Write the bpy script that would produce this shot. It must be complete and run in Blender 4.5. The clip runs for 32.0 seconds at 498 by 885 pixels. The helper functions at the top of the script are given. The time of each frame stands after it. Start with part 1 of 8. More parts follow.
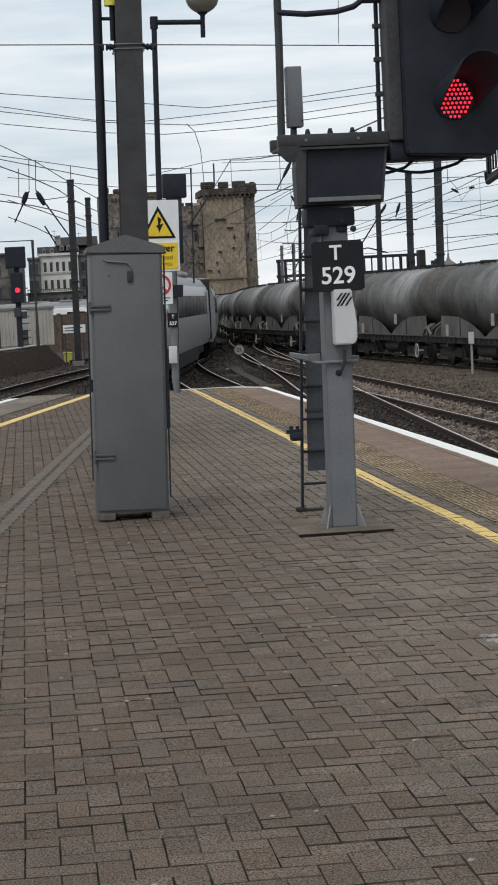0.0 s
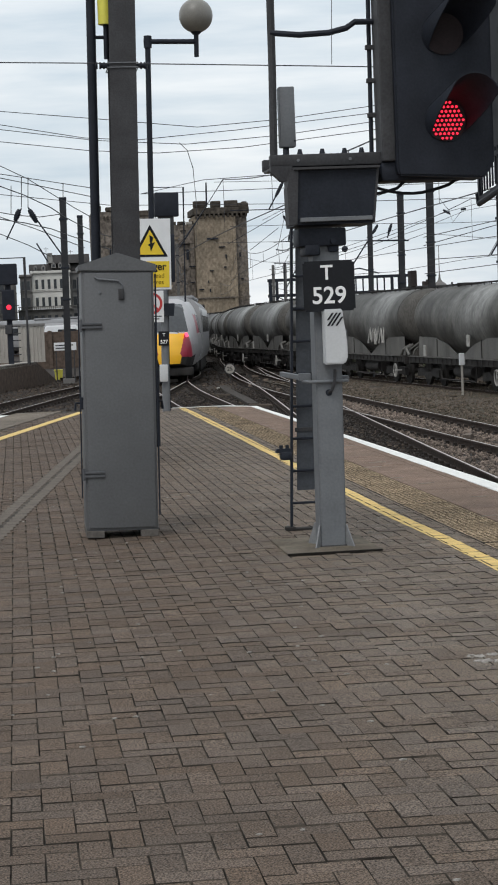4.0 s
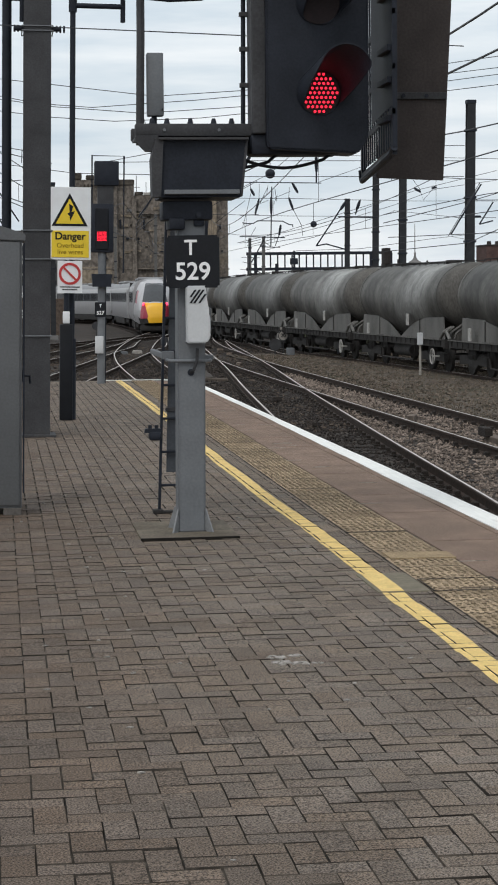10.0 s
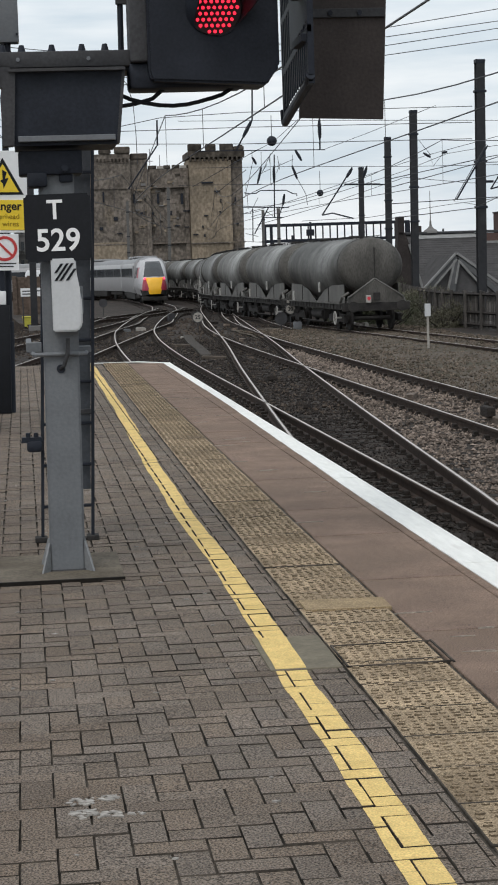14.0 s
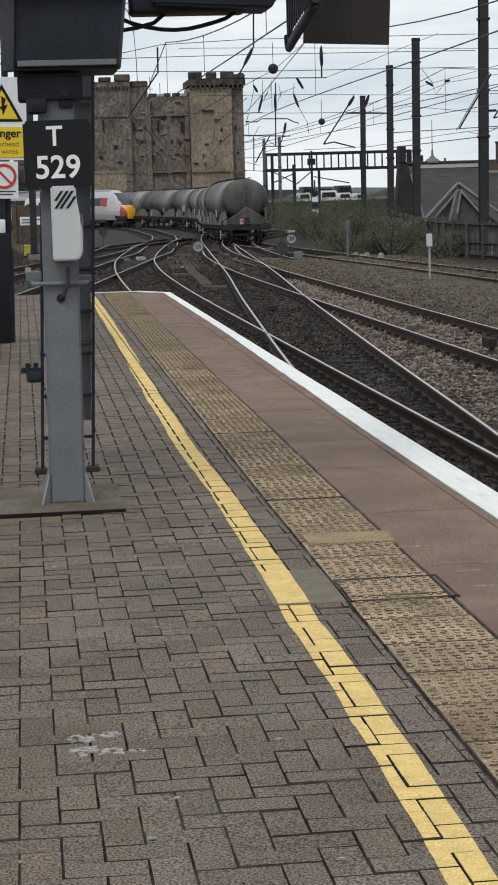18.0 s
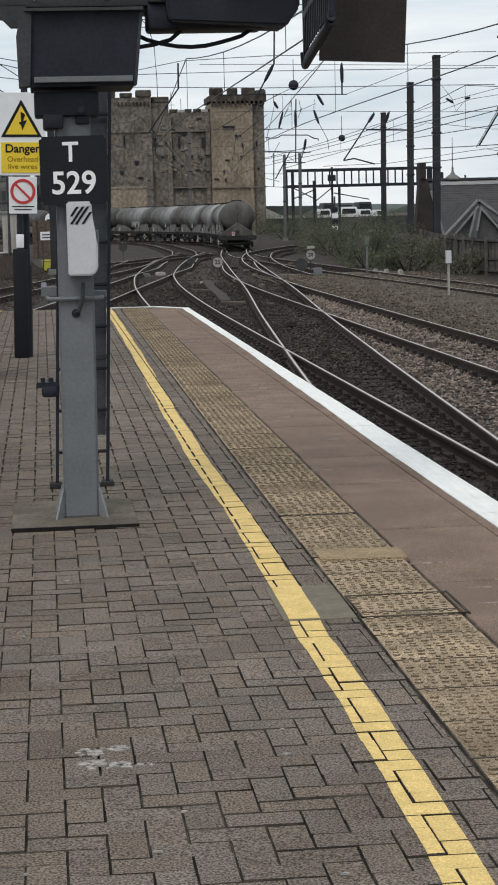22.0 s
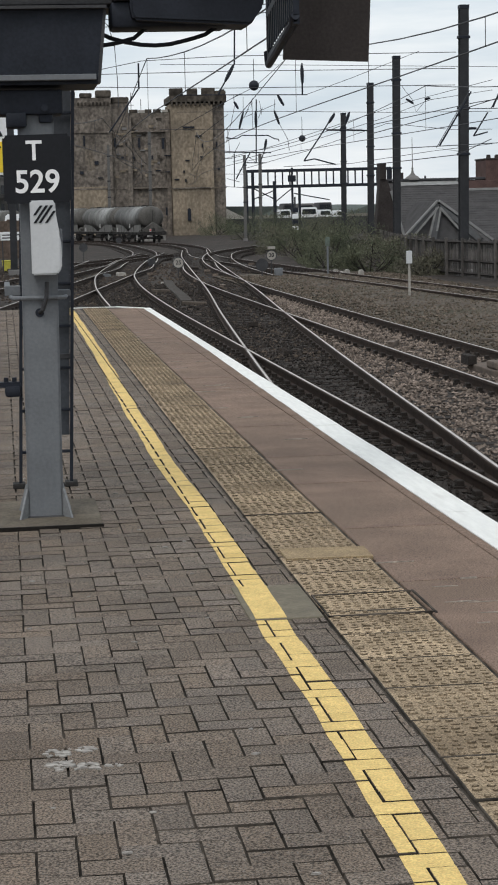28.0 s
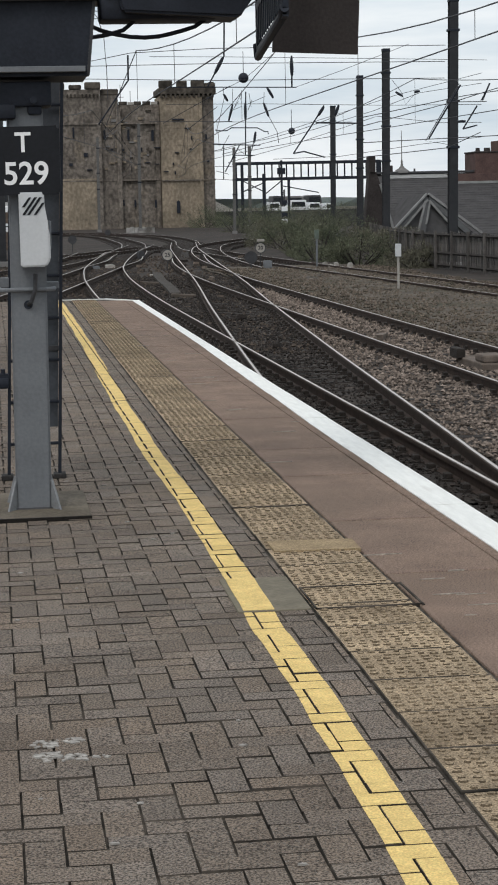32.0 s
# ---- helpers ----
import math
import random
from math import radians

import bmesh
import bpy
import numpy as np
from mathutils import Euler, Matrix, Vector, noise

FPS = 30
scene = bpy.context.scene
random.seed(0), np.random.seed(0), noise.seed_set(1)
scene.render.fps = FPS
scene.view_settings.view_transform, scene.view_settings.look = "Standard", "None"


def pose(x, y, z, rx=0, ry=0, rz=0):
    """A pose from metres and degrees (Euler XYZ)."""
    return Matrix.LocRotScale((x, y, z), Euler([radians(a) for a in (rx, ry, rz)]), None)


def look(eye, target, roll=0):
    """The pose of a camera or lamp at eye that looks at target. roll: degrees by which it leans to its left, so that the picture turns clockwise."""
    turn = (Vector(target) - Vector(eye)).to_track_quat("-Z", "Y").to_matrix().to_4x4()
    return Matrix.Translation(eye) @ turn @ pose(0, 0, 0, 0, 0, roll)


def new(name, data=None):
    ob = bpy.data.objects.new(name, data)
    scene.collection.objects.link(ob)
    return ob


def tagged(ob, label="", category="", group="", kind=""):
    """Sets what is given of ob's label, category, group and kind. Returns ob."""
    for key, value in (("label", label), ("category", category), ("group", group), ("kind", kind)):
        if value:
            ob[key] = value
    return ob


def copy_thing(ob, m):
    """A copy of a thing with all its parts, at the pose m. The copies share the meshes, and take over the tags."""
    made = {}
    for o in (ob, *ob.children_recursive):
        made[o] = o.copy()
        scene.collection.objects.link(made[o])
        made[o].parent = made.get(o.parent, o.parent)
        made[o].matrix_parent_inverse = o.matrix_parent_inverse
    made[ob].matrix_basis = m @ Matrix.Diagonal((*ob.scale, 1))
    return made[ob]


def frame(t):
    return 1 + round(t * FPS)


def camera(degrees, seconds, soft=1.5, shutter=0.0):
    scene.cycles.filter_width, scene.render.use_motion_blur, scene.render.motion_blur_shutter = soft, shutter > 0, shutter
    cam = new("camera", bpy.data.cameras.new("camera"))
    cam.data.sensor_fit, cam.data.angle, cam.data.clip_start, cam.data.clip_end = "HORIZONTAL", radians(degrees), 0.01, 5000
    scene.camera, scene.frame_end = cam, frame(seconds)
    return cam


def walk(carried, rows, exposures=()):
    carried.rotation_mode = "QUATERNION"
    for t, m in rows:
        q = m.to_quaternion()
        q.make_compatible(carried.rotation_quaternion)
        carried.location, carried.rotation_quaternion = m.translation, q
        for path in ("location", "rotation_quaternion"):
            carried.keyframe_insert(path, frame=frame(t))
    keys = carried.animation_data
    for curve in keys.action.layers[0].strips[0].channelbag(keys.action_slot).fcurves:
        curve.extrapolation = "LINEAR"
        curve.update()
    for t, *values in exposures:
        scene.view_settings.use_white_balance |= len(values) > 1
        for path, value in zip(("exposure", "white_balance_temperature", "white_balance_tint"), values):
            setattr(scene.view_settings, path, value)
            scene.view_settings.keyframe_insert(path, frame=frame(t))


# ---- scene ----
cam = camera(14.758, 32.0, soft=1.9)
PATH = [
    (0, look((-2.171, -12.725, 1.562), (-1.9457, -10.7431, 1.4139), -2.86)),
    (0.5, look((-2.169, -12.723, 1.561), (-1.9483, -10.7399, 1.4205), -2.74)),
    (1, look((-2.171, -12.753, 1.563), (-1.9431, -10.7700, 1.4335), -2.68)),
    (1.5, look((-2.173, -12.754, 1.562), (-1.9424, -10.7712, 1.4359), -2.68)),
    (2, look((-2.173, -12.752, 1.562), (-1.9412, -10.7693, 1.4312), -2.68)),
    (2.5, look((-2.176, -12.741, 1.564), (-1.9439, -10.7588, 1.4300), -2.62)),
    (3, look((-2.178, -12.753, 1.561), (-1.9433, -10.7707, 1.4292), -2.48)),
    (3.5, look((-2.171, -12.742, 1.561), (-1.9336, -10.7601, 1.4324), -2.38)),
    (5.5, look((-2.171, -12.738, 1.562), (-1.9378, -10.7561, 1.4322), -2.20)),
    (6, look((-2.175, -12.764, 1.567), (-1.9374, -10.7826, 1.4393), -2.18)),
    (6.5, look((-2.172, -12.757, 1.564), (-1.9352, -10.7750, 1.4334), -2.08)),
    (7, look((-2.184, -12.767, 1.570), (-1.9189, -10.7889, 1.4375), -1.76)),
    (7.5, look((-2.183, -12.758, 1.572), (-1.9134, -10.7806, 1.4424), -1.65)),
    (8, look((-2.129, -12.774, 1.572), (-1.8367, -10.8006, 1.4357), -1.17)),
    (8.5, look((-1.978, -12.653, 1.557), (-1.6643, -10.6851, 1.3883), -0.52)),
    (9, look((-1.819, -12.371, 1.555), (-1.4090, -10.4208, 1.3812), -0.49)),
    (9.5, look((-1.532, -12.464, 1.579), (-1.3027, -10.4844, 1.4048), 0.24)),
    (10, look((-1.326, -12.375, 1.564), (-1.0704, -10.3974, 1.4067), -0.65)),
    (10.5, look((-1.096, -12.266, 1.551), (-0.8722, -10.2848, 1.3930), -0.98)),
    (11, look((-0.856, -12.189, 1.558), (-0.6724, -10.2055, 1.3830), 0.16)),
    (11.5, look((-0.702, -12.033, 1.547), (-0.4902, -10.0515, 1.3813), -0.94)),
    (12, look((-0.525, -11.920, 1.561), (-0.3234, -9.9369, 1.3925), 0.27)),
    (12.5, look((-0.511, -11.915, 1.555), (-0.3112, -9.9299, 1.4099), -1.11)),
    (13, look((-0.330, -10.198, 1.543), (-0.1216, -8.2163, 1.3745), -1.97)),
    (13.5, look((-0.287, -9.843, 1.540), (-0.0736, -7.8629, 1.3599), -1.65)),
    (14, look((-0.286, -9.828, 1.541), (-0.0580, -7.8491, 1.3564), -1.88)),
    (14.5, look((-0.284, -9.808, 1.539), (-0.0683, -7.8303, 1.3342), -1.88)),
    (16.5, look((-0.283, -9.704, 1.534), (-0.0658, -7.7313, 1.2876), -1.64)),
    (17, look((-0.286, -9.722, 1.536), (-0.0570, -7.7508, 1.2858), -1.71)),
    (17.5, look((-0.285, -9.715, 1.535), (-0.0584, -7.7437, 1.2837), -1.72)),
    (18, look((-0.285, -9.713, 1.536), (-0.0600, -7.7425, 1.2793), -1.70)),
    (18.5, look((-0.285, -9.707, 1.535), (-0.0567, -7.7365, 1.2796), -1.69)),
    (19, look((-0.286, -9.705, 1.535), (-0.0511, -7.7352, 1.2796), -1.63)),
    (19.5, look((-0.284, -9.698, 1.532), (-0.0534, -7.7279, 1.2756), -1.68)),
    (20, look((-0.271, -9.707, 1.537), (-0.0388, -7.7370, 1.2795), -1.48)),
    (20.5, look((-0.258, -9.740, 1.542), (-0.0391, -7.7675, 1.2940), -1.31)),
    (21, look((-0.257, -9.739, 1.540), (-0.0364, -7.7664, 1.2976), -1.42)),
    (21.5, look((-0.260, -9.748, 1.541), (-0.0482, -7.7734, 1.3014), -1.41)),
    (22, look((-0.260, -9.738, 1.538), (-0.0540, -7.7628, 1.2979), -1.43)),
    (22.5, look((-0.263, -9.731, 1.536), (-0.0437, -7.7578, 1.2923), -1.42)),
    (23, look((-0.267, -9.742, 1.540), (-0.0488, -7.7692, 1.2952), -1.42)),
    (23.5, look((-0.266, -9.737, 1.540), (-0.0445, -7.7647, 1.2973), -1.46)),
    (24, look((-0.272, -9.726, 1.537), (-0.0486, -7.7538, 1.2885), -1.43)),
    (24.5, look((-0.275, -9.715, 1.535), (-0.0553, -7.7431, 1.2794), -1.40)),
    (25, look((-0.271, -9.721, 1.535), (-0.0514, -7.7502, 1.2718), -1.45)),
    (25.5, look((-0.271, -9.717, 1.534), (-0.0474, -7.7470, 1.2727), -1.47)),
    (27.5, look((-0.280, -9.709, 1.531), (-0.0344, -7.7388, 1.2916), -1.37)),
    (28, look((-0.279, -9.715, 1.531), (-0.0322, -7.7445, 1.2904), -1.41)),
    (28.5, look((-0.280, -9.717, 1.532), (-0.0330, -7.7471, 1.2887), -1.31)),
    (29, look((-0.277, -9.725, 1.532), (-0.0327, -7.7552, 1.2900), -1.39)),
    (29.5, look((-0.279, -9.726, 1.534), (-0.0311, -7.7569, 1.2899), -1.30)),
    (30, look((-0.279, -9.728, 1.532), (-0.0218, -7.7601, 1.2863), -1.31)),
    (30.5, look((-0.275, -9.726, 1.532), (-0.0136, -7.7586, 1.2850), -1.37)),
    (31, look((-0.281, -9.737, 1.534), (-0.0170, -7.7693, 1.2894), -1.30)),
    (31.5, look((-0.281, -9.732, 1.532), (-0.0198, -7.7646, 1.2873), -1.24)),
    (32, look((-0.278, -9.726, 1.531), (-0.0200, -7.7586, 1.2826), -1.24)),
]
walk(cam, PATH)

# ---- world and sun: a bright overcast afternoon ----
world = bpy.data.worlds.new("sky")
scene.world = world
world.use_nodes = True
wn, wl = world.node_tree.nodes, world.node_tree.links
wn.clear()
sky = wn.new("ShaderNodeTexSky")
sky.sky_type = "NISHITA"
sky.sun_disc = False
sky.sun_elevation = radians(52)
sky.sun_rotation = radians(205)
sky.dust_density = 4.0
sky_tc = wn.new("ShaderNodeTexCoord")
sky_map = wn.new("ShaderNodeMapping")
sky_map.inputs["Scale"].default_value = (1.0, 1.0, 7.0)
cloud = wn.new("ShaderNodeTexNoise")
cloud.inputs["Scale"].default_value = 5.5
cloud.inputs["Detail"].default_value = 6.0
cloud.inputs["Roughness"].default_value = 0.55
cloud_ramp = wn.new("ShaderNodeValToRGB")
cloud_ramp.color_ramp.elements[0].position, cloud_ramp.color_ramp.elements[0].color = 0.32, (5.4, 6.25, 6.95, 1)
cloud_ramp.color_ramp.elements[1].position, cloud_ramp.color_ramp.elements[1].color = 0.66, (8.5, 8.73, 8.85, 1)
mixsky = wn.new("ShaderNodeMix")
mixsky.data_type = "RGBA"
mixsky.inputs[0].default_value = 0.88
background = wn.new("ShaderNodeBackground")
background.inputs["Strength"].default_value = 0.115
wout = wn.new("ShaderNodeOutputWorld")
wl.new(sky_tc.outputs["Generated"], sky_map.inputs["Vector"])
wl.new(sky_map.outputs["Vector"], cloud.inputs["Vector"])
wl.new(cloud.outputs["Fac"], cloud_ramp.inputs["Fac"])
wl.new(sky.outputs["Color"], mixsky.inputs[6])
wl.new(cloud_ramp.outputs["Color"], mixsky.inputs[7])
wl.new(mixsky.outputs[2], background.inputs["Color"])
wl.new(background.outputs["Background"], wout.inputs["Surface"])
sun = new("sun", bpy.data.lights.new("sun", "SUN"))
sun.data.energy, sun.data.angle, sun.data.color = 1.1, radians(25), (1.0, 0.98, 0.95)
sun.matrix_world = look((-40, -60, 100), (0, 0, 0))
scene.view_settings.exposure = 0.08

# ---- materials ----
def material(name, colour, rough=0.6, metal=0.0, spread=0.12, scale=8.0, bump=0.0, bump_scale=60.0, second=None, patch=0.5, per_object=0.0, stretch=(1, 1, 1), emit=None, island=0.0, world=False, speck=0.0, side_tint=None, speck_scale=150.0, grit=0.0, blend=0.0):
    """Base colour varied at two scales, with fine relief; second: a stain colour that comes in patches."""
    m = bpy.data.materials.new(name)
    m.use_nodes = True
    n, l = m.node_tree.nodes, m.node_tree.links
    b = n["Principled BSDF"]
    b.inputs["Roughness"].default_value, b.inputs["Metallic"].default_value = rough, metal
    b.inputs["Specular IOR Level"].default_value = 0.5 if rough < 0.55 else 0.2
    tc = n.new("ShaderNodeTexCoord")
    mp = n.new("ShaderNodeMapping")
    mp.inputs["Scale"].default_value = stretch
    if world:
        gp = n.new("ShaderNodeNewGeometry")
        l.new(gp.outputs["Position"], mp.inputs["Vector"])
    else:
        l.new(tc.outputs["Object"], mp.inputs["Vector"])
    big, fine = n.new("ShaderNodeTexNoise"), n.new("ShaderNodeTexNoise")
    big.inputs["Scale"].default_value, big.inputs["Detail"].default_value = scale, 5.0
    fine.inputs["Scale"].default_value, fine.inputs["Detail"].default_value = bump_scale, 3.0
    l.new(mp.outputs["Vector"], big.inputs["Vector"])
    l.new(mp.outputs["Vector"], fine.inputs["Vector"])
    ramp = n.new("ShaderNodeValToRGB")
    dark = [c * (1 - spread) for c in colour]
    light = [min(1, c * (1 + spread)) for c in colour]
    ramp.color_ramp.elements[0].position, ramp.color_ramp.elements[0].color = 0.3, (*dark, 1)
    ramp.color_ramp.elements[1].position, ramp.color_ramp.elements[1].color = 0.7, (*light, 1)
    l.new(big.outputs["Fac"], ramp.inputs["Fac"])
    out = ramp.outputs["Color"]
    if second:
        st = n.new("ShaderNodeTexNoise")
        st.inputs["Scale"].default_value, st.inputs["Detail"].default_value = scale * 0.35, 6.0
        l.new(mp.outputs["Vector"], st.inputs["Vector"])
        sr = n.new("ShaderNodeMapRange")
        sr.inputs["From Min"].default_value, sr.inputs["From Max"].default_value = patch, patch + 0.16
        l.new(st.outputs["Fac"], sr.inputs["Value"])
        mx = n.new("ShaderNodeMix")
        mx.data_type = "RGBA"
        mx.inputs[7].default_value = (*second, 1)
        l.new(sr.outputs["Result"], mx.inputs[0])
        l.new(out, mx.inputs[6])
        out = mx.outputs[2]
    gr = n.new("ShaderNodeMix")
    gr.data_type, gr.blend_type = "RGBA", "OVERLAY"
    gr.inputs[0].default_value = min(0.6, spread * 2.0)
    l.new(out, gr.inputs[6])
    l.new(fine.outputs["Fac"], gr.inputs[7])
    out = gr.outputs[2]
    if speck:
        sn = n.new("ShaderNodeTexNoise")
        sn.inputs["Scale"].default_value, sn.inputs["Detail"].default_value = speck_scale, 5.0
        l.new(mp.outputs["Vector"], sn.inputs["Vector"])
        sm = n.new("ShaderNodeMapRange")
        sm.inputs["From Min"].default_value, sm.inputs["From Max"].default_value = 0.38, 0.62
        sm.inputs["To Min"].default_value, sm.inputs["To Max"].default_value = 1 - speck, 1 + speck
        l.new(sn.outputs["Fac"], sm.inputs["Value"])
        sx = n.new("ShaderNodeMix")
        sx.data_type, sx.blend_type = "RGBA", "MULTIPLY"
        sx.inputs[0].default_value = 1.0
        l.new(out, sx.inputs[6])
        l.new(sm.outputs["Result"], sx.inputs[7])
        out = sx.outputs[2]
    if grit:
        # small pale chippings worn bare in the surface
        gn = n.new("ShaderNodeTexNoise")
        gn.inputs["Scale"].default_value, gn.inputs["Detail"].default_value = 240.0, 2.0
        l.new(mp.outputs["Vector"], gn.inputs["Vector"])
        gm = n.new("ShaderNodeMapRange")
        gm.inputs["From Min"].default_value, gm.inputs["From Max"].default_value = 0.60, 0.70
        l.new(gn.outputs["Fac"], gm.inputs["Value"])
        gx = n.new("ShaderNodeMix")
        gx.data_type = "RGBA"
        gx.inputs[7].default_value = (grit, grit * 0.94, grit * 0.85, 1)
        l.new(gm.outputs["Result"], gx.inputs[0])
        l.new(out, gx.inputs[6])
        out = gx.outputs[2]
    if side_tint:
        # a darker tint towards one side: (x of full tint, x of none, tint)
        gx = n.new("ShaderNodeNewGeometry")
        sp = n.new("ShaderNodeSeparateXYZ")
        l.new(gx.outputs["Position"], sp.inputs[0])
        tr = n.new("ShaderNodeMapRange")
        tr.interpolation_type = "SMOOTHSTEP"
        tr.inputs["From Min"].default_value, tr.inputs["From Max"].default_value = side_tint[0], side_tint[1]
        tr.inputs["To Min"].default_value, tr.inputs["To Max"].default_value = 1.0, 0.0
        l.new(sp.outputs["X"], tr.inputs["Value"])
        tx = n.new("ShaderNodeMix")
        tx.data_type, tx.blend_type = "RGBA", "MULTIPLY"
        tx.inputs[7].default_value = (*side_tint[2], 1)
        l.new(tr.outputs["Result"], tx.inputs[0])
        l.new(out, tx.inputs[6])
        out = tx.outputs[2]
    if per_object or island:
        hv = n.new("ShaderNodeHueSaturation")
        mr = n.new("ShaderNodeMapRange")
        amount = per_object or island
        mr.inputs["To Min"].default_value, mr.inputs["To Max"].default_value = 1 - amount, 1 + amount
        if per_object:
            oi = n.new("ShaderNodeObjectInfo")
            l.new(oi.outputs["Random"], mr.inputs["Value"])
        else:
            ge = n.new("ShaderNodeNewGeometry")
            l.new(ge.outputs["Random Per Island"], mr.inputs["Value"])
        l.new(mr.outputs["Result"], hv.inputs["Value"])
        if blend:
            # redder and greyer pieces side by side, whatever their lightness
            chance = oi.outputs["Random"] if per_object else ge.outputs["Random Per Island"]
            far_apart, part_of, tint = n.new("ShaderNodeMath"), n.new("ShaderNodeMath"), n.new("ShaderNodeMapRange")
            far_apart.operation, part_of.operation = "MULTIPLY", "FRACT"
            far_apart.inputs[1].default_value = 37.7
            tint.inputs["To Min"].default_value, tint.inputs["To Max"].default_value = 1 - blend, 1 + blend
            l.new(chance, far_apart.inputs[0])
            l.new(far_apart.outputs[0], part_of.inputs[0])
            l.new(part_of.outputs[0], tint.inputs["Value"])
            l.new(tint.outputs["Result"], hv.inputs["Saturation"])
        l.new(out, hv.inputs["Color"])
        out = hv.outputs["Color"]
    l.new(out, b.inputs["Base Color"])
    if bump:
        bp = n.new("ShaderNodeBump")
        bp.inputs["Strength"].default_value, bp.inputs["Distance"].default_value = min(1.0, bump), 0.01
        l.new(fine.outputs["Fac"], bp.inputs["Height"])
        l.new(bp.outputs["Normal"], b.inputs["Normal"])
    if emit:
        b.inputs["Emission Color"].default_value, b.inputs["Emission Strength"].default_value = (*emit[0], 1), emit[1]
    return m


PAVER = material("block paving", (0.150, 0.120, 0.096), 0.9, spread=0.17, scale=2.2, bump=0.6, bump_scale=180, per_object=0.13, second=(0.118, 0.092, 0.072), patch=0.54, world=True, speck=0.7, speck_scale=150.0, side_tint=(-1.7, 0.3, (0.72, 0.665, 0.635)), grit=0.24, blend=0.13)
PAVERS = material("block paving joined", (0.150, 0.120, 0.096), 0.9, spread=0.17, scale=2.2, bump=0.6, bump_scale=180, island=0.13, second=(0.118, 0.092, 0.072), patch=0.54, world=True, speck=0.7, speck_scale=150.0, side_tint=(-1.7, 0.3, (0.72, 0.665, 0.635)), grit=0.24, blend=0.13)
JOINT = material("dark dirt in the joints", (0.040, 0.034, 0.028), 0.95, spread=0.6, scale=11, second=(0.105, 0.088, 0.072), patch=0.47, world=True)
YELLOW = material("worn yellow line paint", (0.67, 0.485, 0.185), 0.8, spread=0.1, scale=14, bump=0.3, second=(0.55, 0.39, 0.14), patch=0.56, world=True, speck=0.16)
WHITE_LINE = material("worn white edge paint", (0.75, 0.75, 0.72), 0.75, spread=0.07, scale=9, bump=0.2, second=(0.62, 0.60, 0.57), patch=0.62, world=True, stretch=(3, 0.5, 1))
DOME_SHADE = material("grime and painted shade of the dome sides", (0.112, 0.085, 0.056), 0.95, spread=0.3, scale=6, bump=0.4, second=(0.19, 0.145, 0.097), patch=0.48, world=True, speck=0.4)
TACTILE = material("buff tactile slab", (0.300, 0.228, 0.150), 0.92, spread=0.28, scale=5.5, bump=0.5, bump_scale=90, second=(0.185, 0.138, 0.090), patch=0.5, per_object=0.12, world=True, speck=0.5)
COPING = material("brown coping surface", (0.190, 0.133, 0.102), 0.92, spread=0.2, scale=3.0, bump=0.5, bump_scale=170, second=(0.165, 0.118, 0.09), patch=0.5, per_object=0.06, world=True, speck=0.42)
BRICKWALL = material("sooty platform brick", (0.10, 0.075, 0.06), 0.9, spread=0.35, scale=5, bump=0.5)
BALLAST = material("ballast bed", (0.038, 0.030, 0.025), 0.95, spread=0.5, scale=1.1, bump=1.0, bump_scale=14, second=(0.028, 0.023, 0.02), patch=0.48, speck=0.4, world=True)
STONES = material("ballast stones", (0.180, 0.144, 0.120), 0.9, spread=0.4, scale=9, bump=0.5, island=0.5, second=(0.07, 0.055, 0.045), patch=0.5)
SLEEPER = material("dark timber sleepers", (0.030, 0.025, 0.022), 0.9, spread=0.3, scale=6, bump=0.6, stretch=(1, 6, 6))
RAIL_SIDE = material("rusty rail web", (0.040, 0.027, 0.021), 0.8, spread=0.3, scale=7, bump=0.4)
RAIL_TOP = material("polished rail head", (0.48, 0.45, 0.425), 0.58, 0.3, spread=0.2, scale=12)
GALV = material("galvanised grey steel", (0.152, 0.160, 0.170), 0.6, 0.1, spread=0.1, scale=5, bump=0.1, second=(0.145, 0.15, 0.155), patch=0.55)
CAB = material("grey painted cabinet steel", (0.118, 0.121, 0.126), 0.55, 0.0, spread=0.1, scale=3, bump=0.05, second=(0.110, 0.111, 0.112), patch=0.55)
DARK = material("black painted signal steel", (0.017, 0.020, 0.028), 0.6, spread=0.2, scale=6, bump=0.1)
DARK2 = material("dark grey structural steel", (0.048, 0.048, 0.051), 0.6, spread=0.2, scale=4, bump=0.1, second=(0.062, 0.057, 0.054), patch=0.6)
MASTSTEEL = material("near black mast steel", (0.028, 0.029, 0.032), 0.6, spread=0.25, scale=3, bump=0.1, second=(0.042, 0.040, 0.039), patch=0.6)
BLUEGREY = material("blue grey steel sheet", (0.062, 0.068, 0.078), 0.6, spread=0.15, scale=5, bump=0.1)
BROWNSHEET = material("brown black sheet steel", (0.052, 0.043, 0.040), 0.7, spread=0.2, scale=4, bump=0.15)
WHITEPLASTIC = material("light grey plastic", (0.52, 0.53, 0.54), 0.5, spread=0.06, scale=5)
BLACKPLATE = material("black plate", (0.011, 0.012, 0.015), 0.62, spread=0.15)
WHITEPAINT = material("white lettering", (0.80, 0.80, 0.80), 0.6, spread=0.04)
SIGNYELLOW = material("sign yellow", (0.78, 0.56, 0.03), 0.5, spread=0.05)
SIGNWHITE = material("sign white", (0.76, 0.77, 0.78), 0.5, spread=0.04)
SIGNRED = material("sign red", (0.50, 0.04, 0.04), 0.5, spread=0.05)
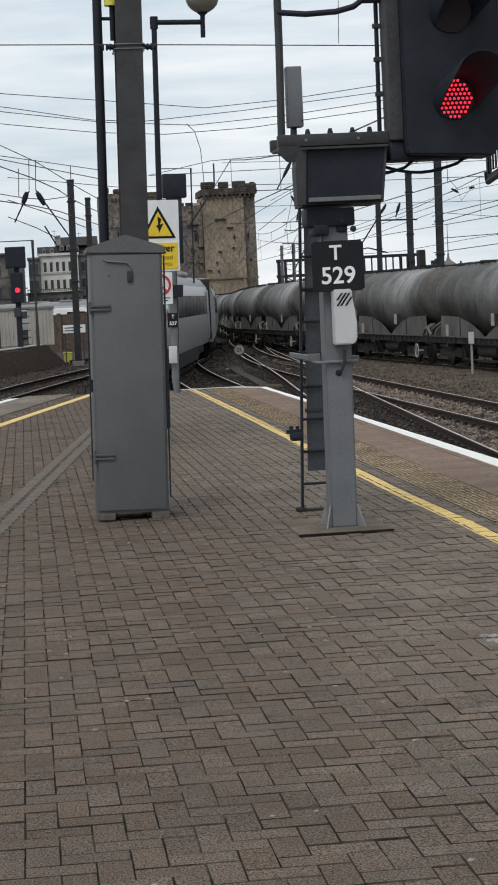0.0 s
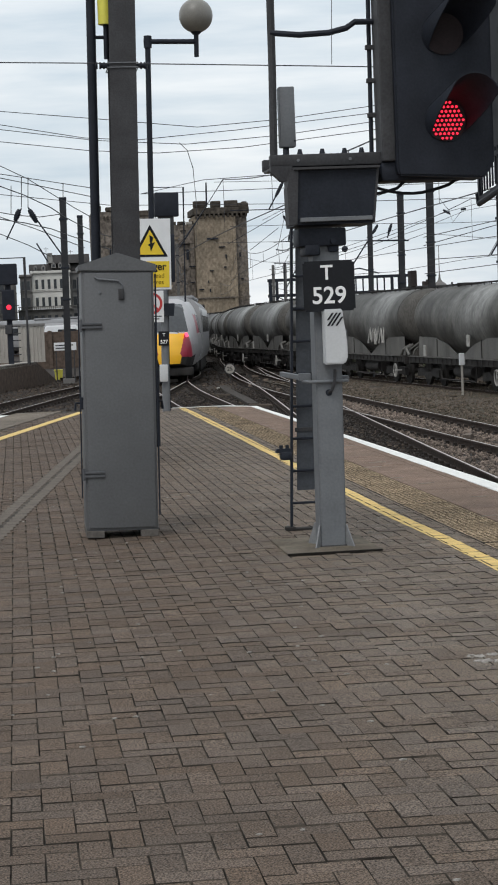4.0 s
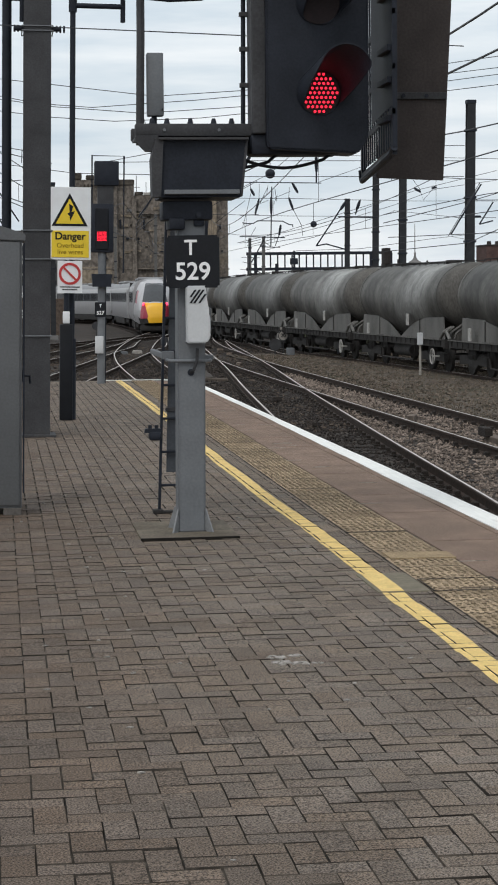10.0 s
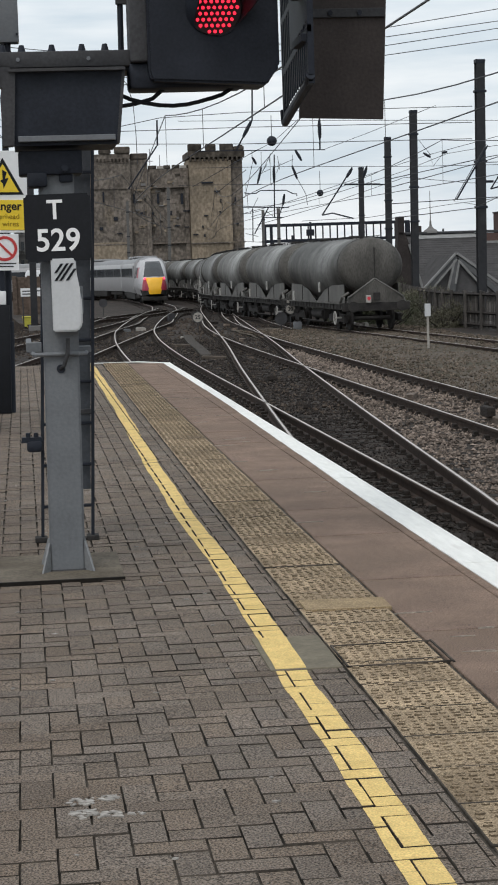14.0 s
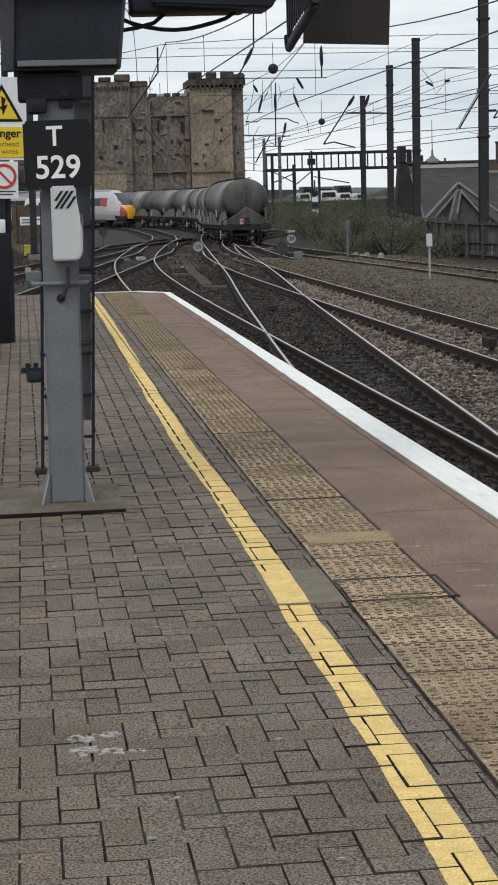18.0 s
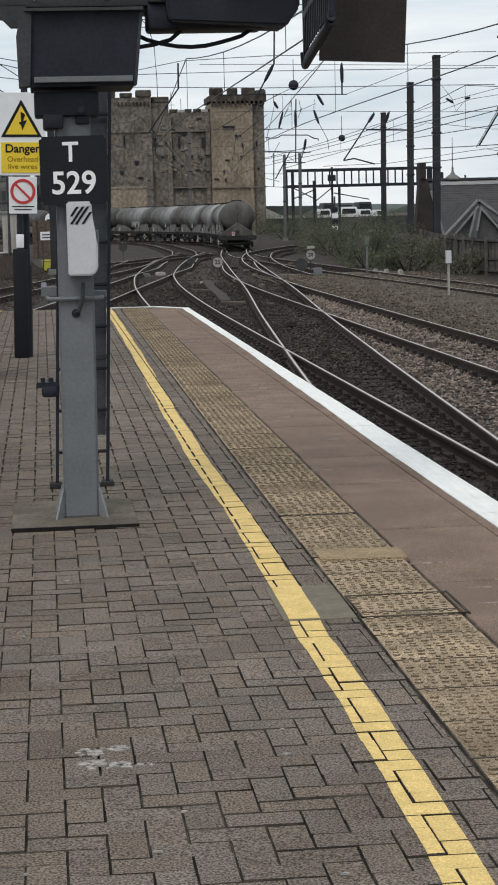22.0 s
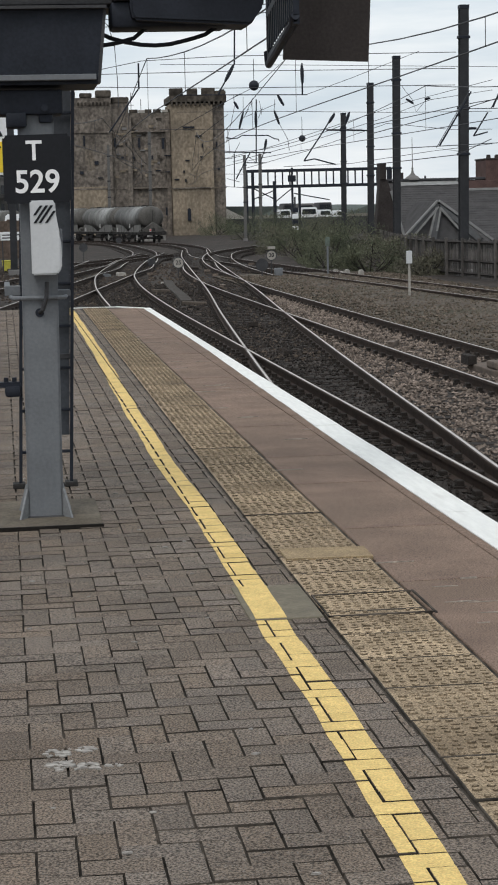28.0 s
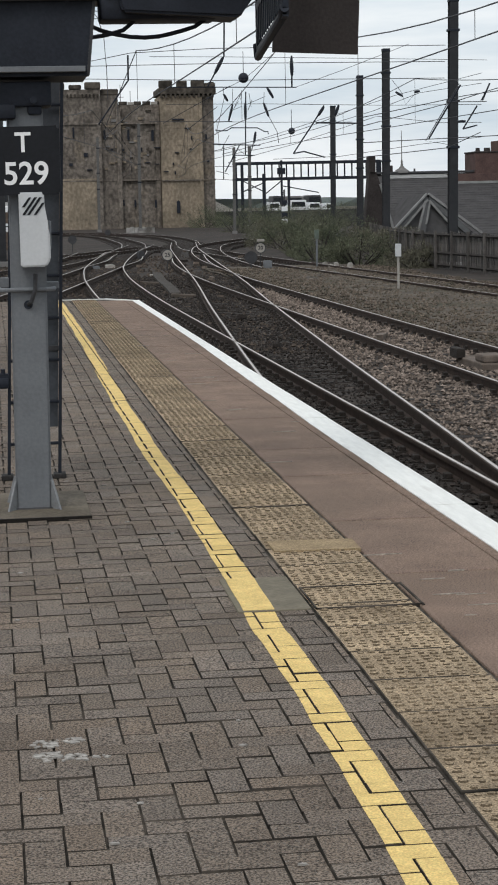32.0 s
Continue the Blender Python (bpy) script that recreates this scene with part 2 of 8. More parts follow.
RED_LED = material("lit red signal", (0.5, 0.01, 0.02), 0.4, emit=((1.0, 0.018, 0.05), 1.6))
RED_TAIL = material("lit red tail lamp", (0.5, 0.02, 0.04), 0.4, emit=((1.0, 0.05, 0.12), 2.4))
RED_DIM = material("dim red lamp lens", (0.16, 0.02, 0.025), 0.3, emit=((1.0, 0.05, 0.08), 0.3))
LENS = material("dark signal lens", (0.022, 0.014, 0.015), 0.6, spread=0.2)
GLASS_D = material("dark window glass", (0.02, 0.023, 0.027), 0.12, spread=0.2)
TANK = material("grimy cement dusted tank", (0.080, 0.077, 0.071), 0.55, 0.05, spread=0.45, scale=1.0, bump=0.2, bump_scale=14, second=(0.235, 0.235, 0.225), patch=0.5, per_object=0.4, stretch=(0.8, 0.8, 0.45), speck=0.22, speck_scale=3.0)
TANKEND = material("soot brown tank end", (0.086, 0.081, 0.074), 0.6, 0.05, spread=0.4, scale=1.6, bump=0.15, bump_scale=26, second=(0.085, 0.079, 0.070), patch=0.56, per_object=0.2, stretch=(1, 1, 0.35))
SKIRT = material("grey dusted saddle plate", (0.118, 0.114, 0.106), 0.6, 0.05, spread=0.35, scale=1.5, bump=0.15, second=(0.10, 0.098, 0.092), patch=0.55, stretch=(1, 1, 0.4))
WHEELRIM = material("chalky brake wheel paint", (0.36, 0.35, 0.33), 0.7, spread=0.2)
# paler than the near mast steel: haze put into the colour
FARMAST = material("mast steel greyed for haze", (0.115, 0.112, 0.108), 0.7, spread=0.2)
TANKDARK = material("sooty underframe", (0.032, 0.030, 0.029), 0.85, spread=0.35, scale=3, bump=0.4)
TRAINGREY = material("silver grey coach paint", (0.34, 0.335, 0.34), 0.35, 0.1, spread=0.06, scale=2)
# reflected sky is put into this glass as a lighter base colour
SCREEN = material("raked windscreen glass with reflected sky tint", (0.055, 0.058, 0.062), 0.15, spread=0.1)
TRAINROOF = material("grey coach roof", (0.20, 0.20, 0.205), 0.5, spread=0.1, scale=2)
TRAINWHITE = material("white coach paint", (0.43, 0.42, 0.43), 0.35, spread=0.05, scale=2)
TRAINRED = material("deep red coach paint", (0.30, 0.025, 0.05), 0.35, spread=0.08, scale=2)
TRAINYELLOW = material("warm yellow nose paint", (0.82, 0.44, 0.02), 0.35, spread=0.05, scale=2)
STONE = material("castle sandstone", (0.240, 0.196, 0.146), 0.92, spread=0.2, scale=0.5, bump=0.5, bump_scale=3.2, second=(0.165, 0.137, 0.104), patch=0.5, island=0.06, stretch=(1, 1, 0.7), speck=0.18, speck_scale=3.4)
STONE_D = material("weathered castle rubble and turret shade", (0.150, 0.129, 0.110), 0.94, spread=0.28, scale=0.6, bump=0.5, bump_scale=2.8, second=(0.175, 0.140, 0.098), patch=0.57, island=0.08, stretch=(1, 1, 0.8), speck=0.28, speck_scale=3.0)
SOOTSTONE = material("soot black parapet stone", (0.062, 0.053, 0.044), 0.94, spread=0.4, scale=0.8, bump=0.8, bump_scale=2.5, speck=0.4, speck_scale=1.5)
SLATE = material("grey slate roof", (0.047, 0.044, 0.044), 0.85, spread=0.25, scale=1.2, bump=0.3, bump_scale=8)
SIGNDULL = material("dusty sign enamel", (0.33, 0.31, 0.28), 0.6, spread=0.12)
GABLE = material("grey weathered gable boards", (0.22, 0.22, 0.215), 0.8, spread=0.2, scale=2)
GABLEPANEL = material("dull grey gable boarding", (0.105, 0.107, 0.11), 0.85, spread=0.2, scale=2)
CHIMNEYBRICK = material("smoke darkened brick", (0.072, 0.047, 0.041), 0.92, spread=0.25, scale=1.5, bump=0.3, bump_scale=10)
SOOTBRICK = material("sooty brown brick", (0.044, 0.037, 0.035), 0.92, spread=0.25, scale=1.5, bump=0.3, bump_scale=10)
GUSSET = material("thin galvanised plate", (0.20, 0.205, 0.21), 0.6, 0.1, spread=0.15)
FACADEWHITE = material("whitewashed stone facade", (0.56, 0.55, 0.52), 0.9, spread=0.12, scale=0.6)
HINGE = material("grey hinge steel", (0.09, 0.093, 0.1), 0.6, spread=0.1)
REDBRICK = material("red brick facade", (0.098, 0.060, 0.050), 0.9, spread=0.2, scale=1.2, bump=0.3, bump_scale=10)
PALESTONE = material("pale ashlar facade", (0.36, 0.34, 0.31), 0.9, spread=0.15, scale=0.7, bump=0.2)
GREYSTONE = material("grey stone facade", (0.17, 0.165, 0.16), 0.9, spread=0.2, scale=0.7, bump=0.2)
LEAF = material("dusty green scrub leaves", (0.098, 0.105, 0.068), 0.85, spread=0.4, scale=0.9, island=0.35, second=(0.060, 0.070, 0.044), patch=0.52, world=True)
FENCEWOOD = material("weathered grey fence boards", (0.082, 0.075, 0.070), 0.9, per_object=0.4, spread=0.3, scale=4, bump=0.3)
WIRE = material("dull copper wire", (0.05, 0.05, 0.055), 0.6)
LAMPYELLOW = material("yellow lamp globe", (0.75, 0.70, 0.10), 0.4, spread=0.05)
GLOBE = material("smoky lamp globe", (0.20, 0.19, 0.17), 0.35, spread=0.1)
GREENBIN = material("fluorescent yellow plastic", (0.40, 0.37, 0.06), 0.6)
EARTH = material("cess earth and weeds", (0.084, 0.069, 0.054), 0.95, spread=0.45, scale=1.0, bump=1.0, bump_scale=12, second=(0.05, 0.046, 0.03), patch=0.5, speck=0.4, world=True)
# haze is mixed into this base colour
HILL = material("far trees tinted for haze", (0.13, 0.15, 0.145), 0.95, spread=0.2, scale=0.05)

# ---- building helpers ----
def box(bm, x0, x1, y0, y1, z0, z1, bevel=0.0, m=None):
    """A box between two corners, with its upright and long edges rounded by bevel."""
    made = bmesh.ops.create_cube(bm, size=1.0)["verts"]
    bmesh.ops.scale(bm, vec=(x1 - x0, y1 - y0, z1 - z0), verts=made)
    bmesh.ops.translate(bm, vec=((x0 + x1) / 2, (y0 + y1) / 2, (z0 + z1) / 2), verts=made)
    if bevel:
        edges = {e for v in made for e in v.link_edges}
        out = bmesh.ops.bevel(bm, geom=list(edges), offset=bevel, segments=2, affect="EDGES", profile=0.5)
        made = list({v for f in out["faces"] for v in f.verts} | {v for v in made if v.is_valid})
    if m is not None:
        bmesh.ops.transform(bm, matrix=m, verts=made)
    return made


def tube(bm, a, b, r0, r1=None, sides=10, caps=True):
    """A round bar from a to b."""
    a, b = Vector(a), Vector(b)
    way = b - a
    q = way.to_track_quat("Z", "Y").to_matrix().to_4x4()
    m = Matrix.Translation((a + b) / 2) @ q
    return bmesh.ops.create_cone(bm, cap_ends=caps, segments=sides, radius1=r0, radius2=r0 if r1 is None else r1, depth=way.length, matrix=m)["verts"]


def pipe(bm, points, r, sides=8):
    """A bent round bar through the points."""
    rings = []
    pts = [Vector(p) for p in points]
    for i, p in enumerate(pts):
        way = (pts[min(i + 1, len(pts) - 1)] - pts[max(i - 1, 0)]).normalized()
        side = way.cross(Vector((0, 0, 1)))
        if side.length < 0.05:
            side = way.cross(Vector((0, 1, 0)))
        side.normalize()
        up = side.cross(way).normalized()
        rings.append([bm.verts.new(p + r * (math.cos(a) * side + math.sin(a) * up)) for a in (2 * math.pi * k / sides for k in range(sides))])
    for a, b in zip(rings, rings[1:]):
        for k in range(sides):
            bm.faces.new((a[k], a[(k + 1) % sides], b[(k + 1) % sides], b[k]))
    bm.faces.new(rings[0][::-1])
    bm.faces.new(rings[-1])


def prism(bm, outline, axis, d0, d1, m=None):
    """A flat outline (u, v) pushed along an axis from d0 to d1."""
    def at(u, v, d):
        return {"x": (d, u, v), "y": (u, d, v), "z": (u, v, d)}[axis]
    a = [bm.verts.new(at(u, v, d0)) for u, v in outline]
    b = [bm.verts.new(at(u, v, d1)) for u, v in outline]
    n = len(outline)
    for k in range(n):
        bm.faces.new((a[k], a[(k + 1) % n], b[(k + 1) % n], b[k]))
    bm.faces.new(a[::-1])
    bm.faces.new(b)
    if m is not None:
        bmesh.ops.transform(bm, matrix=m, verts=a + b)
    return a + b


def disc(bm, centre, r, thick, axis="y", sides=20):
    """A flat round plate."""
    c = Vector(centre)
    d = {"x": Vector((thick / 2, 0, 0)), "y": Vector((0, thick / 2, 0)), "z": Vector((0, 0, thick / 2))}[axis]
    return tube(bm, c - d, c + d, r, sides=sides)


def mesh_of(name, bm, mat, smooth=False):
    me = bpy.data.meshes.new(name)
    bmesh.ops.recalc_face_normals(bm, faces=bm.faces)
    bm.to_mesh(me)
    bm.free()
    for mm in mat if isinstance(mat, (list, tuple)) else [mat]:
        me.materials.append(mm)
    if smooth:
        me.shade_smooth()
        me.set_sharp_from_angle(angle=radians(38))
    return me


def part(name, bm, mat, parent, label="", smooth=False, at=None):
    """Links a bmesh as one mesh object under a thing or a part."""
    ob = new(name, mesh_of(name, bm, mat, smooth))
    ob.parent = parent
    if at is not None:
        ob.matrix_basis = at
    if label:
        ob["label"] = label
    return ob


def thing(name, m, label, category, group="", kind=""):
    ob = new(name)
    ob.empty_display_size = 0.2
    ob.matrix_basis = m
    return tagged(ob, label, category, group, kind)


def whole(name, bm, mat, label, category, m=None, group="", kind="", smooth=False):
    """A thing that is one mesh."""
    ob = new(name, mesh_of(name, bm, mat, smooth))
    if m is not None:
        ob.matrix_basis = m
    return tagged(ob, label, category, group, kind)


def shared(name, me, parent, m, label=""):
    """A piece on mesh data that it shares with its like."""
    ob = new(name, me)
    ob.parent = parent
    ob.matrix_basis = m
    if label:
        ob["label"] = label
    return ob


def bm_new():
    return bmesh.new()


class Line:
    """A smooth plan line through points (x, y, z), read by the way along it."""

    def __init__(self, pts, step=1.0):
        p = np.array([(*q, RAIL) if len(q) == 2 else q for q in pts], float)
        out = []
        ext = np.vstack([2 * p[0] - p[1], p, 2 * p[-1] - p[-2]])
        for i in range(1, len(ext) - 2):
            a, b, c, d = ext[i - 1 : i + 3]
            n = max(2, int(np.linalg.norm(c - b) / step))
            for u in np.arange(n) / n:
                out.append(0.5 * (2 * b + (c - a) * u + (2 * a - 5 * b + 4 * c - d) * u**2 + (3 * b - a - 3 * c + d) * u**3))
        out.append(p[-1])
        self.p = np.array(out)
        self.s = np.r_[0, np.cumsum(np.linalg.norm(np.diff(self.p, axis=0), axis=1))]

    def at(self, s):
        return np.array([np.interp(s, self.s, self.p[:, k]) for k in range(3)])

    def way(self, s):
        d = self.at(s + 0.5) - self.at(s - 0.5)
        return d / np.linalg.norm(d)

    def where_y(self, y):
        return float(np.interp(y, self.p[:, 1], self.s))


RAIL = -0.92
BED = -1.10

# ---- ground, platform and tracks ----
def left_edge(y):
    return -3.30 + 0.195 * (y - 18)


def tact_x(y):
    return 0.875 + 0.0045 * max(0.0, y)


END_Y = 22.0
EDGE = 2.005


def flat_sheet(bm, x0, x1, y0, y1, z, nx, ny, lift=None):
    """A grid of quads, with its heights from lift(x, y)."""
    rows = []
    for j in range(ny + 1):
        y = y0 + (y1 - y0) * j / ny
        rows.append([bm.verts.new((x0 + (x1 - x0) * i / nx, y, z + (lift(x0 + (x1 - x0) * i / nx, y) if lift else 0))) for i in range(nx + 1)])
    for a, b in zip(rows, rows[1:]):
        for i in range(nx):
            bm.faces.new((a[i], a[i + 1], b[i + 1], b[i]))


bm = bm_new()
flat_sheet(bm, -2500, 2500, -300, 2500, BED - 0.36, 40, 40)
whole("ground", bm, EARTH, "dark sooty earth and ballast over the whole railway", "ground", kind="structure")


def ballast_lift(x, y):
    n = noise.noise(Vector((x * 0.5, y * 0.35, 0.3))) * 0.03 + noise.noise(Vector((x * 2.1, y * 1.7, 4.0))) * 0.02
    u = max(0.0, min(1.0, (y - 66) / 75))
    return n - 0.3 * u * u * (3 - 2 * u)


bm = bm_new()
flat_sheet(bm, -330, -60, 120, 330, BED + 0.004, 40, 40, ballast_lift)
flat_sheet(bm, -60, 70, -24, 330, BED + 0.004, 130, 340, ballast_lift)
whole("ballast", bm, BALLAST, "grey brown stone ballast between the tracks", "ballast", kind="structure")
bm = bm_new()
flat_sheet(bm, 7.9, 14.6, -24, 66, BED + 0.05, 14, 90, lambda x, y: ballast_lift(x, y) + 0.05 * math.sin(max(0, min(1, (x - 7.9) / 6.7)) * math.pi))
whole("cess", bm, EARTH, "bare brown earth cess between two tracks", "earth bank", kind="structure")

# the platform's body, in plan a wedge that narrows to its end
PLAN = [(EDGE, -30), (EDGE, 21.2), (1.55, END_Y), (left_edge(END_Y), END_Y + 0.3), (left_edge(-30), -30)]
platform = thing("platform", Matrix(), "island platform with dark block paving and painted edges", "platform", kind="structure")
bm = bm_new()
prism(bm, PLAN, "z", BED - 0.05, -0.010)
part("platform_body", bm, [JOINT, BRICKWALL], platform, "sandy bed of the paving")
for f in platform.children[0].data.polygons:
    if abs(f.normal.z) < 0.5:
        f.material_index = 1
bm = bm_new()
flat_sheet(bm, EDGE - 0.02, EDGE + 0.06, -30, 21.2, -0.16, 1, 60)
for i in range(36):
    box(bm, EDGE - 0.01, EDGE + 0.035, -30 + i * 1.42, -30 + i * 1.42 + 1.41, -0.15, -0.004, 0.01)
part("coping_nosing", bm, COPING, platform, "worn stone nosing under the painted edge")

YLINE0, YLINE1 = 0.606, 0.724
WANDER_Y = (-17, -5.6, -5.0, -4.45, -3.8, -2.96, -1.9, -1.2, -0.1, 0.93, 2.5, 5.7, 11.0, 16.2, 22)
WANDER_X = (-0.012, -0.012, -0.006, -0.002, 0.010, 0.0, 0.008, 0.018, 0.022, 0.002, -0.006, 0.008, 0.060, 0.085, 0.10)


def yline(y):
    """The line's sideways wander."""
    return float(np.interp(y, WANDER_Y, WANDER_X)) + 0.004 * math.sin(y * 2.3) + 0.002 * math.sin(y * 9.1)


U = 0.1
X_LAT, Y_LAT = 0.645, -3.774


def lattice():
    """Bricks of a square herringbone: x0, x1, y0, y1."""
    i0, i1 = int((-10.4 - X_LAT) / U), int((1.0 - X_LAT) / U)
    j0, j1 = int((-17.0 - Y_LAT) / U), int((END_Y + 0.3 - Y_LAT) / U)
    for j in range(j0, j1):
        y = Y_LAT + j * U
        for i in range(i0, i1):
            x = X_LAT + i * U
            if x < left_edge(y) + 1.02:
                continue
            r = (i - j) % 4
            if r == 0:
                yield x, x + 2 * U, y, y + U
            elif r == 3:
                yield x, x + U, y, y + 2 * U


PAD = (-0.475, 0.175, -0.36, 0.55)
rng = random.Random(7)
near_bricks, far_bricks, paint = [], [], []
for x0, x1, y0, y1 in lattice():
    lim = tact_x((y0 + y1) / 2) - 0.006
    x1 = min(x1, lim)
    if x1 - x0 < 0.02 or y1 > END_Y - 0.1:
        continue
    if x0 > PAD[0] - 0.05 and x1 < PAD[1] + 0.05 and y0 > PAD[2] - 0.05 and y1 < PAD[3] + 0.05:
        continue
    far = min(1.0, max(0.0, (y0 + 1.8) / 4.5))
    z = rng.uniform(-0.003, 0.002) * (1 - 0.6 * far) + 0.005 * noise.noise(Vector((x0 * 1.3, y0 * 1.3, 0)))
    g, gy = rng.uniform(0.0004, 0.0022) + 0.003 * far, rng.uniform(0.0020, 0.0052) * (1 - 0.72 * far)
    b = (x0 + g + rng.uniform(-0.001, 0.001), x1 - g, y0 + gy, y1 - gy, z)
    (near_bricks if -6.3 < y0 < -3.4 and -0.55 < x0 < 0.8 else far_bricks).append(b)
    a0, a1 = YLINE0 + yline(y0), YLINE1 + yline(y1)
    if b[1] > a0 - 0.05 and b[0] < a1 + 0.05:
        paint.append((b[0] + 0.0030, b[1] - 0.0030, b[2], b[3], z + 0.0008))


def brick_faces(x0, x1, y0, y1, z, v, f, c=0.0016, deep=0.014):
    k = len(v)
    d = c if y0 < -1.0 else 0.0008
    j = [0.0020 * noise.noise(Vector((x0 * 31 + q * 7.3, y0 * 29, q))) for q in range(8)]
    v += [(x0 + c + j[0], y0 + d + j[1] * d / c, z), (x1 - c + j[2], y0 + d + j[3] * d / c, z), (x1 - c + j[4], y1 - d + j[5] * d / c, z), (x0 + c + j[6], y1 - d + j[7] * d / c, z)]
    v += [(x0, y0, z - deep), (x1, y0, z - deep), (x1, y1, z - deep), (x0, y1, z - deep)]
    f += [(k, k + 1, k + 2, k + 3)] + [(k + 4 + a, k + 4 + (a + 1) % 4, k + (a + 1) % 4, k + a) for a in range(4)]


v, f = [], []
for b in far_bricks:
    brick_faces(*b, v, f)
me = bpy.data.meshes.new("block_paving")
me.from_pydata(v, [], f)
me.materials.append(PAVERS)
me.materials.append(JOINT)
for p in me.polygons:
    p.material_index = min(1, p.index % 5)
paving = new("block_paving", me)
paving.parent = platform
tagged(paving, "dark grey brown herringbone paving blocks with open joints", kind="stuff")
v, f = [], []
for x0, x1, y0, y1, z in paint:
    steps = 4 if y1 - y0 > 0.15 else 2
    for i in range(steps):
        ya, yb = y0 + (y1 - y0) * i / steps, y0 + (y1 - y0) * (i + 1) / steps
        qa, qb = (max(x0, YLINE0 + yline(ya)), min(x1, YLINE1 + yline(ya))), (max(x0, YLINE0 + yline(yb)), min(x1, YLINE1 + yline(yb)))
        qa, qb = (min(qa[0], x1), max(qa[1], x0)), (min(qb[0], x1), max(qb[1], x0))
        if qa[1] > qa[0] + 0.001 or qb[1] > qb[0] + 0.001:
            qa, qb = (qa[0], max(qa)), (qb[0], max(qb))
            k = len(v)
            v += [(qa[0], ya, z + 0.0012), (qa[1], ya, z + 0.0012), (qb[1], yb, z + 0.0012), (qb[0], yb, z + 0.0012)]
            f.append((k, k + 1, k + 2, k + 3))
me = bpy.data.meshes.new("yellow_line")
me.from_pydata(v, [], f)
me.materials.append(YELLOW)
yellow = new("yellow_line", me)
tagged(yellow, "worn yellow safety line painted over paving blocks", "platform line", kind="structure")

# buff tactile slabs beside the line
bm = bm_new()
box(bm, -0.1955, 0.1955, -0.1955, 0.1955, -0.05, 0.0, 0.004)
drng = random.Random(15)
for i in range(9):
    for j in range(9):
        bmesh.ops.create_cone(bm, cap_ends=True, segments=8, radius1=0.0140, radius2=0.0105, depth=0.010, matrix=pose((i - 4) * 0.0410 + drng.uniform(-0.007, 0.007), (j - 4) * 0.0420 + drng.uniform(-0.010, 0.010), 0.0004 + drng.uniform(-0.0034, 0.0012)) @ Matrix.Diagonal((drng.uniform(0.7, 1.3), drng.uniform(0.7, 1.1), 1, 1)))
TACT = mesh_of("tactile_slab", bm, [TACTILE, DOME_SHADE, JOINT])
# dome sides get a darker colour that paints their shade
for f in TACT.polygons:
    if f.normal.z < 0.9 and f.center.z > -0.003 and max(abs(f.center.x), abs(f.center.y)) < 0.19:
        f.material_index = 1
    elif max(abs(f.center.x), abs(f.center.y)) > 0.1925 and f.normal.z < 0.95:
        f.material_index = 2
rng = random.Random(3)
y = -17.2
while y < END_Y - 0.4:
    shared("tactile_slab", TACT, platform, pose(tact_x(y) + 0.2, y, rng.uniform(-0.004, 0.001), rng.uniform(-0.3, 0.3), rng.uniform(-0.3, 0.3), -0.3))
    y += 0.4
# brown coping slabs
bm = bm_new()
for i in range(30):
    box(bm, 1.808, 1.99, -17.86 + i * 1.31, -17.86 + i * 1.31 + 1.303, -0.05, rng.uniform(-0.003, 0.0), 0.006)
part("edge_stone", bm, COPING, platform, "brown edge stones under the white line")
y, k = -18.28, 0
while y < 21:
    ln = (1.55, 1.2, 1.75, 1.35)[k % 4]
    w0, w1 = tact_x(y + ln / 2) + 0.409, 1.80
    bm = bm_new()
    box(bm, w0, w1, y + 0.009, min(y + ln, 21.6) - 0.009, -0.06, rng.uniform(-0.003, 0.001), 0.005)
    part("coping_slab", bm, COPING, platform)
    y += ln
    k += 1
bm = bm_new()
rng = random.Random(5)
y = -18.0
while y < 21.1:
    ln = min(rng.choice((0.9, 1.2, 1.42)), 21.2 - y)
    e = rng.uniform(-0.003, 0.003)
    x0, x1 = (float(np.interp(q, (3.0, 12.0), (1.858, 1.932))) for q in (y, y + ln))
    prism(bm, [(x0 + e, y), (2.04, y), (2.04, y + ln - 0.003), (x1 + e + rng.uniform(-0.004, 0.004), y + ln - 0.003)], "z", -0.03, 0.003 + rng.uniform(-0.001, 0.001))
    y += ln
prism(bm, [(1.50, END_Y - 0.1), (1.93, 21.1), (2.05, 21.1), (1.56, END_Y - 0.02)], "z", -0.03, 0.004)
prism(bm, [(0.55, END_Y - 0.12), (1.52, END_Y - 0.12), (1.52, END_Y - 0.03), (0.55, END_Y - 0.03)], "z", -0.03, 0.003)
whole("white_edge_line", bm, WHITE_LINE, "scuffed white line along the platform edge", "platform line", kind="structure")

# left side of the island: its own yellow and white lines, a pale strip of setts
bm = bm_new()
for y0 in np.arange(-17.2, END_Y - 0.3, 0.8):
    for off, w, ms in ((1.42, 0.15, 0),):
        a, b = left_edge(y0) + off, left_edge(y0 + 0.8) + off
        prism(bm, [(a, y0), (a + w, y0), (b + w, y0 + 0.79), (b, y0 + 0.79)], "z", -0.004, 0.0055)
whole("yellow_line", bm, YELLOW, "worn yellow safety line along the far platform side", "platform line", kind="structure")
bm = bm_new()
for y0 in np.arange(-17, END_Y, 1.0):
    a, b = left_edge(y0) + 0.02, left_edge(y0 + 1.0) + 0.02
    prism(bm, [(a, y0), (a + 0.16, y0), (b + 0.16, y0 + 0.995), (b, y0 + 0.995)], "z", -0.02, 0.004)
whole("white_edge_line", bm, WHITE_LINE, "white line along the far platform edge", "platform line", kind="structure")
